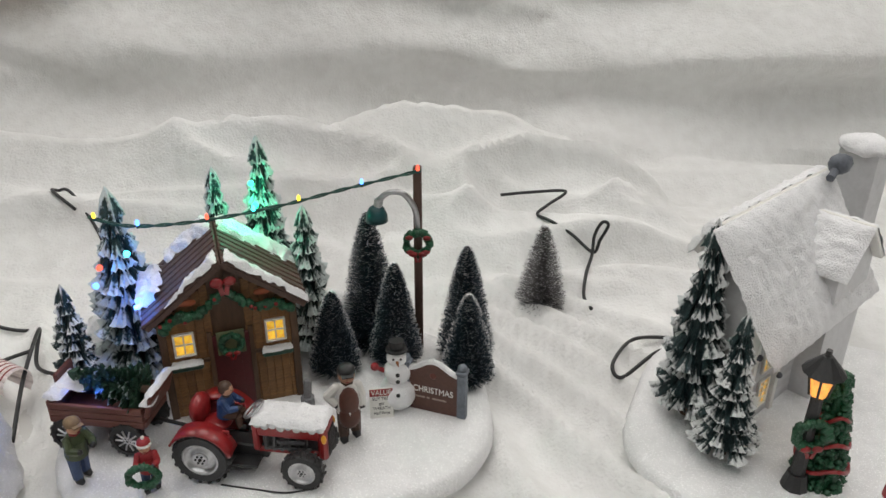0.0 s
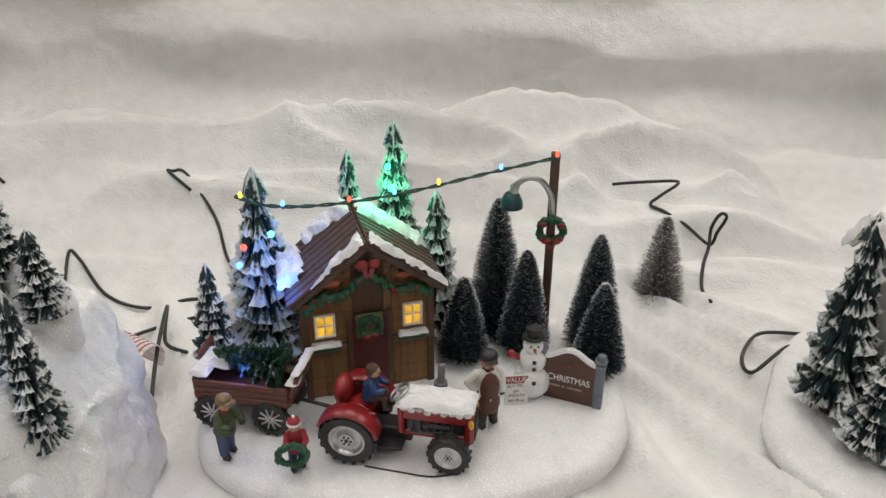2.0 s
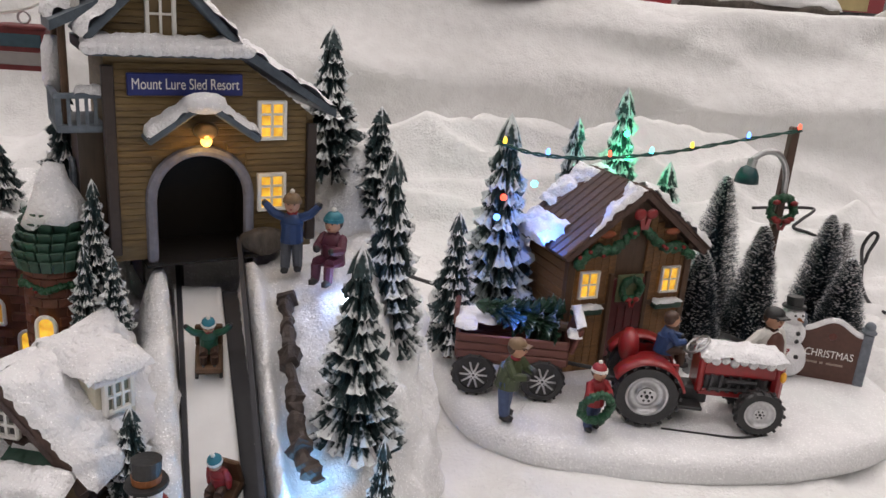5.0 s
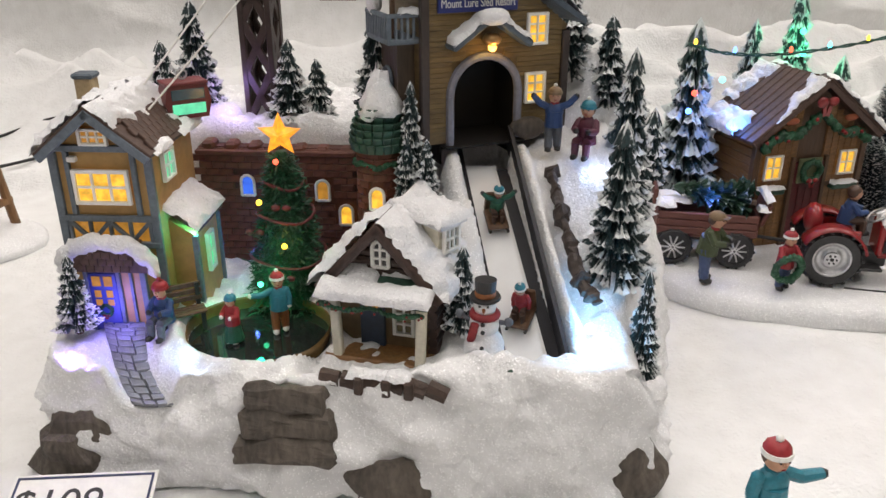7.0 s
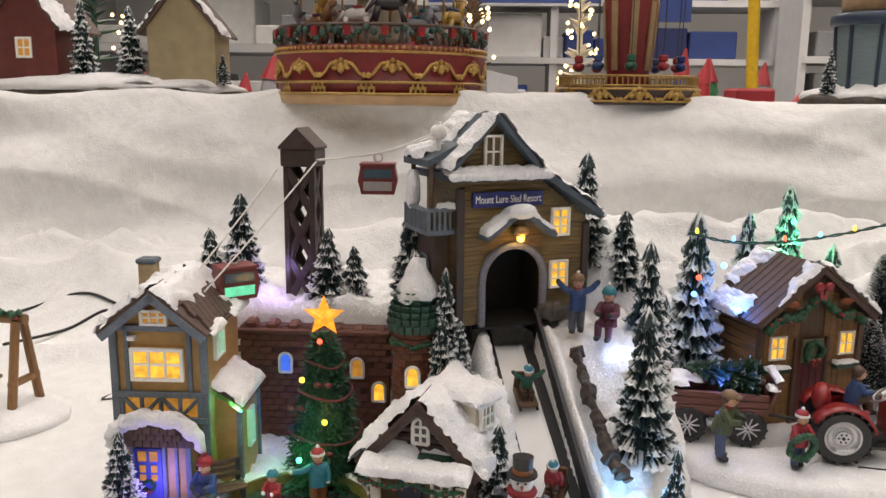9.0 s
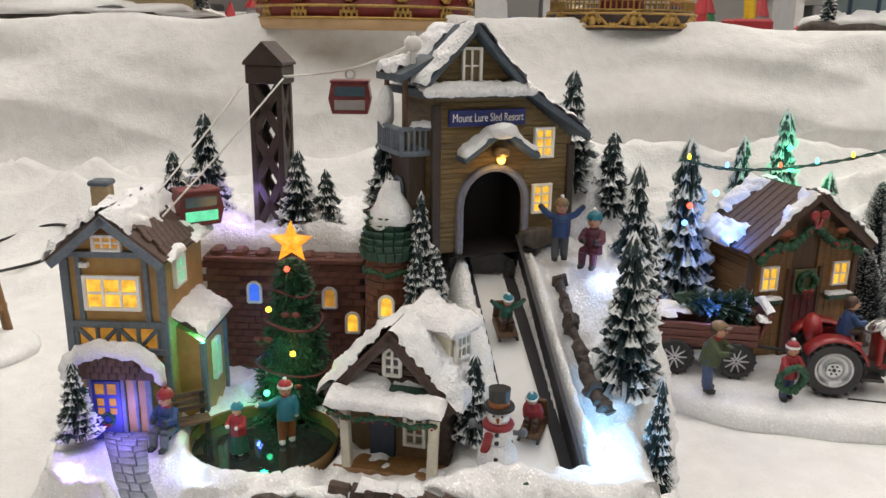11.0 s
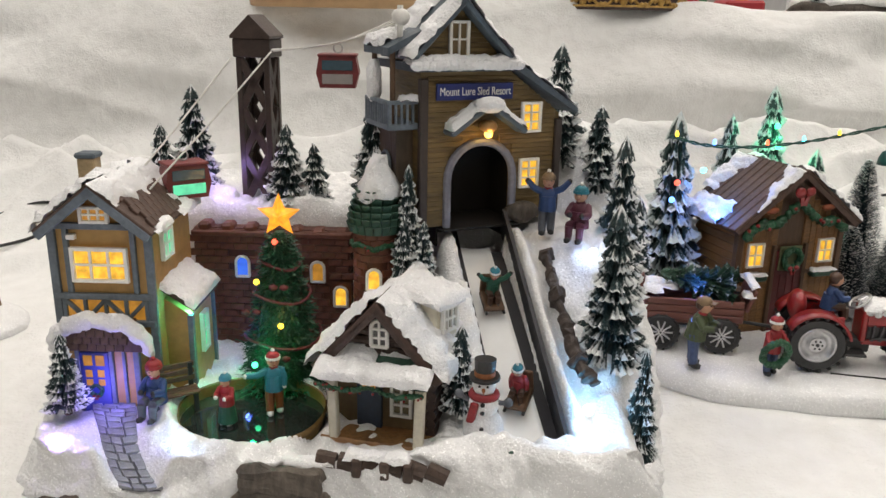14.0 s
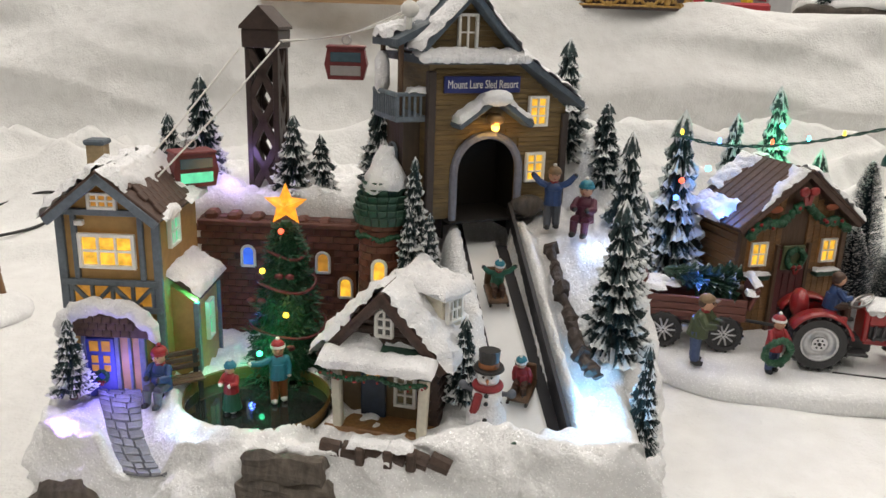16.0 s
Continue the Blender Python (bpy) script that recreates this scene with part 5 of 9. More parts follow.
def lamp_post():
    t = thing("lamp_post", pose(-0.053, 0.546, 0.004), "brown wooden lamp post with green shade and a wreath", "lamp post")
    bm = bmesh.new()
    add_box(bm, (0, 0, 0.083), (0.0062, 0.0062, 0.166), bevel=0.0008)
    part("post", bm, paint("post_brown", (0.085, 0.045, 0.032), 0.55, 0.35, 500, 0.4, stretch=(1, 1, 0.2)), t)
    bm = bmesh.new()
    add_sweep(bm, glide([(0, -0.002, 0.118), (-0.002, -0.004, 0.135), (-0.010, -0.005, 0.147), (-0.020, -0.005, 0.148), (-0.028, -0.005, 0.142)]), 0.0022, 8)
    add_tube(bm, (-0.0275, -0.005, 0.1425), (-0.029, -0.005, 0.1345), 0.0034, 0.0030, 10)
    part("arm", bm, CHROME, t, "curved silver lamp arm")
    bm = bmesh.new()
    n = 20
    prof = [(0.0022, 0.138), (0.0055, 0.136), (0.0078, 0.131), (0.0083, 0.126), (0.0078, 0.126), (0.0070, 0.1305), (0.0035, 0.1345)]
    rings = [[bm.verts.new((-0.0295 + r * math.cos(math.tau * i / n), -0.005 + r * math.sin(math.tau * i / n), z)) for i in range(n)] for r, z in prof]
    for a, b in zip(rings, rings[1:]):
        for i in range(n):
            bm.faces.new((a[i], a[(i + 1) % n], b[(i + 1) % n], b[i]))
    bm.faces.new(rings[-1])
    bm.faces.new(list(reversed(rings[0])))
    part("shade", bm, paint("green_enamel", (0.010, 0.055, 0.060), 0.3, 0.2, 300, 0.05), t, "dark green lamp shade", smooth=True)
    wreath_ring(t, pose(0.0, -0.0055, 0.108), 0.0085, 0.0034, 11, bow=True)
    bm = bmesh.new()
    for a in (0.7, 2.4, 3.9, 5.5):
        add_ball(bm, (0.0085 * math.cos(a), -0.0085, 0.108 + 0.0085 * math.sin(a)), (0.0034, 0.0012, 0.0022), 0, 1)
    part("ribbon", bm, RED_PAINT, t, "red ribbon on the wreath")
    return t


lamp_post()

# a little grey stump beside the cabin door
bm = bmesh.new()
add_tube(bm, (0, 0, 0), (0, 0, 0.011), 0.0052, 0.0048, 9)
add_box(bm, (0.0005, 0, 0.018), (0.0052, 0.004, 0.016), pose(0, 0, 0, 0, 4, 0), bevel=0.0008)
single("stump", bm, STONE, pose(-0.129, 0.468, DECK - 0.001), "small grey weathered stump with an axe block in the snow", "stump")

# trees of the lot
FT = "tall dark green resin fir tree with frosted boughs"
fir(-0.257, 0.502, DECK - 0.003, 0.158, 0.033, 1, FT, tiers=8, mat=FIR_GREY)
fir(-0.287, 0.474, DECK - 0.003, 0.100, 0.021, 2, "small dark green resin fir tree beside the wagon", mat=FIR)
fir(-0.169, 0.562, DECK + 0.03, 0.140, 0.027, 3, FT, tiers=8, mat=FIR_GREY)
fir(-0.202, 0.556, DECK + 0.03, 0.118, 0.022, 4, FT, tiers=7, mat=FIR_GREY)
fir(-0.1365, 0.545, DECK - 0.003, 0.126, 0.026, 5, FT, tiers=8, mat=FIR_GREY)
bm = bmesh.new()
add_ball(bm, (0, 0, 0.02), (0.026, 0.018, 0.045), 0, 3, 0.35, 4, 60)
single("snow_mound", bm, SNOW, pose(-0.272, 0.515, DECK - 0.012), "lump of white snow heaped between two fir trees", "snow", smooth=True)
bm = bmesh.new()
add_ball(bm, (0, 0, 0.02), (0.075, 0.026, 0.052), 0, 3, 0.3, 7, 40)
single("snow_mound", bm, SNOW, pose(-0.175, 0.566, DECK - 0.015), "bank of white snow behind the wooden cabin", "snow", smooth=True)
brush(-0.091, 0.553, DECK - 0.012, 0.126, 0.024, 1)
brush(-0.070, 0.524, DECK - 0.002, 0.088, 0.0185, 2)
brush(-0.1150, 0.512, DECK - 0.002, 0.071, 0.0175, 3)
brush(-0.017, 0.536, DECK - 0.006, 0.100, 0.0205, 4)
brush(-0.0160, 0.503, DECK - 0.004, 0.076, 0.0185, 5)
brush(0.0525, 0.634, fleece_height(0.0525, 0.634) - 0.002, 0.086, 0.0212, 6, NEEDLE_GREY, "pale grey frosted bottle-brush tree standing alone on the fleece", count=1700, frost=0.55, core=0.30, w=0.00032)


def string_lights():
    t = thing("string_lights", Matrix(), "green wired string of coloured lamps from fir tip to lamp post", "string lights")
    ends = [(-0.266, 0.490, 0.156), (-0.240, 0.489, 0.150), (-0.200, 0.500, 0.148), (-0.150, 0.515, 0.152), (-0.100, 0.530, 0.160), (-0.050, 0.542, 0.1685)]
    line = glide(ends, 12)
    for ph in (0, math.pi):
        bm = bmesh.new()
        add_sweep(bm, [p + Vector((0, 0.0008 * math.cos(i * 0.9 + ph), 0.0008 * math.sin(i * 0.9 + ph))) for i, p in enumerate(line)], 0.0007, 6)
        part("wire", bm, GREEN_WIRE, t)
    for k, mat in ((3, BULB_YELLOW), (14, BULB_BLUE), (26, BULB_RED), (33, BULB_CYAN), (40, BULB_YELLOW), (50, BULB_BLUE), (59, BULB_RED)):
        bm = bmesh.new()
        add_ball(bm, line[k] + Vector((0, -0.001, 0.0026)), (0.0013, 0.0013, 0.0026), 0, 2)
        b = part("bulb", bm, mat, t, m=Matrix())
        bm = bmesh.new()
        add_tube(bm, line[k] + Vector((0, -0.001, -0.001)), line[k] + Vector((0, -0.001, 0.001)), 0.0011, 0.0011, 8)
        part("socket", bm, GREEN_WIRE, b)
    for k, p, mat in ((0, (-0.242, 0.482, 0.133), BULB_CYAN), (1, (-0.2605, 0.479, 0.124), BULB_RED), (2, (-0.264, 0.476, 0.112), BULB_BLUE), (3, (-0.169, 0.541, 0.142), BULB_GREEN), (4, (-0.171, 0.543, 0.158), BULB_GREEN)):
        bm = bmesh.new()
        add_ball(bm, p, 0.0022, 0, 2)
        part("bulb", bm, mat, t)


string_lights()
led((-0.169, 0.533, 0.150), 0.048, (0.02, 1.0, 0.45))
led((-0.173, 0.525, 0.150), 0.018, (0.02, 1.0, 0.45))
led((-0.234, 0.474, 0.132), 0.026, (0.02, 0.25, 1.0))
led((-0.237, 0.462, 0.106), 0.028, (0.02, 0.20, 1.0))
led((-0.255, 0.425, 0.066), 0.014, BLUE)


def cable(name_label, pts, r=0.0016, mat=WIRE):
    bm = bmesh.new()
    add_sweep(bm, glide(pts, 8), r, 7)
    return single("cable", bm, mat, Matrix(), name_label, "cable", "black cables", smooth=True)


def lying(pts, r=0.0016):
    return [(x, y, max(z, on_fleece(x, y) + r)) for x, y, z in pts]


BK = "stiff black power cable kinked across the fleece"
cable(BK, lying([(-0.335, 0.452, 0), (-0.345, 0.50, 0.02), (-0.354, 0.551, 0.03), (-0.351, 0.53, 0.01), (-0.329, 0.517, 0.01)]))
cable(BK, lying([(-0.443, 0.549, 0), (-0.465, 0.593, 0), (-0.482, 0.645, 0.01), (-0.470, 0.640, 0.01), (-0.43, 0.60, 0), (-0.39, 0.589, 0), (-0.356, 0.606, 0), (-0.31, 0.60, 0)]))
cable(BK, lying([(-0.395, 0.52, 0), (-0.385, 0.545, 0.004), (-0.345, 0.574, 0), (-0.31, 0.57, 0)]))
cable(BK, lying([(-0.275, 0.56, 0.03), (-0.33, 0.64, 0.02), (-0.358, 0.694, 0.03), (-0.392, 0.725, 0.042), (-0.409, 0.734, 0.042), (-0.407, 0.720, 0.030), (-0.385, 0.712, 0.031)]))
cable(BK, lying([(0.022, 0.745, 0.063), (0.054, 0.750, 0.064), (0.087, 0.752, 0.064), (0.067, 0.732, 0.058), (0.057, 0.726, 0.050), (0.069, 0.715, 0.045), (0.0875, 0.705, 0.040), (0.106, 0.686, 0.030), (0.112, 0.687, 0.042), (0.119, 0.690, 0.056), (0.113, 0.690, 0.059), (0.107, 0.690, 0.045), (0.104, 0.679, 0.030), (0.097, 0.663, 0.015), (0.092, 0.638, 0.010), (0.096, 0.619, 0.006)]))
cable(BK, lying([(0.165, 0.56, 0.005), (0.139, 0.552, 0.01), (0.104, 0.522, 0.004), (0.099, 0.535, 0.006), (0.125, 0.578, 0.004), (0.16, 0.58, 0.004)]))
cable(BK, lying([(-0.629, 0.72, 0), (-0.60, 0.73, 0), (-0.575, 0.72, 0)]))

# price cards on the fleece


def price_card(m, big, small, label):
    t = thing("price_card", m, label, "price card", "price cards")
    bm = bmesh.new()
    add_box(bm, (0, 0, 0.0006), (0.062, 0.030, 0.0008), bevel=0.0002)
    part("card", bm, WHITE, t)
    bm = bmesh.new()
    for x in (-0.029, 0.029):
        add_box(bm, (x, 0, 0.0012), (0.001, 0.027, 0.0004))
    for y in (-0.013, 0.013):
        add_box(bm, (0, y, 0.0012), (0.057, 0.001, 0.0004))
    part("border", bm, paint("print_navy", (0.02, 0.03, 0.09), 0.5), t)
    writing(big, 0.019, BLACK, t, pose(-0.009, -0.0005, 0.0012))
    writing(small, 0.009, BLACK, t, pose(0.016, 0.004, 0.0012))
    bm = bmesh.new()
    for k in range(3):
        add_box(bm, (0.018, -0.003 - k * 0.003, 0.0012), (0.015 - 0.002 * k, 0.0011, 0.0004))
    part("small_print", bm, BLACK, t)


price_card(pose(-0.127, 0.330, 0.004, 5, 0, 2), "$59", "99", "white price card with black numbers on the fleece")
price_card(pose(-0.573, 0.176, 0.006, 16, 0, 8), "$109", "", "white price card with black numbers on the fleece")
# curled red and white tag on the cable behind the resort
bm = bmesh.new()
for i in range(10):
    a0, a1 = (math.radians(-30 + 24 * k) for k in (i, i + 1))
    v = [bm.verts.new((0.012 * math.cos(a), y, 0.012 * math.sin(a))) for a, y in ((a0, -0.02), (a1, -0.02), (a1, 0.02), (a0, 0.02))]
    bm.faces.new(v)
ob = single("paper_tag", bm, paint("tag_paper", (0.80, 0.72, 0.70), 0.5, 0.1), pose(-0.364, 0.503, 0.018, 0, 20, 62), "curled white paper tag with red print on the fleece", "tag", smooth=True)
md = ob.modifiers.new("thickness", "SOLIDIFY")
md.thickness = 0.0004
TAG_INK = paint("tag_ink", (0.30, 0.05, 0.05), 0.5, 0.1)
for k in range(7):
    bm = bmesh.new()
    for i in range(8):
        a0, a1 = (math.radians(25 + 17 * j) for j in (i, i + 1))
        y = -0.0165 + 0.0050 * k
        bm.faces.new([bm.verts.new((0.0126 * math.cos(q), yy, 0.0126 * math.sin(q))) for q, yy in ((a0, y), (a1, y), (a1, y + 0.0016), (a0, y + 0.0016))])
    part("print_line", bm, TAG_INK, ob)
# ---- the sled-resort piece ----
SLIDE_TOP, SLIDE_END = Vector((-0.4045, 0.320, 0.1170)), Vector((-0.3745, 0.228, 0.0420))
HALF = 0.0135


def slide_at(y):
    t = (y - SLIDE_TOP.y) / (SLIDE_END.y - SLIDE_TOP.y)
    return SLIDE_TOP.lerp(SLIDE_END, t)


PATH_TOP, PATH_LOW = 0.2425, 0.2030


def path_x(y):
    return float(np.interp(y, [0.203, 0.208, 0.2125, 0.220, 0.228, 0.2425], [-0.5475, -0.5520, -0.5570, -0.5630, -0.5678, -0.5745]))


def path_z(y):
    return 0.0590 - 0.0205 * soft(0.236, 0.203, y) ** 1.3 if y < 0.236 else 0.0590


def resort_ground(x, y):
    """Height of the moulded snow under the resort piece."""
    z = 0.058
    right = soft(-0.430, -0.405, x)
    ramp = soft(0.232, 0.335, y)
    z += right * (0.070 * ramp)
    z += 0.078 * soft(0.329, 0.336, y) * (1 - right)
    z -= 0.006 * soft(-0.484, -0.476, x) * (1 - soft(-0.424, -0.416, x)) * soft(0.207, 0.215, y) * (1 - soft(0.30, 0.31, y))
    # right flank falls away to the foot
    z -= 0.055 * soft(-0.338, -0.308, x) * (1 - 0.3 * soft(0.30, 0.36, y))
    # lip along the front, lower before the path and steps
    z += 0.006 * math.exp(-((y - 0.211) / 0.006) ** 2) * soft(-0.43, -0.40, x)
    if y < 0.246:
        k = math.exp(-((x - path_x(y)) / 0.0135) ** 4)
        z = z * (1 - k) + (path_z(y) - 0.0022) * k
    # pond
    d = math.hypot((x + 0.508) / 0.0345, (y - 0.2425) / 0.030)
    z -= 0.0075 * (1 - soft(0.93, 1.02, d))
    z += 0.0034 * math.exp(-((d - 1.12) / 0.11) ** 2)
    # trench for the slide
    if y < 0.335:
        p = slide_at(y)
        k = 1 - soft(HALF + 0.0004, HALF + 0.0020, abs(x - p.x))
        k *= soft(0.226, 0.230, y)
        z = z * (1 - k) + (p.z - 0.008) * k if k > 0 else z
        edge = math.exp(-((abs(x - p.x) - HALF - 0.006) / (0.004 if x > p.x else 0.015)) ** 2) * soft(0.232, 0.245, y) * (1 - soft(0.314, 0.324, y))
        z = max(z, (p.z + 0.0180) * edge + z * (1 - edge)) if k < 0.05 else z
    # hollow under the resort house, where the tunnel runs
    q = Matrix.Rotation(radians(-27), 3, "Z") @ Vector((x + 0.4345, y - 0.302, 0))
    hole = soft(0.006, 0.012, q.x) * (1 - soft(0.060, 0.066, q.x)) * soft(-0.001, 0.003, q.y) * (1 - soft(0.034, 0.038, q.y))
    z = z * (1 - hole) + 0.105 * hole
    n = 0.0050 * noise.noise(Vector((x * 26, y * 26, 5))) + 0.0045 * noise.noise(Vector((x * 60, y * 60, 3))) + 0.0026 * noise.noise(Vector((x * 170, y * 170, 7)))
    near = math.exp(-((x - path_x(y)) / 0.0125) ** 6) if y < 0.246 else 0.0
    return max(0.012, z) + n * (0.3 if d < 1.05 else 1 - 0.9 * near)


def resort_base():
    bm = bmesh.new()
    nx, ny = 190, 130
    x0, x1, y0, y1 = -0.606, -0.3115, 0.2035, 0.425
    cx, cy, hx, hy = (x0 + x1) / 2, (y0 + y1) / 2, (x1 - x0) / 2, (y1 - y0) / 2
    top = []
    for j in range(ny + 1):
        row = []
        for i in range(nx + 1):
            u, v = 2 * i / nx - 1, 2 * j / ny - 1
            uu, vv = u * math.sqrt(1 - 0.16 * v ** 4), v * math.sqrt(1 - 0.14 * u ** 4)
            x, y = cx + uu * hx - 0.010 * max(0, uu) * (1 - soft(-1, 0.4, vv)), cy + vv * hy
            row.append(bm.verts.new((x, y, resort_ground(x, y))))
        top.append(row)
    for j in range(ny):
        for i in range(nx):
            bm.faces.new((top[j][i], top[j][i + 1], top[j + 1][i + 1], top[j + 1][i]))
    rim = top[0][:] + [r[-1] for r in top[1:]] + top[-1][-2::-1] + [r[0] for r in top[-2:0:-1]]
    prev = rim
    steps = 26
    for k in range(1, steps + 1):
        f = k / steps
        ring = []
        for v in rim:
            d = Vector((v.co.x - cx, v.co.y - cy, 0)).normalized()
            out = 0.004 * math.sin(math.pi * min(1, f * 0.8)) + 0.009 * f ** 0.8 + 0.008 * noise.noise(Vector((v.co.x * 40, v.co.y * 40, f * 3.5))) + 0.0036 * noise.noise(Vector((v.co.x * 120, v.co.y * 120, f * 8))) + 0.0016 * noise.noise(Vector((v.co.x * 300, v.co.y * 300, f * 20)))
            ring.append(bm.verts.new((v.co.x + d.x * out, v.co.y + d.y * out, v.co.z * (1 - f) + 0.0005)))
        for i in range(len(rim)):
            j = (i + 1) % len(rim)
            bm.faces.new((prev[i], ring[i], ring[j], prev[j]))
        prev = ring
    bmesh.ops.recalc_face_normals(bm, faces=bm.faces)
    single("snowy_base", bm, SNOW, Matrix(), "tall moulded white snow hill carrying the sled resort village", "base", smooth=True)


resort_base()


def rocks():
    for k, (x, y, z, r, lab) in enumerate((
        (-0.586, 0.206, 0.012, (0.021, 0.012, 0.021), 1), (-0.4405, 0.1965, 0.007, (0.018, 0.008, 0.013), 2), (-0.331, 0.210, 0.010, (0.014, 0.010, 0.018), 3),
        (-0.3815, 0.326, 0.136, (0.009, 0.005, 0.006), 7))):
        bm = bmesh.new()
        add_ball(bm, (0, 0, 0), r, 0, 3, 0.45, k * 3.3, 90)
        single("rock", bm, ROCK, pose(x, y, z, 0, 0, 8 if k < 3 else 16), "dark brown rock showing through the snow hill", "rock", "rocks", smooth=False)
    bm = bmesh.new()
    line = glide([(-0.3690, 0.308, 0.1190), (-0.3670, 0.298, 0.1130), (-0.3645, 0.285, 0.1040), (-0.3600, 0.268, 0.0920), (-0.3560, 0.255, 0.0825), (-0.3490, 0.246, 0.0750)], 12)
    add_sweep(bm, line, [0.0034 * (0.75 + 0.6 * abs(noise.noise(Vector((i * 0.37, 2, 0))))) + (0.002 if i % 23 < 4 else 0) for i in range(len(line))], 12)
    for v in bm.verts:
        v.co += Vector([0.0022 * noise.noise(v.co * 190 + Vector((i * 9, 0, 0))) for i in range(3)])
    single("rock", bm, paint("ledge_brown", (0.050, 0.036, 0.030), 0.6, 0.5, 420, 0.8), Matrix(), "long dark brown rock ledge running down beside the slide", "rock", "rocks", smooth=False)
    # rough stone steps in the front bank
    t = thing("stone_steps", pose(-0.4855, 0.1990, 0.0205), "dark brown rough stone steps set into the snow bank", "steps")
    for k in range(3):
        bm = bmesh.new()
        vs = add_box(bm, (0, 0, 0), (0.044 - 0.004 * k, 0.013, 0.0125), bevel=0.0020)
        bmesh.ops.subdivide_edges(bm, edges=bm.edges[:], cuts=4, use_grid_fill=True)
        for v in bm.verts:
            v.co += Vector([0.0026 * noise.noise(v.co * 170 + Vector((k * 5, i * 9, 0))) for i in range(3)])
        part("step", bm, ROCK, t, m=pose(0.0015 * (k % 2), -0.0040 + 0.0032 * k, 0.005 + 0.0112 * k, -16, 0, 3 * (k % 2)))


rocks()


def slide():
    t = thing("sled_slide", Matrix(), "white sled slide between dark side walls running downhill", "slide")
    d = SLIDE_END - SLIDE_TOP
    ax = d.normalized()
    side = Vector((1, 0, 0))
    up = side.cross(ax).normalized()
    up = up if up.z > 0 else -up
    bm = bmesh.new()
    rows = []
    for k in range(25):
        f = k / 24
        p = SLIDE_TOP.lerp(SLIDE_END, f)
        rows.append([bm.verts.new(p + side * s * (HALF - 0.0015) + up * q) for s, q in ((-1.04, 0.0016), (-0.9, 0.0004), (-0.3, 0), (0.35, 0.0004), (0.56, 0.0012), (0.56, -0.004), (-1.04, -0.004))])
    for a, b in zip(rows, rows[1:]):
        for i in range(7):
            bm.faces.new((a[i], a[(i + 1) % 7], b[(i + 1) % 7], b[i]))
    bm.faces.new(rows[0])
    bm.faces.new(list(reversed(rows[-1])))
    bmesh.ops.recalc_face_normals(bm, faces=bm.faces)
    part("bed", bm, paint("slide_white", (0.74, 0.74, 0.73), 0.35, 0.06, 120, 0.05), t, smooth=True)
    bm = bmesh.new()
    v = [bm.verts.new(p + side * s * HALF + up * q) for p in (SLIDE_TOP, SLIDE_END) for s in (-1, 1) for q in (-0.0045, -0.0025)]
    for f in ((0, 1, 3, 2), (4, 6, 7, 5), (0, 4, 5, 1), (2, 3, 7, 6), (0, 2, 6, 4), (1, 5, 7, 3)):
        bm.faces.new([v[i] for i in f])
    bmesh.ops.recalc_face_normals(bm, faces=bm.faces)
    part("floor_plate", bm, paint("slide_dark", (0.012, 0.012, 0.018), 0.5, 0.3), t, "dark floor beside the white bed")
    for s in (-1, 1):
        bm = bmesh.new()
        a, b = SLIDE_TOP + Vector((0, 0.012, 0.0102)), SLIDE_END
        for p0, p1 in ((a, b),):
            n = p1 - p0
            q = [p0 + side * s * HALF, p1 + side * s * HALF]
            lo, hi = -0.006, 0.0150 if s > 0 else 0.0020
            v = [bm.verts.new(q[i] + up * h + side * s * w) for i in (0, 1) for h in (lo, hi) for w in (-0.0008, 0.0012)]
            for f in ((0, 1, 3, 2), (4, 6, 7, 5), (0, 4, 5, 1), (2, 3, 7, 6), (0, 2, 6, 4), (1, 5, 7, 3)):
                bm.faces.new([v[i] for i in f])
        bmesh.ops.recalc_face_normals(bm, faces=bm.faces)
        part("side_wall", bm, paint("slide_dark", (0.012, 0.012, 0.018), 0.5, 0.3), t, "dark side wall")


slide()


def clapboards(parent, x0, x1, z0, z1, y, step=0.0025, holes=(), top=None, mat=PLANK_OCHRE):
    """Lapped boards, one part each, cut at openings (x0, x1, z0, z1)."""
    z = z0
    while z < z1 - 0.0005:
        lo, hi = x0, x1
        if top:
            lo, hi = max(lo, top(z + step)[0]), min(hi, top(z + step)[1])
        spans = [(lo, hi)]
        for hx0, hx1, hz0, hz1 in holes:
            if z + step > hz0 and z < hz1:
                spans = [s for a, b in spans for s in ((a, min(b, hx0)), (max(a, hx1), b)) if s[1] - s[0] > 0.001]
        for a, b in spans:
            if b - a < 0.0015:
                continue
            bm = bmesh.new()
            add_box(bm, ((a + b) / 2, y, z + step / 2), (b - a, 0.0014, step * 0.98), pose(0, 0, 0, -9, 0, 0), bevel=0.00025)
            part("clapboard", bm, mat, parent)
        z += step


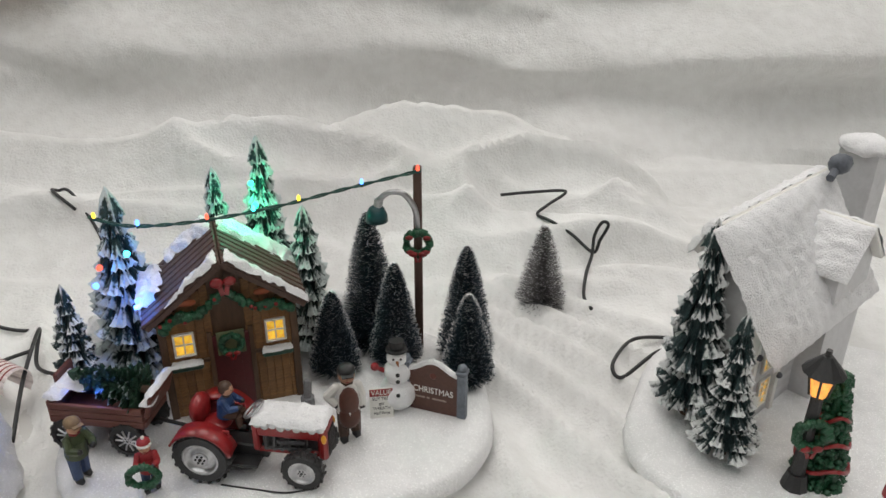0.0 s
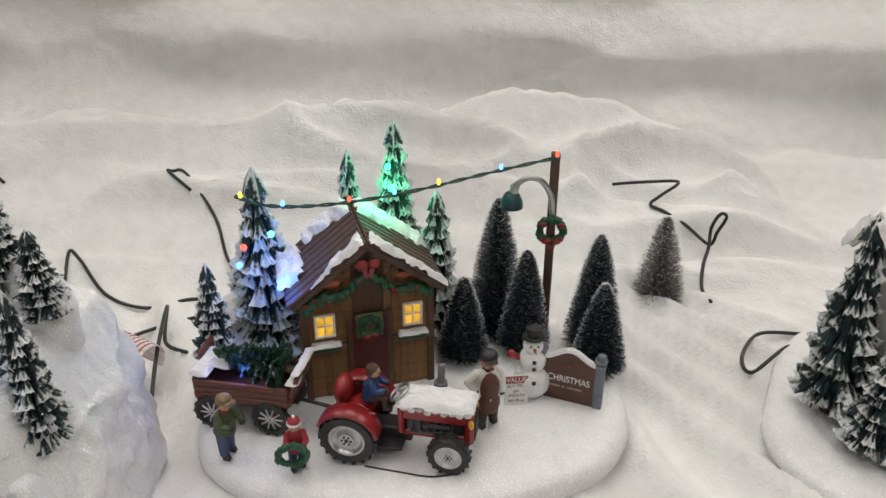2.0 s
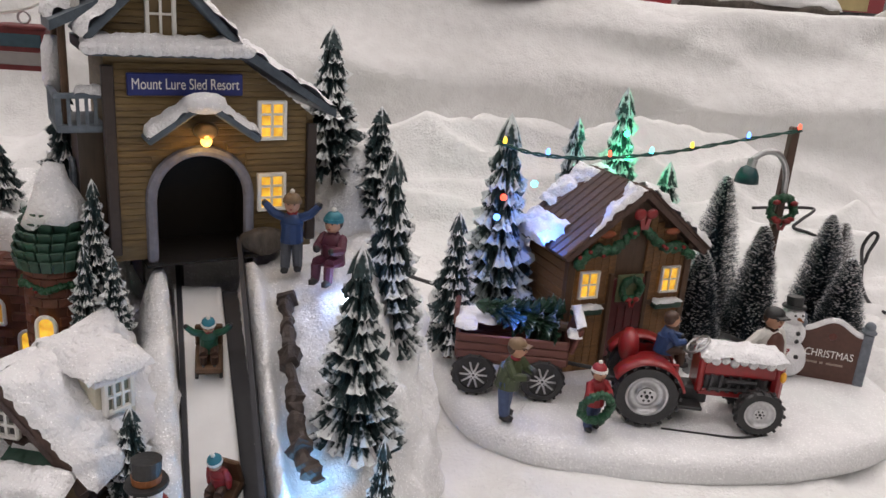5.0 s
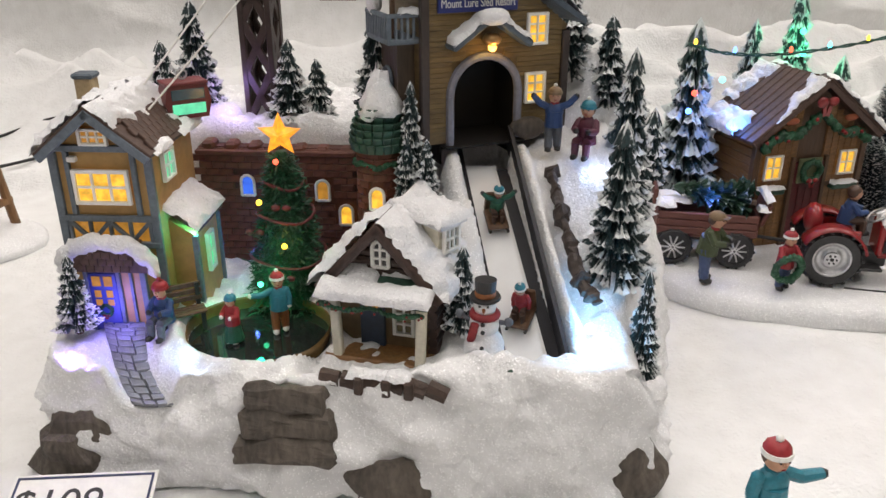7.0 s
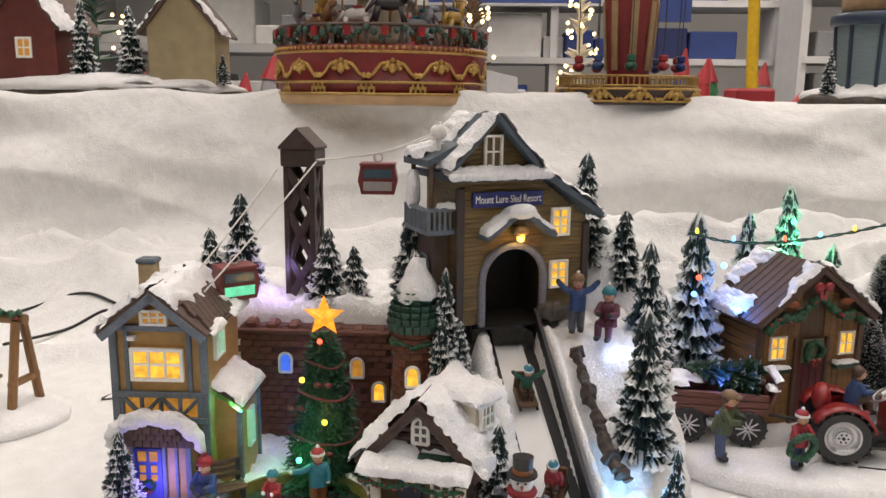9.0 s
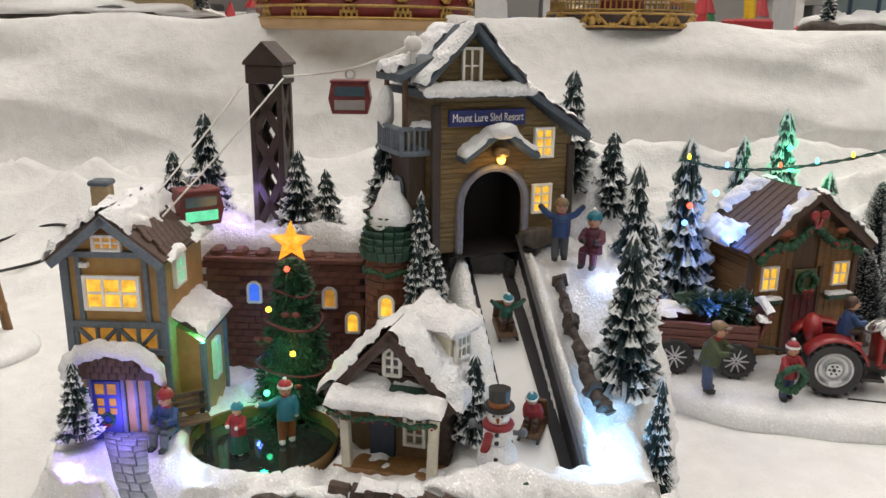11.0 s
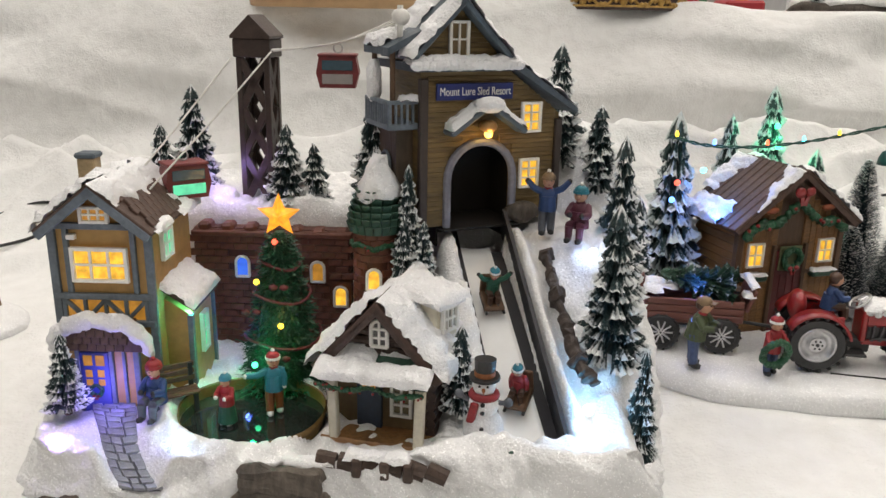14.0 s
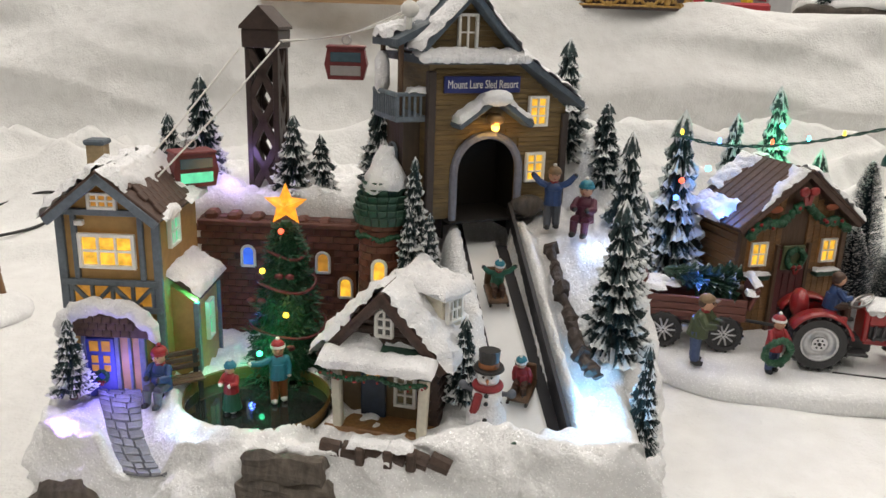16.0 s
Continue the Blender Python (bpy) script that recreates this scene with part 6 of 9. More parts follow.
def resort_house():
    Z = 0.1385
    yaw = 27.0
    t = thing("resort_house", pose(-0.4345, 0.302, Z, 0, 0, yaw), "tall ochre clapboard sled resort house with snowy roofs and arched gate", "house")
    W, D = 0.080, 0.042
    # local: x along the front from its corner, y inwards, z up
    arch_x, arch_r, arch_z = 0.0335, 0.0190, 0.0180
    bm = bmesh.new()
    n = 14
    arc = [(arch_x + arch_r * math.cos(math.pi * i / n), arch_z + arch_r * math.sin(math.pi * i / n)) for i in range(n + 1)]
    # front wall with the arched opening, side and back walls
    outline = [(0, -0.006), (arch_x - arch_r, -0.006)] + [(x, z) for x, z in reversed(arc)] + [(arch_x + arch_r, -0.006), (W, -0.006), (W, 0.050), (0.050, 0.072), (0.0, 0.072)]
    add_prism(bm, outline, 0, 0.004)
    add_prism(bm, [(0, -0.006), (0.004, -0.006), (0.004, 0.072), (0, 0.072)], 0.004, D)
    add_prism(bm, [(W - 0.004, -0.006), (W, -0.006), (W, 0.050), (W - 0.004, 0.0515)], 0.004, D)
    add_prism(bm, [(0.004, -0.006), (W - 0.004, -0.006), (W - 0.004, 0.0515), (0.050, 0.072), (0.004, 0.072)], D - 0.004, D)
    part("wall", bm, PLANK_OCHRE, t)
    clapboards(t, 0.003, W - 0.003, 0.0, 0.0705, -0.0002, holes=((arch_x - arch_r - 0.002, arch_x + arch_r + 0.002, 0, 0.0205), (arch_x - arch_r + 0.001, arch_x + arch_r - 0.001, 0.02, 0.033), (arch_x - 0.0105, arch_x + 0.0105, 0.033, 0.0385)), top=lambda z: (0, W if z < 0.051 else W - (z - 0.051) * 1.40))
    # stone-grey arch
    bm = bmesh.new()
    pts = [(arch_x + arch_r, -0.006)] + arc + [(arch_x - arch_r, -0.006)]
    for (xa, za), (xb, zb) in zip(pts, pts[1:]):
        add_tube(bm, (xa, -0.0012, za), (xb, -0.0012, zb), 0.0022, 0.0022, 8)
        add_ball(bm, (xb, -0.0012, zb), 0.0022, 0, 1)
    part("arch", bm, paint("arch_grey", (0.20, 0.20, 0.24), 0.5, 0.25, 400, 0.3), t, "blue-grey arch round the gate")
    # tunnel lining: near-black sheets, the recess's shade put into their colour
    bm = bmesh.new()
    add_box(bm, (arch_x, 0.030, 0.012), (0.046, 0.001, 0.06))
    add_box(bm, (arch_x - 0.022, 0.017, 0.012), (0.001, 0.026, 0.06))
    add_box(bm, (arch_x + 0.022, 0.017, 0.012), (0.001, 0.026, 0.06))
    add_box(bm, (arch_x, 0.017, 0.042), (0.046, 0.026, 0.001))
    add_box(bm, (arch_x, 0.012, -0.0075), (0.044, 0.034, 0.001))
    part("tunnel", bm, paint("tunnel_shade", (0.008, 0.007, 0.007), 0.7, 0.2), t, "tunnel lining behind the gate, its shade put into near-black colour")
    for x in (0.001, W - 0.001):
        bm = bmesh.new()
        h = 0.072 if x < 0.01 else 0.050
        add_box(bm, (x, -0.0006, h / 2 - 0.003), (0.0042, 0.0042, h), bevel=0.0005)
        part("corner_post", bm, paint("corner_brown", (0.04, 0.028, 0.024), 0.5, 0.3, 400, 0.3), t)
    # little porch roof over the gate
    for s in (-1, 1):
        m = pose(arch_x, -0.004, 0.0565) @ pose(0, 0, 0, 0, s * 34, 0)
        bm = bmesh.new()
        add_box(bm, (s * 0.0125, 0, 0), (0.026, 0.014, 0.0030), bevel=0.0006)
        r = part("porch_roof", bm, SLATE, t, "small blue slate porch roof", m=m)
        bm = bmesh.new()
        add_snow(bm, (0, -0.0072, 0.0015), (s, 0, 0), (0, 1, 0), 0.0245, 0.0145, 0.0028, 40 + s, cover=lambda a, b: 1.1 - 0.4 * a if s < 0 else (0.75 - 0.35 * b - 0.15 * a), nu=20, nv=12)
        part("snow", bm, ROOF_SNOW, r)
    bm = bmesh.new()
    add_ball(bm, (arch_x, -0.0095, 0.0565), (0.0085, 0.006, 0.0045), 0, 2, 0.2, 1)
    part("snow", bm, ROOF_SNOW, t)
    # lantern
    bm = bmesh.new()
    add_ball(bm, (arch_x + 0.001, -0.006, 0.0455), (0.0048, 0.0048, 0.0034), 0, 2)
    lant = part("lantern", bm, paint("brass", (0.45, 0.26, 0.10), 0.35, 0.3, 400, 0.1, metal=0.6), t, "brass lantern with a glowing lamp")
    bm = bmesh.new()
    add_ball(bm, (arch_x + 0.001, -0.0066, 0.0415), (0.0022, 0.0022, 0.0022), 0, 2)
    part("bulb", bm, glow("lantern_glow", (1.0, 0.55, 0.10), 4.0), lant)
    # windows
    lit_window(t, pose(0.0620, -0.0012, 0.0485), 0.0105, 0.0145, 2, 3)
    lit_window(t, pose(0.0620, -0.0012, 0.0190), 0.0105, 0.0145, 2, 3)
    # sign
    bm = bmesh.new()
    add_box(bm, (0.0285, -0.0022, 0.0625), (0.0425, 0.0018, 0.0082), bevel=0.0003)
    sg = part("name_board", bm, NAVY, t, "dark blue name board with white letters")
    writing("Mount Lure Sled Resort", 0.0058, WHITE, sg, pose(0.0285, -0.0033, 0.0625, 90, 0, 0), stretch=0.70)
    # front roof with thick snow
    bm = bmesh.new()
    add_prism(bm, [(-0.006, 0.0725), (0.051, 0.0725), (0.088, 0.0500), (0.088, 0.0530), (0.0515, 0.0765), (-0.006, 0.0765)], -0.006, D + 0.004)
    part("roof", bm, SLATE, t, "blue slate roof")
    bm = bmesh.new()
    add_snow(bm, (-0.007, -0.0075, 0.0762), (1, 0, 0), (0, 1, 0), 0.060, 0.016, 0.0042, 51, nu=40, nv=10, ragged=0.15)
    for k in range(16):
        add_ball(bm, (-0.005 + 0.0037 * k, -0.0068, 0.0755), (0.0036, 0.0022, 0.0026), 0, 2, 0.3, k)
    add_snow(bm, (0.050, -0.0075, 0.0775), (1, 0, -0.62), (0, 1, 0), 0.044, D * 0.9, 0.0035, 52, cover=lambda a, b: 0.25 + 0.9 * b - 0.25 * a, nu=26, nv=24, ragged=0.25)
    part("snow", bm, ROOF_SNOW, t, "thick glittering snow on the roof edge")
    # upper gable storey
    gx0, gx1, gz0, gz1, gp = -0.002, 0.043, 0.074, 0.084, 0.107
    gm = (gx0 + gx1) / 2
    bm = bmesh.new()
    add_prism(bm, [(gx0, gz0), (gx1, gz0), (gx1, gz1), (gm, gp - 0.003), (gx0, gz1)], 0.003, D - 0.004)
    part("upper_wall", bm, PLANK_OCHRE, t)
    clapboards(t, gx0, gx1, gz0 + 0.002, gp - 0.004, 0.0028, holes=((gm - 0.0052, gm + 0.0052, 0.0785, 0.0965),), top=lambda z: (gx0 if z < gz1 else gx0 + (z - gz1) * 1.12, gx1 if z < gz1 else gx1 - (z - gz1) * 1.12))
    lit_window(t, pose(gm, 0.0012, 0.0875), 0.0095, 0.0165, 2, 2, mat=paint("unlit_pane", (0.16, 0.11, 0.05), 0.3, 0.2))
    sl = math.degrees(math.atan2(gp - gz1, gm - gx0))
    run = (gm - gx0) / math.cos(math.radians(sl)) + 0.007
    for s in (-1, 1):
        m = pose(gm, D / 2 - 0.004, gp) @ pose(0, 0, 0, 0, s * sl, 0)
        bm = bmesh.new()
        add_box(bm, (s * run / 2, 0, -0.001), (run, D + 0.004, 0.0030), bevel=0.0005)
        r = part("gable_roof", bm, SLATE, t, "blue slate gable roof", m=m)
        bm = bmesh.new()
        add_snow(bm, (0, -D / 2 - 0.004, 0.0006), (s, 0, 0), (0, 1, 0), run * 1.02, 0.018 if s < 0 else D, 0.0034, 60 + s, cover=(lambda a, b: 1.1 - b * 0.9) if s < 0 else (lambda a, b: 0.25 + b * 0.9 - a * 0.1), nu=24, nv=16, ragged=0.3)
        part("snow", bm, ROOF_SNOW, r)
        if s < 0:
            bm = bmesh.new()
            add_snow(bm, (0.0, -D / 2 + 0.024, 0.0006), (-1, 0, 0), (0, 1, 0), run * 0.7, D * 0.5, 0.004, 63, ragged=0.3)
            part("snow", bm, ROOF_SNOW, r)
    # side lean-to with balcony on the left flank
    bm = bmesh.new()
    add_prism(bm, [(-0.009, 0.0), (0.0, 0.0), (0.0, 0.044), (-0.009, 0.044)], 0.010, 0.034)
    part("side_wing", bm, paint("wing_brown", (0.085, 0.060, 0.040), 0.5, 0.35, 400, 0.4, stretch=(1, 1, 0.25)), t)
    bm = bmesh.new()
    add_box(bm, (-0.008, 0.018, 0.0455), (0.017, 0.032, 0.003), bevel=0.0006)
    part("balcony_floor", bm, BEAM, t)
    for k in range(13):
        bm = bmesh.new()
        add_box(bm, (-0.0160, 0.003 + 0.0026 * k, 0.0515), (0.0010, 0.0012, 0.0105))
        part("baluster", bm, BEAM, t)
    for k in range(5):
        bm = bmesh.new()
        add_box(bm, (-0.0150 + 0.0030 * k, 0.0028, 0.0515), (0.0012, 0.0010, 0.0105))
        part("baluster", bm, BEAM, t)
    bm = bmesh.new()
    add_box(bm, (-0.0160, 0.018, 0.0575), (0.0022, 0.032, 0.0020), bevel=0.0004)
    add_box(bm, (-0.0082, 0.0028, 0.0575), (0.0165, 0.0022, 0.0020), bevel=0.0004)
    part("balcony_rail", bm, BEAM, t, "blue-grey balcony rail")
    bm = bmesh.new()
    add_snow(bm, (-0.010, 0.0, 0.0584), (1, 0, 0), (0, 1, 0), 0.012, 0.007, 0.0028, 71, nu=12, nv=8)
    part("snow", bm, ROOF_SNOW, t)
    for y in (0.006, 0.031):
        bm = bmesh.new()
        add_tube(bm, (-0.0125, y, 0.047), (-0.0125, y, 0.083), 0.0014, 0.0014, 8)
        part("column", bm, WOOD_DARK, t)
    bm = bmesh.new()
    add_prism(bm, [(-0.0165, 0.080), (0.002, 0.089), (0.002, 0.0925), (-0.0165, 0.0835)], 0.001, 0.036)
    part("side_roof", bm, SLATE, t, "blue slate side roof")
    bm = bmesh.new()
    add_snow(bm, (-0.0170, 0.012, 0.0838), (1, 0, 0.48), (0, 1, 0), 0.016, 0.024, 0.004, 73, nu=18, nv=18, ragged=0.3)
    add_ball(bm, (-0.0145, 0.026, 0.066), (0.004, 0.005, 0.012), 0, 2, 0.4, 3)
    part("snow", bm, ROOF_SNOW, t)
    lit_window(t, pose(-0.0098, 0.021, 0.018, 0, 0, -90), 0.012, 0.026, 1, 1, mat=paint("arch_pane", (0.03, 0.028, 0.03), 0.3), arched=True, frame_mat=BEAM)
    # little cable hoist on the roof
    bm = bmesh.new()
    add_ball(bm, (-0.007, 0.010, 0.0975), (0.0045, 0.004, 0.004), 0, 2, 0.3, 5)
    add_tube(bm, (-0.007, 0.010, 0.088), (-0.007, 0.010, 0.103), 0.0016, 0.0016, 8)
    part("hoist", bm, CORD, t, "white cord wound on a roof post")
    led((t.matrix_world @ Vector((arch_x + 0.001, -0.010, 0.040))), 0.006, WARM)
    return t


resort_house()


def cable_tower():
    t = thing("cable_tower", pose(-0.5285, 0.357, 0.130, 0, 0, -8), "dark brown lattice cable-car tower with a pitched cap", "tower")
    W, H = 0.0158, 0.083
    for sx in (-1, 1):
        for sy in (-1, 1):
            bm = bmesh.new()
            add_box(bm, (sx * W / 2, sy * W / 2 * 0.8, H / 2), (0.0034, 0.0034, H), bevel=0.0004)
            part("post", bm, TOWER, t)
    for y in (-W / 2 * 0.8 - 0.0004, W / 2 * 0.8 + 0.0004):
        for k in range(3):
            z0 = 0.003 + k * 0.0265
            for a, b in (((-1, 0), (1, 1)), ((1, 0), (-1, 1))):
                bm = bmesh.new()
                p0, p1 = Vector((a[0] * W / 2 * 0.9, y, z0 + a[1] * 0.026)), Vector((b[0] * W / 2 * 0.9, y, z0 + b[1] * 0.026))
                d = p1 - p0
                ang = math.degrees(math.atan2(d.z, d.x))
                add_box(bm, (p0 + p1) / 2, (d.length, 0.0022, 0.0044), pose(0, 0, 0, 0, -ang, 0), bevel=0.0004)
                part("brace", bm, TOWER, t)
    for x in (-W / 2, W / 2):
        for k in range(3):
            z0 = 0.003 + k * 0.0265
            for sg in (-1, 1):
                bm = bmesh.new()
                add_box(bm, (x, 0, z0 + 0.013), (0.0022, 0.0275, 0.0042), pose(0, 0, 0, sg * 65, 0, 0), bevel=0.0004)
                part("brace", bm, TOWER, t)
    bm = bmesh.new()
    add_box(bm, (0, 0, H + 0.005), (W + 0.0055, W * 0.8 + 0.006, 0.010), bevel=0.0006)
    part("cap", bm, TOWER, t)
    bm = bmesh.new()
    w, d = (W + 0.007) / 2, (W * 0.8 + 0.008) / 2
    add_prism(bm, [(-w, H + 0.010), (w, H + 0.010), (w, H + 0.0115), (0, H + 0.0225), (-w, H + 0.0115)], -d, d)
    part("cap_roof", bm, TOWER, t)


cable_tower()


def gondola(m, label, lit=False):
    t = thing("gondola", m, label, "gondola", "gondolas")
    bm = bmesh.new()
    add_prism(bm, [(-0.0095, 0.0), (0.0095, 0.0), (0.0115, 0.008), (0.0098, 0.0165), (-0.0098, 0.0165), (-0.0115, 0.008)], -0.0065, 0.0065)
    part("body", bm, paint("gondola_red", (0.16, 0.022, 0.024), 0.45, 0.3, 400, 0.15), t)
    for y, f in ((-0.0068, 1), (0.0068, -1)):
        for z, mat in ((0.0120, paint("gondola_glass", (0.045, 0.085, 0.11), 0.2, 0.2)), (0.0048, PANE_GREEN if lit else paint("gondola_grey", (0.30, 0.28, 0.27), 0.3, 0.1))):
            bm = bmesh.new()
            add_box(bm, (0, y, z), (0.0165, 0.0006, 0.0052), bevel=0.0002)
            part("pane", bm, mat, t)
    bm = bmesh.new()
    add_box(bm, (0, 0, 0.0172), (0.021, 0.0145, 0.0016), bevel=0.0004)
    part("roof", bm, paint("gondola_red", (0.16, 0.022, 0.024)), t)
    bm = bmesh.new()
    add_sweep(bm, [(0.0024 * math.cos(a), 0, 0.0208 + 0.0024 * math.sin(a)) for a in np.linspace(0, math.tau, 14, endpoint=False)], 0.0005, 6, closed=True)
    part("ring", bm, CHROME, t, "small metal ring")
    return t


gondola(pose(-0.483, 0.352, 0.198, 0, 0, 4), "red cable-car gondola with blue windows, hanging from a cord")
gondola(pose(-0.5535, 0.300, 0.1465, 0, 0, 38), "red cable-car gondola with a green-lit window", True)


def ropes():
    t = thing("cable_rope", Matrix(), "thin white cable-car cords strung from the tower", "cord")
    hoist = Vector((-0.4345, 0.302, 0.1385)) + Matrix.Rotation(radians(27), 3, "Z") @ Vector((-0.007, 0.010, 0.0975))
    for a, b, c in (((-0.518, 0.345, 0.2175), (-0.483, 0.350, 0.2215), hoist), ((-0.518, 0.350, 0.2165), (-0.480, 0.345, 0.2225), hoist + Vector((0, 0, -0.002)))):
        bm = bmesh.new()
        add_sweep(bm, glide([a, b, c], 8), 0.0005, 6)
        part("cord", bm, CORD, t)
    for a, b in (((-0.541, 0.346, 0.212), (-0.578, 0.275, 0.150)), ((-0.518, 0.345, 0.2165), (-0.566, 0.272, 0.150))):
        bm = bmesh.new()
        add_sweep(bm, glide([a, (Vector(a) + Vector(b)) / 2 + Vector((0, 0, -0.001)), b], 8), 0.0005, 6)
        part("cord", bm, CORD, t)


ropes()


def timber_house():
    Z = 0.0575
    t = thing("timber_house", pose(-0.5760, 0.250, Z, 0, 0, 1), "ochre half-timbered house with snowy roof and lit windows", "house")
    W, D, E, Rg = 0.046, 0.052, 0.0869, 0.1055
    bm = bmesh.new()
    add_prism(bm, [(-W / 2, -0.004), (W / 2, -0.004), (W / 2, E), (0, Rg - 0.003), (-W / 2, E)], 0, D)
    part("wall", bm, OCHRE, t)

    def beam(x0, z0, x1, z1, w=0.0028, y=-0.0008):
        bm = bmesh.new()
        d = Vector((x1 - x0, 0, z1 - z0))
        add_box(bm, ((x0 + x1) / 2, y, (z0 + z1) / 2), (d.length, 0.0022, w), pose(0, 0, 0, 0, -math.degrees(math.atan2(d.z, d.x)), 0), bevel=0.0003)
        part("beam", bm, BEAM, t)

    hw = W / 2
    for x in (-hw + 0.001, hw - 0.001):
        beam(x, -0.003, x, E, 0.0038)
    beam(-hw, E - 0.001, hw, E - 0.001, 0.003)
    beam(-hw, 0.0525, hw, 0.0525, 0.003, -0.0012)
    beam(-hw, 0.0395, hw, 0.0395, 0.003, -0.0012)
    for k in range(5):
        x = -hw + 0.004 + (W - 0.008) * k / 4
        beam(x, 0.040, x, 0.052, 0.0018)
    for k in range(4):
        xa, xb = -hw + 0.004 + (W - 0.008) * k / 4, -hw + 0.004 + (W - 0.008) * (k + 1) / 4
        beam(xa, 0.041 if k % 2 else 0.051, xb, 0.051 if k % 2 else 0.041, 0.0020)
    for x in (-0.0155, 0.0150):
        beam(x, 0.054, x, E, 0.0024)
    bm = bmesh.new()
    add_box(bm, (0, -0.0001, 0.046), (W - 0.008, 0.0006, 0.010))
    part("glowing_panel", bm, PANE_DIM, t, "warm lit panels between the timbers")
    lit_window(t, pose(-0.0005, -0.0016, 0.0680), 0.0245, 0.0150, 3, 2, bar=0.0013)
    lit_window(t, pose(-0.0010, -0.0016, 0.0915), 0.0120, 0.0065, 3, 2, mat=PANE_DIM)
    bm = bmesh.new()
    add_box(bm, (-0.0125, -0.0015, 0.081), (0.004, 0.003, 0.0025), bevel=0.0004)
    part("lamp_plate", bm, WHITE, t)
    # front bay with door
    bm = bmesh.new()
    add_prism(bm, [(-0.017, -0.004), (0.017, -0.004), (0.017, 0.032), (-0.017, 0.032)], -0.009, 0.0)
    part("bay", bm, OCHRE, t)
    bm = bmesh.new()
    add_box(bm, (-0.004, -0.0098, 0.0130), (0.0135, 0.0016, 0.031), bevel=0.0004)
    door = part("door", bm, DOOR_BLUE, t, "blue front door with a small wreath")
    for x in (-0.0068, -0.0012):
        for z, h in ((0.0245, 0.005), (0.0180, 0.0035), (0.0135, 0.003)):
            bm = bmesh.new()
            add_box(bm, (x, -0.0108, z), (0.0040 if h > 0.004 else 0.003, 0.0005, h))
            part("pane", bm, PANE_DIM, door)
    wreath_ring(door, pose(-0.004, -0.0112, 0.0095), 0.0026, 0.0010, 5)
    for x in (-0.0118, 0.0038):
        bm = bmesh.new()
        add_box(bm, (x, -0.0096, 0.0135), (0.0020, 0.0022, 0.033), bevel=0.0003)
        part("door_post", bm, BEAM, t)
    bm = bmesh.new()
    add_box(bm, (0.0155, -0.0092, 0.0140), (0.0030, 0.0022, 0.035), bevel=0.0003)
    add_box(bm, (0.0095, -0.0092, 0.0140), (0.0016, 0.0016, 0.035), bevel=0.0003)
    part("bay_post", bm, BEAM, t)
    bm = bmesh.new()
    add_prism(bm, [(-0.021, 0.030), (0.021, 0.030), (0.013, 0.042), (-0.013, 0.042)], -0.0125, 0.0)
    awn = part("awning", bm, SHINGLE, t, "brown shingle porch roof")
    bm = bmesh.new()
    add_box(bm, (0, 0, 0), (0.0038, 0.0012, 0.0034), bevel=0.0003)
    tile = mesh_of("shingle", bm, SHINGLE)
    for r in range(3):
        for k in range(6):
            piece("shingle", tile, awn, pose(-0.011 + 0.0041 * k + 0.002 * (r % 2), -0.0131, 0.0322 + 0.0033 * r, -8, 0, 0))
    bm = bmesh.new()
    heap = glide([(-0.0225, -0.0105, 0.0285), (-0.0205, -0.0112, 0.0345), (-0.0165, -0.0115, 0.0400), (-0.010, -0.0105, 0.0430), (0, -0.0100, 0.0438), (0.010, -0.0105, 0.0430), (0.0165, -0.0115, 0.0400), (0.0205, -0.0112, 0.0345), (0.0225, -0.0105, 0.0285)], 6)
    add_sweep(bm, heap, [0.0018 + 0.0024 * math.sin(math.pi * i / (len(heap) - 1)) ** 0.4 + 0.0016 * noise.noise(Vector((i * 0.45, 3, 0))) for i in range(len(heap))], 14)
    for v in bm.verts:
        v.co += Vector([0.0016 * noise.noise(v.co * 240 + Vector((i * 9, 0, 0))) for i in range(3)])
    part("snow", bm, ROOF_SNOW, awn, "snow heaped round the porch roof")
    # side: upper window, lean-to with snow
    lit_window(t, pose(hw + 0.0008, 0.016, 0.074, 0, 0, 90), 0.012, 0.013, 2, 2, mat=PANE_GREEN)
    bm = bmesh.new()
    add_prism(bm, [(hw, -0.004), (hw + 0.012, -0.004), (hw + 0.012, 0.040), (hw, 0.048)], 0.010, 0.044)
    wing = part("lean_to", bm, OCHRE, t)
    lit_window(t, pose(hw + 0.0128, 0.026, 0.026, 0, 0, 90), 0.0075, 0.019, 1, 2, mat=PANE_GREEN)
    for y in (0.0105, 0.0435):
        bm = bmesh.new()
        add_box(bm, (hw + 0.0120, y, 0.018), (0.0028, 0.0028, 0.044), bevel=0.0003)
        part("beam", bm, BEAM, t)
    bm = bmesh.new()
    add_prism(bm, [(hw - 0.002, 0.0535), (hw + 0.0150, 0.0425), (hw + 0.0150, 0.0450), (hw - 0.002, 0.0565)], 0.008, 0.046)
    lr = part("lean_to_roof", bm, SHINGLE, t)
    bm = bmesh.new()
    add_snow(bm, (hw - 0.003, 0.005, 0.0570), (1, 0, -0.66), (0, 1, 0), 0.0225, 0.042, 0.0036, 81, nu=22, nv=34, ragged=0.30)
    part("snow", bm, ROOF_SNOW, lr)
    # roof
    ov, th = 0.0035, 0.003
    slope = math.atan2(Rg - E, hw)
    run = (hw + ov) / math.cos(slope)
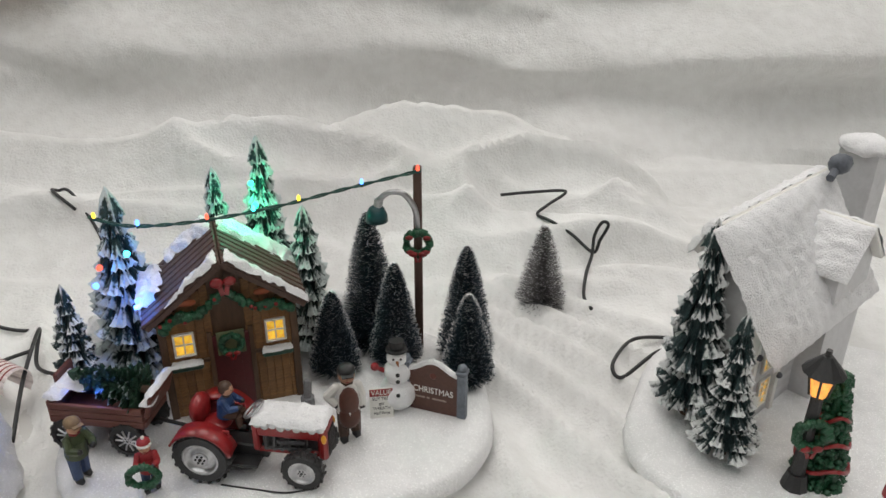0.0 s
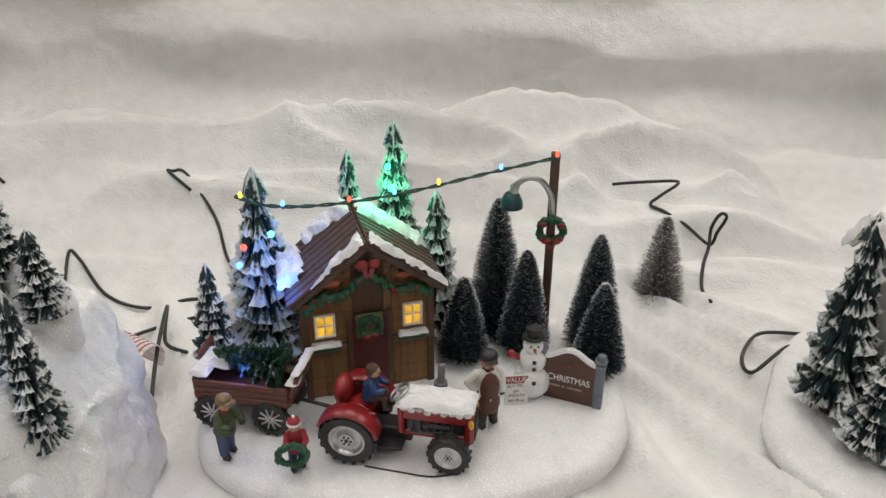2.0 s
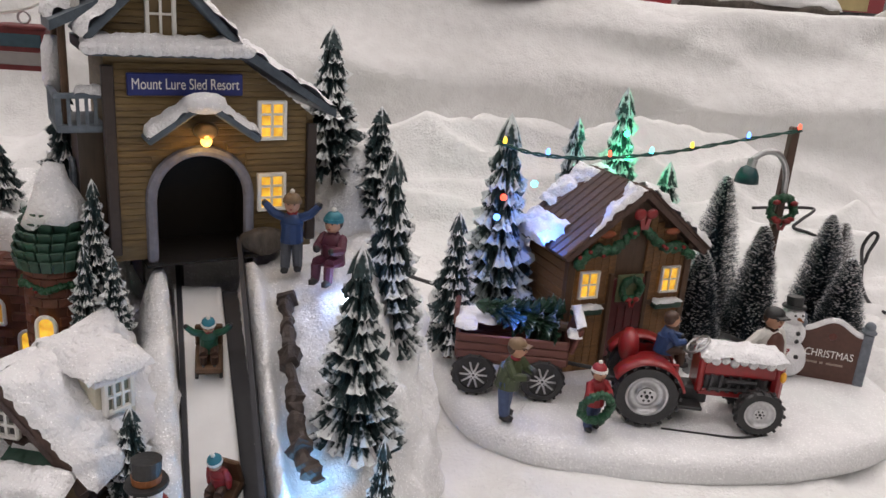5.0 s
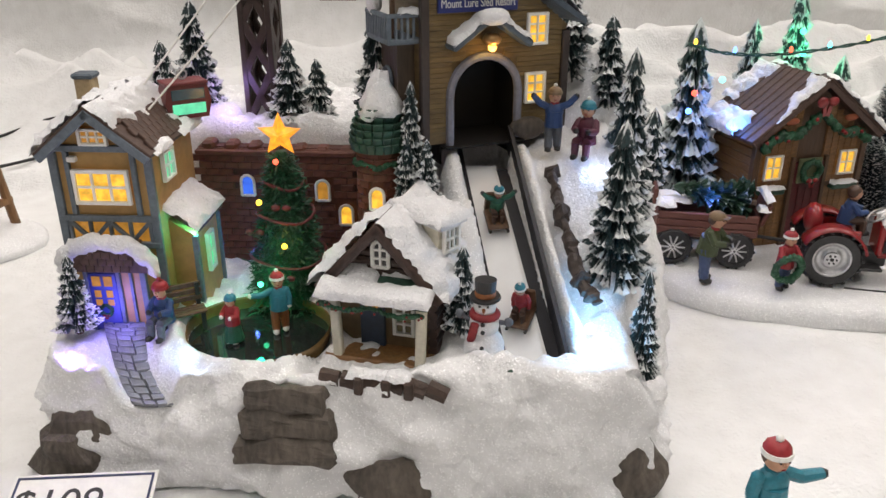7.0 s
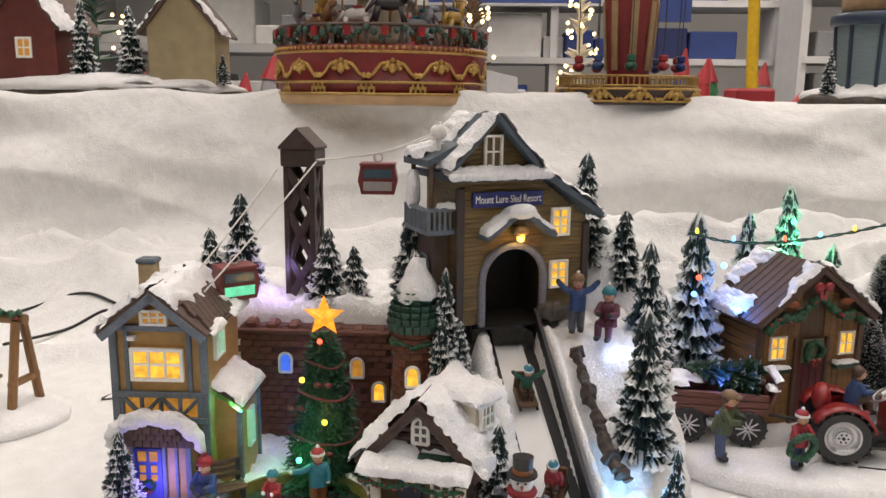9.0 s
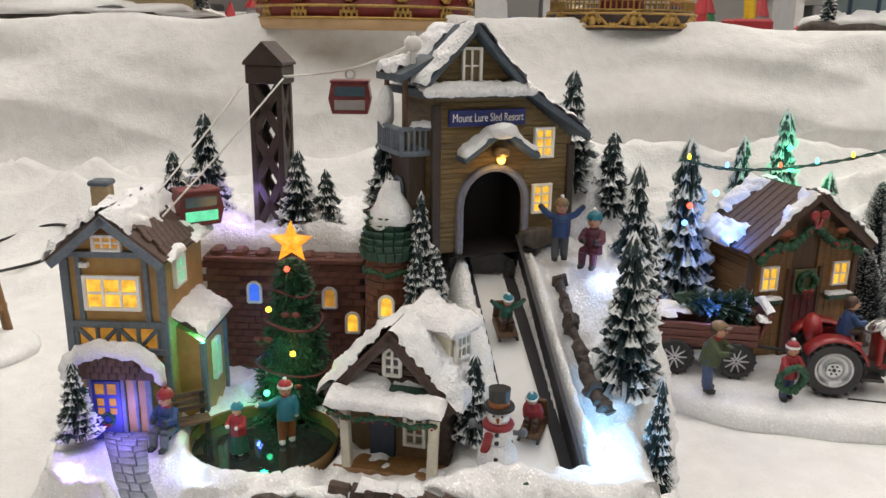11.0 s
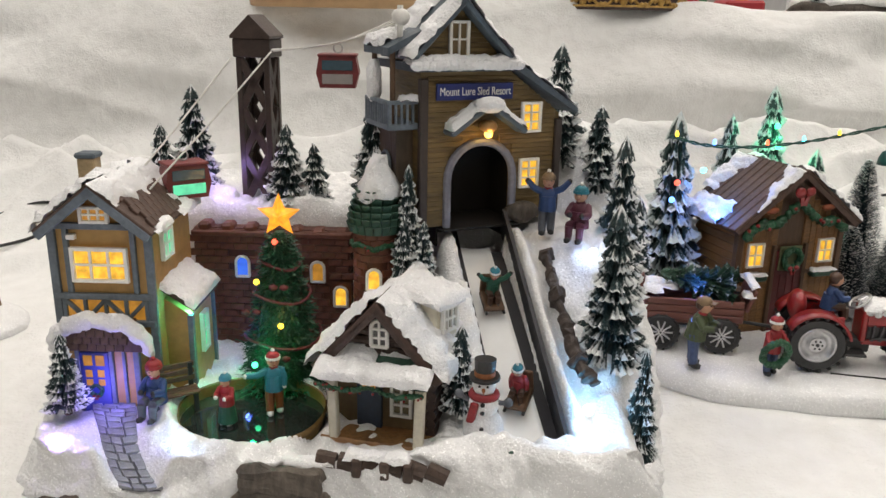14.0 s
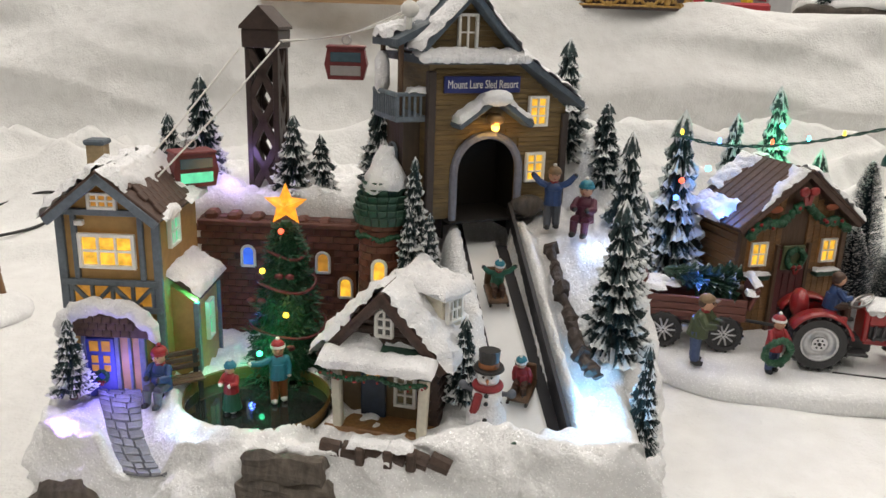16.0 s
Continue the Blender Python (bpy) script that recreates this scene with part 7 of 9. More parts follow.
    for s in (-1, 1):
        m = pose(0, D / 2 - 0.002, Rg) @ pose(0, 0, 0, 0, s * math.degrees(slope), 0)
        bm = bmesh.new()
        add_box(bm, (s * run / 2, 0, -0.0005), (run, D + 0.012, th), bevel=0.0004)
        r = part("roof", bm, SHINGLE, t, m=m)
        bm = bmesh.new()
        add_box(bm, (0, 0, 0), (0.0050, 0.0048, 0.0014), pose(0, 0, 0, 0, s * 8, 0), bevel=0.0003)
        tl = mesh_of("shingle", bm, SHINGLE)
        if s > 0:
            for a in range(7):
                for b in range(9):
                    piece("shingle", tl, r, pose(0.003 + 0.0044 * a, -0.024 + 0.0052 * b + 0.0026 * (a % 2), th / 2 + 0.0002))
        bm = bmesh.new()
        cov = (lambda a, b: 1.2 - 0.1 * a) if s < 0 else (lambda a, b: max(1.0 - 2.3 * a, 1.4 * (b - 0.62), 0.9 - 6 * abs(a - 1.0) - 4 * max(0, 0.25 - b) if b < 0.3 else -1))
        add_snow(bm, (-s * 0.001, -D / 2 - 0.0065, th / 2), (s, 0, 0), (0, 1, 0), run + 0.003, D + 0.013, 0.0045, 90 + s, cover=cov, nu=30, nv=34, ragged=0.28)
        part("snow", bm, ROOF_SNOW, r)
        bm = bmesh.new()
        add_box(bm, (s * run / 2, -D / 2 - 0.0055, -0.0022), (run, 0.0022, 0.0040), bevel=0.0003)
        part("barge_board", bm, BEAM, r)
    bm = bmesh.new()
    add_box(bm, (-0.0135, 0.026, Rg - 0.0045), (0.0082, 0.0080, 0.023), bevel=0.0006)
    ch = part("chimney", bm, paint("chimney_tan", (0.33, 0.24, 0.13), 0.6, 0.3, 500, 0.5), t, "tan brick chimney")
    bm = bmesh.new()
    add_box(bm, (-0.0135, 0.026, Rg + 0.0080), (0.0100, 0.0098, 0.0026), bevel=0.0008)
    part("cap", bm, SLATE, ch)
    bm = bmesh.new()
    add_ball(bm, (-0.0085, 0.022, Rg - 0.003), (0.004, 0.005, 0.006), 0, 2, 0.3, 4)
    part("snow", bm, ROOF_SNOW, ch)


timber_house()


def stone_path():
    t = thing("stone_path", Matrix(), "winding path of grey flat stones in the snow", "path")
    rng = random.Random(8)

    def at(f, across):
        y = PATH_TOP + (PATH_LOW - PATH_TOP) * f
        x = path_x(y)
        return Vector((x + across * (0.0100 + 0.0008 * math.sin(f * 9)), y + 0.0022 * across * across, path_z(y)))

    bm = bmesh.new()
    rows = []
    for i in range(41):
        f = i / 40
        rows.append([bm.verts.new(at(f, q) + Vector((0, 0, -0.0004 - 0.002 * (abs(q) > 0.95)))) for q in (-1.06, -0.7, -0.35, 0, 0.35, 0.7, 1.06)])
    for a, b in zip(rows, rows[1:]):
        for i in range(6):
            bm.faces.new((a[i], b[i], b[i + 1], a[i + 1]))
    bmesh.ops.recalc_face_normals(bm, faces=bm.faces)
    part("path_bed", bm, paint("path_joint", (0.075, 0.080, 0.095), 0.7, 0.3, 400, 0.4), t, "dark grey joints between the stones", smooth=True)
    courses = 15
    for k in range(courses):
        f0, f1 = k / courses, (k + 0.90) / courses
        cuts = [-1.0, rng.uniform(-0.55, -0.1), rng.uniform(0.15, 0.6), 1.0]
        for a, b in zip(cuts, cuts[1:]):
            b -= 0.06
            bm = bmesh.new()
            jit = [rng.uniform(-0.010, 0.010) for _ in range(4)]
            low = [at(f + j, q) for (f, q), j in zip(((f0, a), (f1, a), (f1, b), (f0, b)), jit)]
            c = sum(low, Vector()) / 4
            lift = Vector((0, 0, 0.0009 + rng.uniform(0, 0.0004)))
            lo = [bm.verts.new(p - c - Vector((0, 0, 0.0004))) for p in low]
            hi = [bm.verts.new((p - c) * 0.93 + lift) for p in low]
            bm.faces.new(hi)
            for i in range(4):
                bm.faces.new((lo[i], lo[(i + 1) % 4], hi[(i + 1) % 4], hi[i]))
            bmesh.ops.recalc_face_normals(bm, faces=bm.faces)
            part("flat_stone", bm, PATH_STONE, t, m=Matrix.Translation(c))


stone_path()


def castle():
    t = thing("castle_wall", pose(-0.5165, 0.325, 0.049), "dark red brick castle wall with battlements", "wall")
    W, H = 0.086, 0.0745
    bm = bmesh.new()
    add_box(bm, (0, 0.004, H / 2), (W, 0.008, H))
    part("core", bm, MORTAR, t)
    bm = bmesh.new()
    add_box(bm, (0, 0, 0), (0.00728, 0.0022, 0.00362), bevel=0.0003)
    me = mesh_of("brick", bm, BRICK)
    rng = random.Random(5)
    holes = [(-0.0165, 0.0535), (0.0250, 0.0515), (0.0375, 0.0375)]
    for r in range(19):
        for k in range(12):
            x = -W / 2 + 0.0036 + 0.0074 * k - 0.0036 * (r % 2)
            z = 0.002 + 0.0039 * r
            if any(abs(x - a) < 0.0065 and abs(z - b) < 0.0075 for a, b in holes) or x < -W / 2:
                continue
            piece("brick", me, t, pose(x, -0.0002 - rng.random() * 0.0006, z))
    for k in range(7):
        bm = bmesh.new()
        add_box(bm, (-W / 2 + 0.006 + 0.0125 * k, 0.003, H + 0.0006 - 0.0005 * k), (0.0074, 0.0095, 0.0056), pose(0, 0, 0, 0, rng.uniform(-7, 7), 0), bevel=0.0016)
        part("battlement", bm, BRICK, t)
    bm = bmesh.new()
    add_box(bm, (0, 0.0015, H - 0.0025), (W + 0.002, 0.0105, 0.003), bevel=0.0006)
    part("cornice", bm, BRICK, t)
    for (x, z), mat in zip(holes, (glow("blue_pane", (0.06, 0.20, 1.0), 0.8, 0.3), PANE_DIM, PANE)):
        lit_window(t, pose(x, -0.0022, z), 0.0072, 0.0115, 1, 1, mat=mat, arched=True)
    # turret
    t = thing("castle_turret", pose(-0.4565, 0.303, 0.046), "round red brick turret with a green tiled snowy roof", "turret")
    R_, H = 0.0118, 0.088
    bm = bmesh.new()
    add_tube(bm, (0, 0, 0), (0, 0, H), R_, R_ * 0.93, 24)
    part("core", bm, MORTAR, t)
    bm = bmesh.new()
    add_box(bm, (0, 0, 0), (0.0056, 0.0016, 0.00362), bevel=0.0003)
    me = mesh_of("brick", bm, BRICK)
    for r in range(22):
        for k in range(13):
            a = math.tau * (k + 0.5 * (r % 2)) / 13
            deg = math.degrees(a)
            if math.sin(a) > 0.35:
                continue
            z = 0.002 + 0.0039 * r
            rr = R_ - (R_ * 0.07) * z / H
            if abs(math.degrees(a) - 270) < 26 and abs(z - 0.062) < 0.0075 or abs(deg - 245) < 26 and abs(z - 0.030) < 0.0075:
                continue
            piece("brick", me, t, pose(rr * math.cos(a), rr * math.sin(a), z, 0, 0, deg + 90))
    for a, z in ((270, 0.062), (245, 0.030)):
        ar = radians(a)
        lit_window(t, pose((R_ + 0.0012) * math.cos(ar), (R_ + 0.0012) * math.sin(ar), z, 0, 0, a + 90), 0.0070, 0.0112, 1, 1, mat=PANE, arched=True)
    garland(t, [(R_ * 1.06 * math.cos(a), R_ * 1.06 * math.sin(a), 0.0785 + 0.0012 * math.sin(a * 5)) for a in np.linspace(math.pi, math.tau, 9)], 0.0014, seed=3, berries=5)
    bm = bmesh.new()
    add_tube(bm, (0, 0, H - 0.002), (0, 0, H + 0.028), R_ * 1.18, 0.0025, 24)
    roof = part("roof", bm, GREEN_TILE, t, "green tiled cone roof")
    for r in range(6):
        f = r / 8
        rad = R_ * 1.22 * (1 - f ** 1.6 * 0.80)
        cnt = max(6, int(22 * (1 - f * 0.75)))
        bm = bmesh.new()
        add_box(bm, (0, 0, 0), (math.tau * rad / cnt * 0.92, 0.0010, 0.0050), pose(0, 0, 0, 16 + 26 * f, 0, 0), bevel=0.0003)
        me = mesh_of("tile", bm, GREEN_TILE)
        for k in range(cnt):
            a = math.tau * (k + 0.5 * (r % 2)) / cnt
            piece("tile", me, roof, pose(rad * math.cos(a), rad * math.sin(a), H - 0.0005 + 0.0034 * r, 0, 0, math.degrees(a) - 90) @ pose(0, 0, 0, 0, 0, 180))
    bm = bmesh.new()
    vs = add_tube(bm, (0.0008, 0, H + 0.0150), (0.0015, 0, H + 0.036), R_ * 1.06, 0.003, 20)
    bmesh.ops.subdivide_edges(bm, edges=bm.edges[:], cuts=3, use_grid_fill=True)
    for v in bm.verts:
        v.co += Vector([0.0022 * noise.noise(v.co * 140 + Vector((i * 7, 0, 0))) for i in range(3)])
        if v.co.z < H + 0.016:
            v.co.z += 0.008 * noise.noise(Vector((math.atan2(v.co.y, v.co.x) * 1.3, 2, 0)))
    part("snow", bm, ROOF_SNOW, roof, "cap of snow on the turret roof", smooth=True)
    # white stone finial post beside the turret
    bm = bmesh.new()
    add_tube(bm, (0, 0, 0), (0, 0, 0.018), 0.0042, 0.0020, 10)
    add_ball(bm, (0, 0, 0.022), (0.0034, 0.003, 0.005), 0, 2, 0.2, 2)
    single("snow_post", bm, ROOF_SNOW, pose(-0.4405, 0.293, 0.095), "small white snow-covered post beside the turret", "post", smooth=True)


castle()


def christmas_tree():
    t = thing("christmas_tree", pose(-0.5020, 0.283, 0.052), "green tinsel Christmas tree with red ribbons and an orange star", "Christmas tree")
    rng = random.Random(12)
    bm = bmesh.new()
    H, R_ = 0.082, 0.0245
    add_tube(bm, (0, 0, 0.004), (0, 0, H), R_ * 0.72, 0.0025, 18)
    for k in range(5200):
        f = rng.random() ** 1.25
        a = rng.random() * math.tau
        z = 0.002 + f * (H - 0.004)
        layer = 0.90 + 0.16 * (0.5 + 0.5 * math.cos(f * math.tau * 3.5))
        rad = R_ * (1 - f * 0.78) * layer * rng.uniform(0.70, 0.98)
        d = Vector((math.cos(a), math.sin(a), 0))
        p0 = d * rad + Vector((0, 0, z))
        p1 = p0 + (d * rng.uniform(0.3, 1.0) + Vector((rng.uniform(-0.7, 0.7), rng.uniform(-0.7, 0.7), rng.uniform(-0.8, 0.6)))) * 0.0030
        w = (p1 - p0).cross(Vector((rng.uniform(-1, 1), rng.uniform(-1, 1), 1))).normalized() * 0.00034
        bm.faces.new([bm.verts.new(q) for q in (p0 + w, p0 - w, p1 - w, p1 + w)])
    part("crown", bm, TINSEL, t, smooth=False)
    for z0, rad in ((0.028, 0.0190), (0.050, 0.0140), (0.066, 0.0095)):
        bm = bmesh.new()
        add_sweep(bm, [(rad * math.cos(a), rad * math.sin(a), z0 + 0.0016 * math.sin(a * 2)) for a in np.linspace(0, math.tau, 30, endpoint=False)], 0.0008, 6, closed=True)
        part("ribbon", bm, DARK_RED, t, "dark red ribbon round the tree")
    for x, z, y in ((0.002, 0.058, -0.0150), (0.004, 0.025, -0.0245), (-0.012, 0.045, -0.0150)):
        bm = bmesh.new()
        for s in (-1, 1):
            add_ball(bm, (x + s * 0.0026, y, z), (0.0026, 0.0012, 0.0018), 0, 1)
        part("bow", bm, DARK_RED, t, "dark red bow")
    bm = bmesh.new()
    pts = []
    for i in range(10):
        a = math.pi / 2 + math.tau * i / 10
        r = 0.0112 if i % 2 == 0 else 0.0050
        pts.append((r * math.cos(a), H + 0.008 + r * math.sin(a)))
    c = [bm.verts.new((0, y, H + 0.008)) for y in (-0.0042, 0.0042)]
    ring = [bm.verts.new((x, 0, z)) for x, z in pts]
    for i in range(10):
        j = (i + 1) % 10
        bm.faces.new((ring[i], ring[j], c[0]))
        bm.faces.new((ring[j], ring[i], c[1]))
    bmesh.ops.recalc_face_normals(bm, faces=bm.faces)
    part("star", bm, STAR, t, "glowing orange star")
    for p, mat in (((-0.001, -0.0068, H - 0.0035), BULB_RED), ((0.0035, -0.0195, 0.040), BULB_YELLOW), ((-0.0095, -0.0215, 0.020), BULB_GREEN), ((-0.009, -0.0135, 0.060), BULB_YELLOW)):
        bm = bmesh.new()
        add_ball(bm, p, 0.0015, 0, 2)
        part("bulb", bm, mat, t)
    led((-0.5130, 0.255, 0.078), 0.016, GREEN)
    led((-0.5020, 0.269, 0.147), 0.004, WARM)
    led((-0.4980, 0.259, 0.094), 0.004, WARM)


christmas_tree()


def pond():
    t = thing("skating_pond", pose(-0.508, 0.2425, 0.0), "oval dark ice pond with a golden brown rim", "pond")
    bm = bmesh.new()
    n = 48
    vs = [bm.verts.new((0.0335 * math.cos(math.tau * i / n), 0.029 * math.sin(math.tau * i / n), 0.0548)) for i in range(n)]
    lo = [bm.verts.new((v.co.x, v.co.y, 0.050)) for v in vs]
    bm.faces.new(vs)
    for i in range(n):
        bm.faces.new((vs[i], lo[i], lo[(i + 1) % n], vs[(i + 1) % n]))
    ice = paint("dark_ice", (0.022, 0.026, 0.024), 0.06, 0.35, 60, 0.02, coat=0.5)
    part("ice", bm, ice, t, "dark glossy ice")
    bm = bmesh.new()
    rings = []
    for r, z in ((0.985, 0.0535), (0.99, 0.0600), (1.005, 0.0610), (1.02, 0.0585)):
        rings.append([bm.verts.new((0.034 * r * math.cos(math.tau * i / n), 0.0295 * r * math.sin(math.tau * i / n), z - 0.0034 * soft(0.1, -0.7, math.sin(math.tau * i / n)))) for i in range(n)])
    for a, b in zip(rings, rings[1:]):
        for i in range(n):
            bm.faces.new((a[i], a[(i + 1) % n], b[(i + 1) % n], b[i]))
    part("rim", bm, paint("pond_rim", (0.16, 0.095, 0.03), 0.35, 0.35, 300, 0.2), t, "golden brown rim", smooth=True)


pond()
ICE = 0.0548
figurine("figurine", pose(-0.5175, 0.234, ICE, 0, 0, -15), 0.0265, P_RED, P_GREEN2, P_TEAL, "skater figurine in red and green on the ice", arms=("fwd", "fwd"), skirt=True, boots=P_WHITE)
figurine("figurine", pose(-0.4985, 0.246, ICE, 0, 0, 20), 0.0330, P_TEAL, P_ORANGE, P_RED, "skater figurine in a turquoise coat and rust trousers", arms=("out", "down"), boots=P_WHITE, scarf=P_RED, extra=P_WHITE)


def bench():
    t = thing("bench", pose(-0.545, 0.243, 0.0575, 0, 0, 32), "dark wooden bench beside the frozen pond", "bench")
    for k in range(3):
        bm = bmesh.new()
        add_box(bm, (0, -0.004 + 0.003 * k, 0.008), (0.022, 0.0026, 0.0014), bevel=0.0003)
        part("slat", bm, WOOD_DARK, t)
    for k in range(3):
        bm = bmesh.new()
        add_box(bm, (0, 0.0055 + 0.0006 * k, 0.0115 + 0.0032 * k), (0.022, 0.0012, 0.0026), bevel=0.0003)
        part("back_slat", bm, WOOD_DARK, t)
    for x in (-0.009, 0.009):
        bm = bmesh.new()
        add_box(bm, (x, -0.004, 0.0035), (0.002, 0.002, 0.010))
        add_box(bm, (x, 0.006, 0.009), (0.002, 0.002, 0.020))
        part("leg", bm, BLACK, t)


bench()
figurine("figurine", pose(-0.5500, 0.2345, 0.0585, 0, 0, -12), 0.036, P_BLUE, P_GREY, P_RED, "seated man figurine in a blue coat and red hat", arms=("fwd", "fwd"), seated=True, scarf=P_RED, extra=P_RED)


def log_cabin():
    Z = 0.0525
    t = thing("log_cabin", pose(-0.4470, 0.240, Z, 0, 0, -12), "dark log cabin with snowy roof, porch and dormer", "cabin")
    W, D, E, Rg = 0.048, 0.050, 0.038, 0.064
    bm = bmesh.new()
    add_prism(bm, [(-W / 2, -0.004), (W / 2, -0.004), (W / 2, E), (0, Rg - 0.003), (-W / 2, E)], 0, D)
    part("wall", bm, paint("porch_ochre", (0.13, 0.085, 0.035), 0.5, 0.3), t)
    LOG = paint("log_brown", (0.060, 0.034, 0.026), 0.5, 0.45, 500, 0.6)
    for k in range(8):
        z = 0.002 + k * 0.0046
        for s in (-1, 1):
            bm = bmesh.new()
            add_tube(bm, (s * (W / 2), -0.003, z), (s * (W / 2), D, z), 0.0025, 0.0025, 9)
            part("log", bm, LOG, t)
    for k in range(6):
        z = E - 0.003 + 0.0045 * k
        hw = (W / 2) * (Rg - z) / (Rg - E)
        if k == 0:
            hw = W / 2
        if hw < 0.003:
            break
        bm = bmesh.new()
        add_tube(bm, (-min(hw, W / 2), -0.0005, z), (min(hw, W / 2), -0.0005, z), 0.0024, 0.0024, 9)
        part("log", bm, LOG, t)
    bm = bmesh.new()
    add_box(bm, (-0.0055, -0.0010, 0.0150), (0.0120, 0.0022, 0.030), bevel=0.0004)
    door = part("door", bm, TEAL_DOOR, t, "dark blue cabin door")
    for x in (-0.0073, -0.0037):
        for z in (0.0262, 0.0222):
            bm = bmesh.new()
            add_box(bm, (x, -0.0022, z), (0.0026, 0.0005, 0.0028))
            part("pane", bm, PANE_DIM, door)
    lit_window(t, pose(0.0100, -0.0014, 0.0165), 0.0090, 0.0155, 2, 3, mat=paint("shaded_pane", (0.16, 0.13, 0.06), 0.3), bar=0.0012)
    lit_window(t, pose(0.0, -0.0030, 0.0485), 0.0075, 0.0125, 2, 3, mat=paint("dark_pane", (0.10, 0.10, 0.10), 0.3), arched=True, bar=0.0013)
    # porch
    bm = bmesh.new()
    add_box(bm, (0.0005, -0.0075, -0.0005), (W + 0.002, 0.016, 0.0030), bevel=0.0005)
    part("porch_floor", bm, WOOD_MID, t)
    for x in (-0.0185, 0.0218):
        bm = bmesh.new()
        add_box(bm, (x, -0.0135, 0.0150), (0.0044, 0.0040, 0.030), pose(0, 0, 0, 0, 2 if x > 0 else -2, 0), bevel=0.0006)
        part("porch_post", bm, CREAM, t, "cream wooden porch post")
    m = pose(0, -0.0075, 0.0345) @ pose(0, 0, 0, 22, 0, 0)
    bm = bmesh.new()
    add_box(bm, (0, 0, 0), (W + 0.004, 0.021, 0.0024), bevel=0.0004)
    pr = part("porch_roof", bm, GREEN_TILE, t, "green porch roof under snow", m=m)
    bm = bmesh.new()
    add_snow(bm, (-W / 2 - 0.003, -0.0125, 0.0012), (1, 0, 0), (0, 1, 0), W + 0.006, 0.013, 0.0040, 101, nu=40, nv=10, ragged=0.15)
    add_snow(bm, (-W / 2 - 0.003, -0.001, 0.0012), (1, 0, 0), (0, 1, 0), W * 0.55, 0.0125, 0.0034, 102, nu=24, nv=10, ragged=0.2)
    add_snow(bm, (0.000, 0.0055, 0.0012), (1, 0, 0), (0, 1, 0), W * 0.46, 0.0065, 0.0026, 103, nu=24, nv=8, ragged=0.2)
    part("snow", bm, ROOF_SNOW, pr)
    garland(t, [(-W / 2, -0.0185, 0.0285), (-0.012, -0.0185, 0.0265), (0, -0.0185, 0.0288), (0.012, -0.0185, 0.0265), (W / 2, -0.0185, 0.0285)], 0.0014, seed=9, berries=14)
    # main roof
    ov, th = 0.0065, 0.003
    slope = math.atan2(Rg - E, W / 2)
    run = (W / 2 + ov) / math.cos(slope)
    for s in (-1, 1):
        m = pose(0, D / 2 - 0.003, Rg) @ pose(0, 0, 0, 0, s * math.degrees(slope), 0)
        bm = bmesh.new()
        add_box(bm, (s * run / 2, 0, -0.0005), (run, D + 0.012, th), bevel=0.0004)
        r = part("roof", bm, SHINGLE, t, m=m)
        bm = bmesh.new()
        cov = (lambda a, b: max(1.0 - 3 * b * 0 - 0.2, 0.6)) if s > 0 else (lambda a, b: max(0.9 - 2.2 * b * (1 - a), 1.6 * (a - 0.62)))
        add_snow(bm, (-s * 0.001, -D / 2 - 0.0068, th / 2), (s, 0, 0), (0, 1, 0), run + 0.0035, D + 0.0135, 0.0052, 110 + s, cover=cov, nu=34, nv=48, ragged=0.24)
        part("snow", bm, ROOF_SNOW, r)
        bm = bmesh.new()
        add_box(bm, (s * run / 2, -D / 2 - 0.0050, -0.0022), (run, 0.002, 0.0036), bevel=0.0003)
        part("barge_board", bm, LOG, r)
    # dormer on the right slope
    bm = bmesh.new()
    add_prism(bm, [(-0.0075, -0.014), (0.0075, -0.014), (0.0075, 0.004), (-0.0075, 0.004)], 0, 0.022)
    dm = part("dormer", bm, CREAM, t, "small cream dormer with snow on top", m=pose(0.0262, 0.0160, 0.0560, 0, 0, 66))
    lit_window(dm, pose(0, -0.0010, -0.0040), 0.0100, 0.0110, 3, 2, mat=paint("dormer_pane", (0.25, 0.25, 0.18), 0.3))
    bm = bmesh.new()
    add_snow(bm, (-0.012, -0.004, 0.0040), (1, 0, 0), (0, 1, 0.10), 0.026, 0.034, 0.0046, 121, nu=30, nv=30, ragged=0.12)
    add_box(bm, (0, 0.010, 0.0046), (0.019, 0.027, 0.0024), pose(0, 0, 0, 5.7, 0, 0), mi=0)
    part("snow", bm, ROOF_SNOW, t, m=pose(0.0262, 0.0160, 0.0560, 0, 0, 66))


log_cabin()


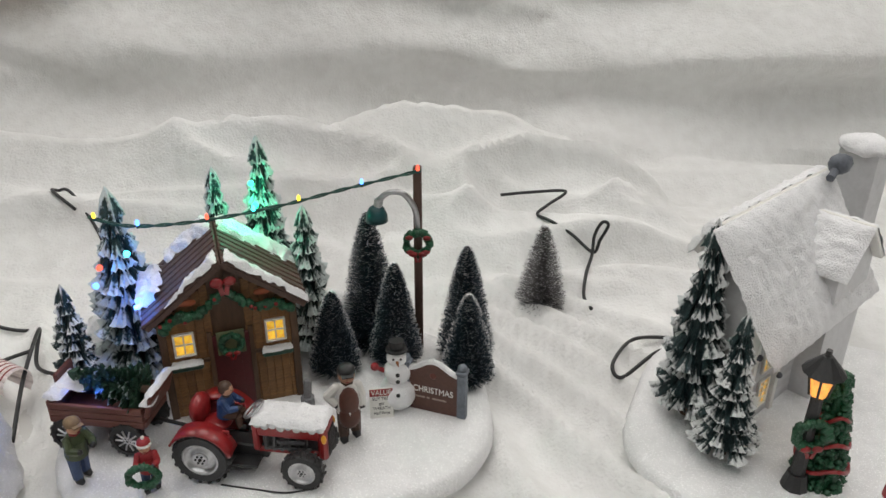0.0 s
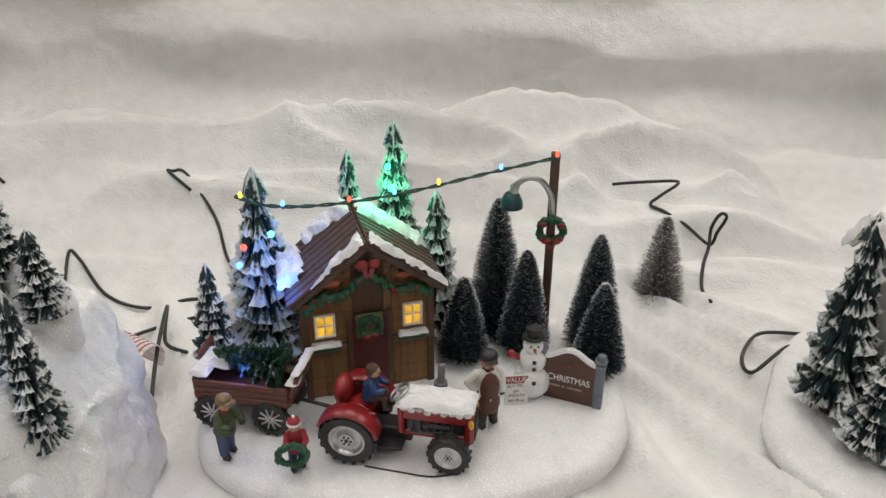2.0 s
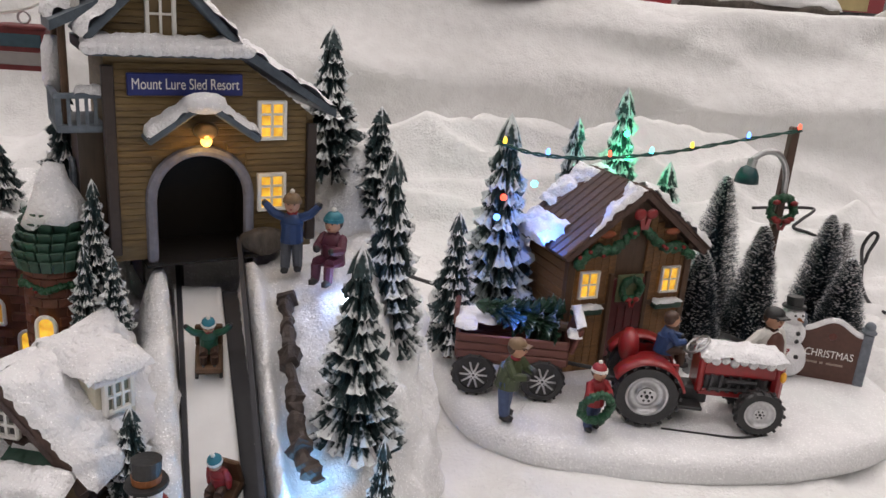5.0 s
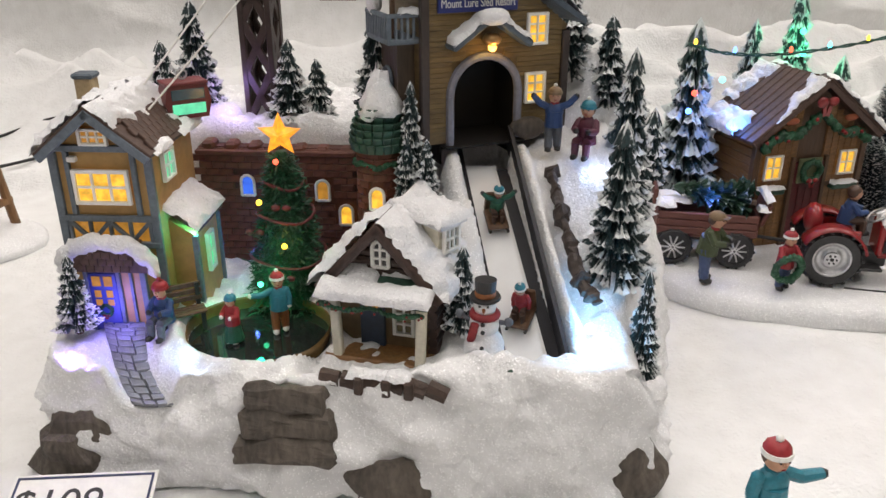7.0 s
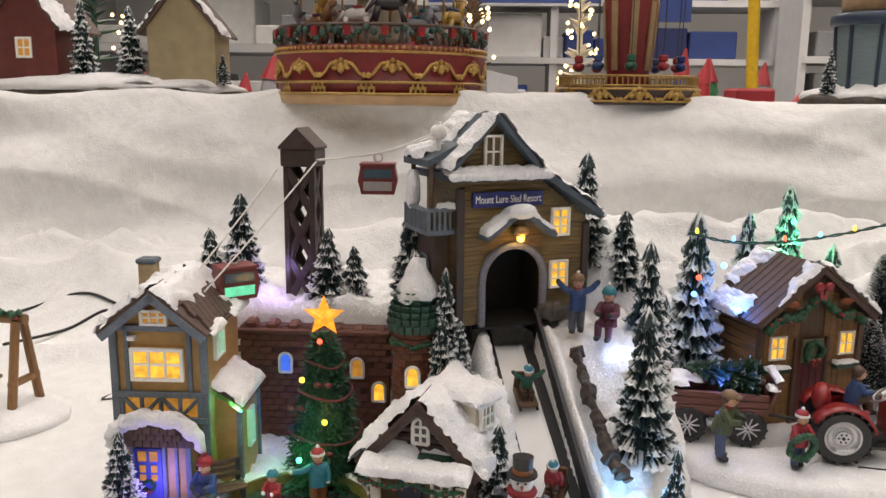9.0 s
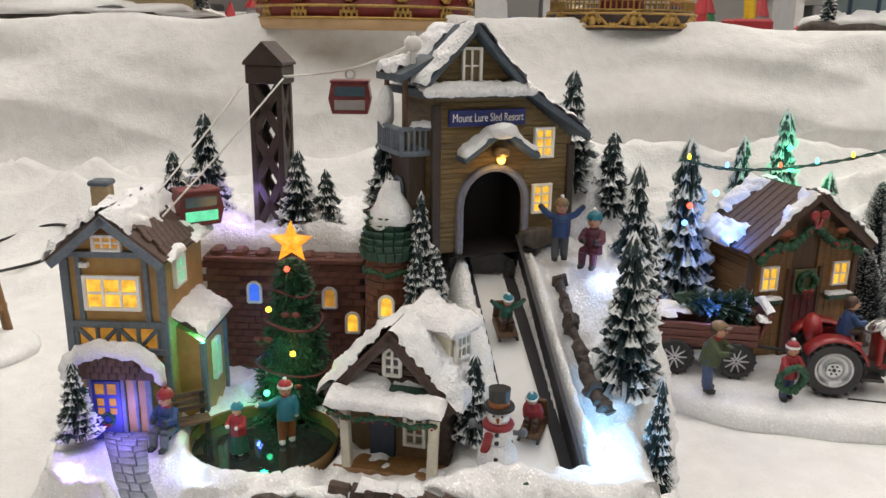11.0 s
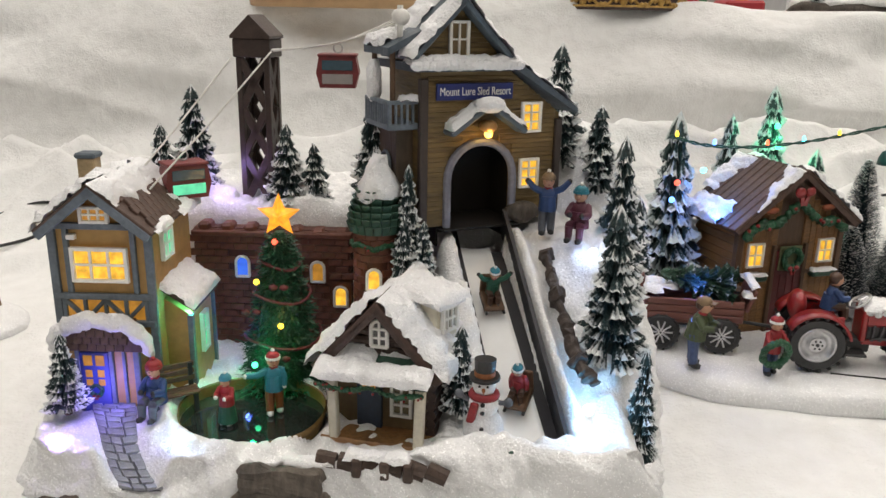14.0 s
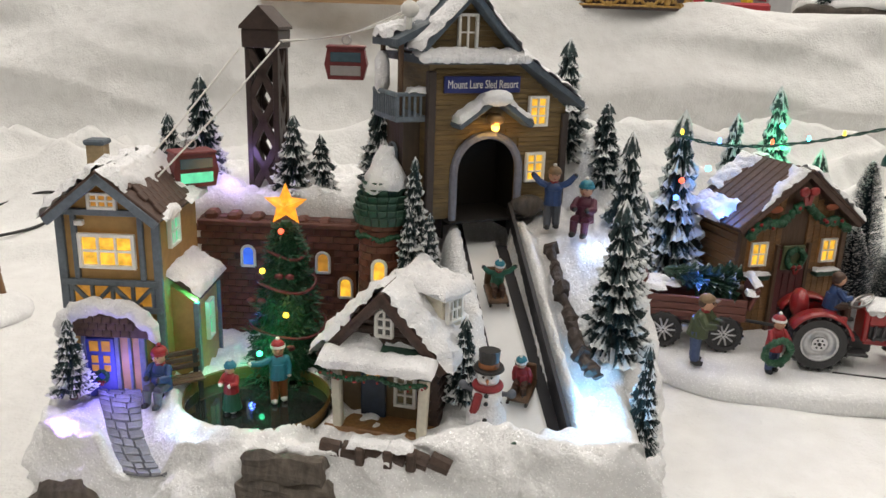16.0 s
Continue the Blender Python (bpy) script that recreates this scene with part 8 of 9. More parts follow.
def log_fence():
    t = thing("log_fence", pose(-0.447, 0.2040, 0.0555, 0, 0, -7), "low dark log fence capped with snow", "fence")
    for k in range(6):
        bm = bmesh.new()
        add_tube(bm, (-0.024 + 0.0095 * k, 0, 0.0), (-0.0155 + 0.0095 * k, -0.0004 * (k % 2), -0.0005 - 0.0005 * k), 0.0040, 0.0036, 9)
        for v in bm.verts:
            v.co += Vector([0.0008 * noise.noise(v.co * 300 + Vector((k * 3, i * 5, 0))) for i in range(3)])
        part("log", bm, paint("fence_brown", (0.055, 0.032, 0.022), 0.6, 0.45, 500, 0.6), t)
    for x in (-0.006, 0.006, 0.016):
        bm = bmesh.new()
        add_box(bm, (x, -0.0032, -0.0005), (0.0042, 0.0042, 0.0088), bevel=0.0008)
        part("post", bm, paint("fence_brown", (0.055, 0.032, 0.022), 0.6, 0.45, 500, 0.6), t)
    for x, w in ((-0.012, 0.018), (0.005, 0.012)):
        bm = bmesh.new()
        add_snow(bm, (x, -0.0045, 0.0030), (1, 0, 0), (0, 1, 0), w, 0.009, 0.0028, 130 + x * 1000, nu=16, nv=8)
        part("snow", bm, ROOF_SNOW, t)


log_fence()
snowman(pose(-0.4005, 0.2235, 0.0545, 0, 0, -6), 0.0420, "white snowman with black top hat and red scarf")
figurine("figurine", pose(-0.3685, 0.318, 0.1265, 0, 0, 0), 0.0350, P_BLUE, P_GREY, P_TAN, "child figurine in blue with both arms raised", arms=("up", "up"), scarf=P_RED)
figurine("figurine", pose(-0.3515, 0.316, 0.1250, 0, 0, -25), 0.0385, P_PURPLE, P_PURPLE, P_TEAL, "seated girl figurine in a plum coat and blue hat", arms=("fwd", "fwd"), seated=True)


def sledder(y, coat, hat, label, arms, rz=12):
    p = slide_at(y)
    d = SLIDE_END - SLIDE_TOP
    tilt = math.degrees(math.atan2(-d.z, -d.y))
    m = Matrix.Translation(p + Vector((-0.001, 0, 0.0020))) @ pose(0, 0, 0, tilt * 0.5, 0, rz)
    t = thing("sled", m, "small dark wooden sled on the white slide", "sled", "sleds")
    bm = bmesh.new()
    add_box(bm, (0, 0, 0.0016), (0.0105, 0.0155, 0.0026), bevel=0.0008)
    add_box(bm, (0, 0.0075, 0.0075), (0.0105, 0.0018, 0.011), bevel=0.0006)
    part("seat", bm, WOOD_DARK, t)
    for s in (-1, 1):
        bm = bmesh.new()
        add_tube(bm, (s * 0.0045, -0.009, 0.0006), (s * 0.0045, 0.008, 0.0004), 0.0008, 0.0008, 6)
        part("runner", bm, BLACK, t)
    figurine("figurine", m @ pose(0, 0.002, 0.0010), 0.0265, coat, P_BROWN, hat, label, arms=arms, seated=True, scarf=P_RED, extra=P_WHITE)


sledder(0.2925, P_GREEN2, P_TEAL, "sledding child figurine in green with arms raised", ("up", "up"))
sledder(0.2515, P_RED, P_TEAL, "sledding child figurine in a red coat", ("down", "down"), -20)

RT = "dark green resin fir tree with snow on its boughs"
for x, y, z, h, r, s, ti in (
    (-0.338, 0.276, 0.066, 0.088, 0.0195, 1, 8), (-0.328, 0.328, 0.080, 0.099, 0.0190, 2, 9), (-0.3355, 0.370, 0.134, 0.056, 0.0165, 3, 7),
    (-0.359, 0.376, 0.146, 0.078, 0.0190, 0, 8), (-0.440, 0.299, 0.116, 0.050, 0.0095, 1, 7), (-0.4415, 0.291, 0.104, 0.038, 0.0086, 2, 6),
    (-0.4315, 0.292, 0.106, 0.033, 0.0084, 3, 6), (-0.589, 0.229, 0.060, 0.040, 0.0105, 0, 7), (-0.4110, 0.243, 0.058, 0.046, 0.0112, 1, 7),
    (-0.3265, 0.246, 0.034, 0.060, 0.0105, 2, 8), (-0.566, 0.354, 0.134, 0.064, 0.0165, 3, 7), (-0.584, 0.350, 0.130, 0.046, 0.0140, 0, 6),
    (-0.5125, 0.348, 0.130, 0.048, 0.0145, 1, 6), (-0.4975, 0.350, 0.130, 0.037, 0.0120, 2, 5), (-0.4615, 0.332, 0.136, 0.060, 0.0150, 3, 7)):
    fir(x, y, z, h, r, s, RT, tiers=ti)
for x, y, z, r, lab in ((-0.346, 0.372, 0.130, (0.024, 0.012, 0.036), "white snow heaped between the firs"), (-0.565, 0.352, 0.125, (0.024, 0.014, 0.026), "white snow heaped round the firs"), (-0.506, 0.352, 0.125, (0.020, 0.012, 0.020), "white snow heaped under the firs"), (-0.330, 0.300, 0.066, (0.018, 0.014, 0.030), "white snow heaped between the firs")):
    bm = bmesh.new()
    add_ball(bm, (0, 0, 0), r, 0, 3, 0.35, x * 90, 70)
    single("snow_mound", bm, SNOW, pose(x, y, z), lab, "snow", "snow mounds", smooth=True)
# holly sprig in the bank
bm = bmesh.new()
for k in range(7):
    a = k * 0.9
    add_ball(bm, (0.004 * math.cos(a), -0.0005, 0.003 * math.sin(a)), (0.0024, 0.0009, 0.0014), 0, 1, 0.4, k, 900)
single("holly_sprig", bm, GREEN_TILE, pose(-0.3875, 0.2065, 0.0585), "small dark green sprig stuck in the snow bank", "sprig")


def spot_lamp(p, mat, watts, rgb, label, offset=(0, -0.004, 0.006)):
    bm = bmesh.new()
    add_ball(bm, (0, 0, 0), 0.0026, 0, 2)
    single("led_lamp", bm, mat, pose(*p), label, "lamp", "small coloured lamps", smooth=True)
    led(Vector(p) + Vector(offset), watts, rgb)


spot_lamp((-0.3525, 0.2385, 0.066), BULB_WHITE, 0.030, (0.10, 0.5, 1.0), "glowing blue-white lamp at the foot of the slide")
spot_lamp((-0.3450, 0.305, 0.121), BULB_WHITE, 0.009, (0.3, 0.5, 1.0), "glowing blue-white lamp beside the girl figurine")
spot_lamp((-0.585, 0.213, 0.052), glow("bulb_violet", (0.45, 0.55, 1.0), 5.0), 0.020, VIOLET, "glowing violet lamp beside the stone path")
spot_lamp((-0.5345, 0.2165, 0.057), glow("bulb_mint", (0.5, 1.0, 0.8), 5.0), 0.006, (0.3, 0.6, 1.0), "glowing mint lamp at the pond's edge")
led((-0.545, 0.335, 0.150), 0.014, (0.5, 0.35, 1.0))
led((-0.526, 0.296, 0.085), 0.008, BLUE)
led((-0.541, 0.262, 0.100), 0.010, (0.1, 0.9, 0.55))
led((-0.572, 0.230, 0.072), 0.016, (0.2, 0.16, 1.0))
# ---- the white house piece at the far right ----


def right_village():
    bm = bmesh.new()
    n = 60
    rings = []
    for k, z in ((0.95, 0.0), (1.0, 0.004), (0.99, 0.010), (0.95, 0.0135), (0.8, 0.014), (0.4, 0.014)):
        ring = []
        for i in range(n):
            a = math.tau * i / n
            c, s = math.cos(a), math.sin(a)
            e = (abs(c) ** 3 + abs(s) ** 3) ** (-1 / 3)
            wob = 1 + 0.04 * noise.noise(Vector((c * 2, s * 2, 7)))
            x, y = 0.165 * e * c * k * wob, 0.125 * e * s * k * wob
            x, y = x * math.cos(-0.45) - y * math.sin(-0.45), x * math.sin(-0.45) + y * math.cos(-0.45)
            ring.append(bm.verts.new((0.262 + x, 0.440 + y, z)))
        rings.append(ring)
    for a, b in zip(rings, rings[1:]):
        for i in range(n):
            bm.faces.new((a[i], a[(i + 1) % n], b[(i + 1) % n], b[i]))
    bm.faces.new(rings[-1])
    bm.faces.new(list(reversed(rings[0])))
    single("snowy_base", bm, SNOW, Matrix(), "white glittering snow base under the white clapboard house", "base", smooth=True)
    WALL = paint("white_clapboard", (0.54, 0.54, 0.55), 0.5, 0.1, 300, 0.2)
    t = thing("white_house", pose(0.171, 0.447, 0.013, 0, 0, 42), "white clapboard house with glittering snow roof and lit windows", "house")
    L, D, E, Rg = 0.130, 0.075, 0.086, 0.148
    bm = bmesh.new()
    m = pose(0, 0, 0, 0, 0, 90)
    add_prism(bm, [(0.006, 0), (D / 2 + 0.012, 0), (D / 2 + 0.012, Rg - 0.026), (D / 2, Rg - 0.004), (0.006, E)], -L, 0, frame_m=m)
    part("wall", bm, WALL, t)
    bm = bmesh.new()
    add_box(bm, (0, 0, 0), (L - 0.006, 0.0014, 0.0046), pose(0, 0, 0, -8, 0, 0), bevel=0.0003)
    board = mesh_of("clapboard", bm, WALL)
    for k in range(16):
        piece("clapboard", board, t, pose(L / 2, 0.0052, 0.003 + 0.0047 * k))
    for x in (0.002, 0.040, 0.085, L - 0.002):
        bm = bmesh.new()
        add_box(bm, (x, 0.004, E / 2), (0.005, 0.005, E), bevel=0.0005)
        part("pilaster", bm, WHITE, t)
        for z in (0.062, 0.030):
            bm = bmesh.new()
            add_ball(bm, (x, 0.0008, z), 0.0024, 0, 2)
            part("rivet", bm, P_GREY, t)
    for z in (0.052, 0.022):
        lit_window(t, pose(0.024, 0.0042, z), 0.013, 0.022, 2, 4)
    lit_window(t, pose(0.100, 0.0042, 0.036), 0.016, 0.034, 2, 4)
    half = D / 2 + 0.012
    sl = math.atan2(Rg - E, D / 2)
    full = half / math.cos(sl)
    for s in (-1, 1):
        run = full if s < 0 else full * 0.30
        m = pose(L / 2, D / 2, Rg) @ pose(0, 0, 0, -s * math.degrees(sl), 0, 0)
        bm = bmesh.new()
        add_box(bm, (0, s * run / 2, 0), (L + 0.016, run, 0.004), bevel=0.0006)
        r = part("roof", bm, WHITE, t, m=m)
        bm = bmesh.new()
        sh = 0.010 if s < 0 else 0.0
        add_snow(bm, (-L / 2 - 0.011 - sh, 0, 0.002), (1, 0, 0), (sh / run, s, 0), L + 0.022 + sh * 0.5, run + 0.004, 0.0060, 150 + s, cover=lambda a, b: 1.2, nu=50, nv=34, ragged=0.05)
        part("snow", bm, ROOF_SNOW, r, "thick glittering snow on the roof")
    # cross gable and belfry
    bm = bmesh.new()
    add_prism(bm, [(0.070, 0), (0.122, 0), (0.122, 0.100), (0.096, 0.128), (0.070, 0.100)], -0.012, D / 2)
    part("gable_wing", bm, WALL, t)
    for s in (-1, 1):
        m = pose(0.096, 0.010, 0.132) @ pose(0, 0, 0, 0, s * 47, 0)
        bm = bmesh.new()
        add_box(bm, (s * 0.021, 0, 0), (0.044, 0.056, 0.0035), bevel=0.0006)
        r = part("wing_roof", bm, WHITE, t, m=m)
        bm = bmesh.new()
        add_snow(bm, (0, -0.029, 0.0017), (s, 0, 0), (0, 1, 0), 0.044, 0.058, 0.0045, 160 + s, nu=20, nv=24, ragged=0.1)
        part("snow", bm, ROOF_SNOW, r)
    bm = bmesh.new()
    add_box(bm, (0.199, 0.036, 0.0750), (0.030, 0.030, 0.150), bevel=0.001)
    bel = part("belfry", bm, WALL, t, "white square belfry with snow")
    bm = bmesh.new()
    add_ball(bm, (0.199, 0.036, 0.152), (0.020, 0.020, 0.008), 0, 3, 0.3, 3)
    part("snow", bm, ROOF_SNOW, bel)
    bm = bmesh.new()
    add_ball(bm, (0.126, 0.026, 0.158), (0.010, 0.008, 0.008), 0, 2, 0.2, 2)
    add_tube(bm, (0.109, 0.024, 0.152), (0.136, 0.028, 0.160), 0.003, 0.003, 8)
    part("bell", bm, P_GREY, t, "dark grey bell")
    fir(0.138, 0.470, 0.010, 0.156, 0.029, 2, "tall dark green resin fir tree beside the white house", tiers=8)
    fir(0.150, 0.428, 0.010, 0.114, 0.0215, 1, "dark green resin fir tree beside the white house", tiers=8)
    # lamp with wreath
    t = thing("street_lamp", pose(0.187, 0.398, 0.013), "black street lamp with a lit amber lantern and red bow", "street lamp")
    bm = bmesh.new()
    add_tube(bm, (0, 0, 0), (0, 0, 0.070), 0.0048, 0.0036, 10)
    add_tube(bm, (0, 0, 0), (0, 0, 0.012), 0.009, 0.006, 10)
    part("post", bm, BLACK, t)
    bm = bmesh.new()
    add_tube(bm, (0, 0, 0.072), (0, 0, 0.088), 0.0055, 0.0085, 6)
    part("lantern", bm, glow("amber_lantern", (1.0, 0.42, 0.08), 1.6, 0.3), t, "glowing amber glass")
    bm = bmesh.new()
    for k in range(6):
        a = math.tau * k / 6
        add_tube(bm, (0.0056 * math.cos(a), 0.0056 * math.sin(a), 0.072), (0.0086 * math.cos(a), 0.0086 * math.sin(a), 0.088), 0.0008, 0.0008, 6)
    add_tube(bm, (0, 0, 0.088), (0, 0, 0.099), 0.0125, 0.003, 12)
    add_tube(bm, (0, 0, 0.099), (0, 0, 0.103), 0.0018, 0.0018, 8)
    part("cap", bm, BLACK, t)
    wreath_ring(t, pose(0, -0.005, 0.045), 0.009, 0.0036, 21)
    t = thing("christmas_tree", pose(0.205, 0.407, 0.010), "green glittering Christmas tree with red garlands", "Christmas tree")
    rng = random.Random(22)
    bm = bmesh.new()
    add_tube(bm, (0, 0, 0), (0, 0, 0.080), 0.0135, 0.002, 18)
    for k in range(420):
        f = rng.random() ** 1.2
        a = rng.random() * math.tau
        rad = 0.0165 * (1 - f * 0.8) * rng.uniform(0.9, 1.05)
        add_ball(bm, (rad * math.cos(a), rad * math.sin(a), 0.002 + f * 0.080), rng.uniform(0.0016, 0.0028), 0, 1, 0.6, k, 600)
    part("crown", bm, TINSEL, t)
    for z, rad in ((0.018, 0.0158), (0.036, 0.0128), (0.054, 0.0092)):
        bm = bmesh.new()
        add_sweep(bm, [(rad * math.cos(a), rad * math.sin(a), z + 0.003 * math.sin(a * 3)) for a in np.linspace(0, math.tau, 30, endpoint=False)], 0.0014, 6, closed=True)
        part("garland", bm, RED_PAINT, t, "red garland")
    figurine("figurine", pose(0.232, 0.372, 0.013, 0, 0, 30), 0.044, P_RED, P_BLUE, BLACK, "figurine in a red coat beside the Christmas tree")


right_village()

# ---- wooden swing at the left ----


def swing_set():
    bm = bmesh.new()
    vs = add_ball(bm, (0, 0, 0), (0.070, 0.052, 0.014), 0, 3, 0.1, 2, 30)
    single("snowy_base", bm, SNOW, pose(-0.815, 0.462, 0.002), "small oval white snow base under the toy swing", "base", smooth=True)
    t = thing("swing_set", pose(-0.779, 0.466, 0.010, 0, 0, -8), "brown wooden toy swing frame with tinsel", "swing")
    for s in (-1, 1):
        for y in (-0.016, 0.016):
            bm = bmesh.new()
            add_tube(bm, (-0.036 + s * 0.036, y, 0.0), (-0.036 + s * 0.036, y * 0.25, 0.070), 0.0036, 0.0034, 8)
            part("leg", bm, WOOD_MID, t)
        bm = bmesh.new()
        add_box(bm, (-0.036 + s * 0.036, 0, 0.022), (0.005, 0.032, 0.005), bevel=0.0006)
        part("cross_bar", bm, WOOD_MID, t)
    bm = bmesh.new()
    add_tube(bm, (-0.078, 0, 0.071), (0.006, 0, 0.071), 0.0042, 0.0042, 10)
    part("beam", bm, WOOD_MID, t)
    garland(t, [(-0.078, -0.003, 0.076), (-0.04, -0.004, 0.074), (0.004, -0.003, 0.076)], 0.0034, seed=4, berries=4)
    for x in (-0.050, -0.026):
        bm = bmesh.new()
        add_tube(bm, (x, 0, 0.070), (x, 0, 0.022), 0.0007, 0.0007, 6)
        part("rope", bm, CORD, t)
    bm = bmesh.new()
    add_box(bm, (-0.038, 0, 0.021), (0.028, 0.012, 0.003), bevel=0.0005)
    part("seat", bm, WOOD_MID, t)


swing_set()
cable(BK, lying([(-0.96, 0.66, 0), (-0.91, 0.70, 0.01), (-0.86, 0.715, 0.02), (-0.815, 0.70, 0.02), (-0.74, 0.66, 0.01), (-0.66, 0.60, 0)]))
cable(BK, lying([(-0.88, 0.60, 0), (-0.85, 0.66, 0.01), (-0.82, 0.69, 0.025), (-0.79, 0.66, 0.015), (-0.70, 0.58, 0)]))
cable("thin grey wire bent flat on the fleece", lying([(-0.69, 0.515, 0), (-0.735, 0.50, 0.002), (-0.715, 0.53, 0.003), (-0.68, 0.535, 0)], 0.0008), 0.0008)
figurine("figurine", pose(-0.287, 0.172, 0.003, 0, 0, 18), 0.056, P_TEAL, P_TEAL, P_RED, "child figurine in a turquoise hooded coat and red hat", arms=("down", "out"), extra=P_WHITE)

# ---- pieces on the upper shelf ----
GOLD = paint("old_gold", (0.45, 0.28, 0.08), 0.38, 0.35, 300, 0.2, metal=0.5)
MAROON = paint("maroon", (0.20, 0.018, 0.018), 0.42, 0.3, 60, 0.1)


def lathe(bm, prof, n=48, mi=0):
    rings = [[bm.verts.new((r * math.cos(math.tau * i / n), r * math.sin(math.tau * i / n), z)) for i in range(n)] for r, z in prof]
    for a, b in zip(rings, rings[1:]):
        for i in range(n):
            f = bm.faces.new((a[i], a[(i + 1) % n], b[(i + 1) % n], b[i]))
            f.smooth, f.material_index = True, mi
    bm.faces.new(rings[-1]).material_index = mi
    bm.faces.new(list(reversed(rings[0]))).material_index = mi


def scrolls(bm, R_, z, h, count, mi=0):
    """Raised leaf scrolls round a drum."""
    for k in range(count):
        a0 = math.tau * k / count
        for s in (-1, 1):
            pts = []
            for i in range(15):
                f = i / 14
                a = a0 + s * (0.02 + f * 2.6 / count)
                zz = z + h * (0.25 * math.sin(f * math.pi * 1.6) - 0.1 * f)
                pts.append((R_ * math.cos(a), R_ * math.sin(a), zz))
            add_sweep(bm, pts, [0.0032 * (1 - 0.4 * i / 14) for i in range(15)], 6, mi)
            e = Vector(pts[-1])
            add_ball(bm, e, 0.0050, mi, 1)
        c = Vector((R_ * math.cos(a0), R_ * math.sin(a0), z))
        add_ball(bm, c, (0.006, 0.006, 0.009), mi, 1)
        for q in range(5):
            ang = math.pi * q / 4
            add_ball(bm, c + Vector((-math.sin(a0) * math.cos(ang), math.cos(a0) * math.cos(ang), math.sin(ang))) * 0.010, 0.0042, mi, 1)


def toy_horse(m, mat, mount):
    """A carousel mount: one plain moulded shape."""
    bm = bmesh.new()
    add_ball(bm, (0, 0, 0.030), (0.022, 0.009, 0.010), 0, 2)
    add_tube(bm, (0.016, 0, 0.034), (0.026, 0, 0.052), 0.008, 0.005, 8)
    add_ball(bm, (0.031, 0, 0.054), (0.010, 0.0045, 0.0055), 0, 2)
    for x, y, dx in ((0.014, 0.005, 0.010), (0.014, -0.005, 0.004), (-0.016, 0.005, -0.010), (-0.016, -0.005, -0.004)):
        add_tube(bm, (x, y, 0.026), (x + dx, y, 0.004), 0.0042, 0.0022, 7)
    add_tube(bm, (-0.021, 0, 0.034), (-0.034, 0, 0.018), 0.004, 0.0015, 7)
    add_ball(bm, (0, 0, 0.040), (0.009, 0.0098, 0.003), 1, 1)
    add_tube(bm, (0, 0, -0.01), (0, 0, 0.20), 0.0018, 0.0018, 8, 2)
    return single("carousel_horse", bm, [mat, mount, GOLD], m, "small painted carousel horse on a brass pole", "carousel horse", "carousel horses", smooth=True)


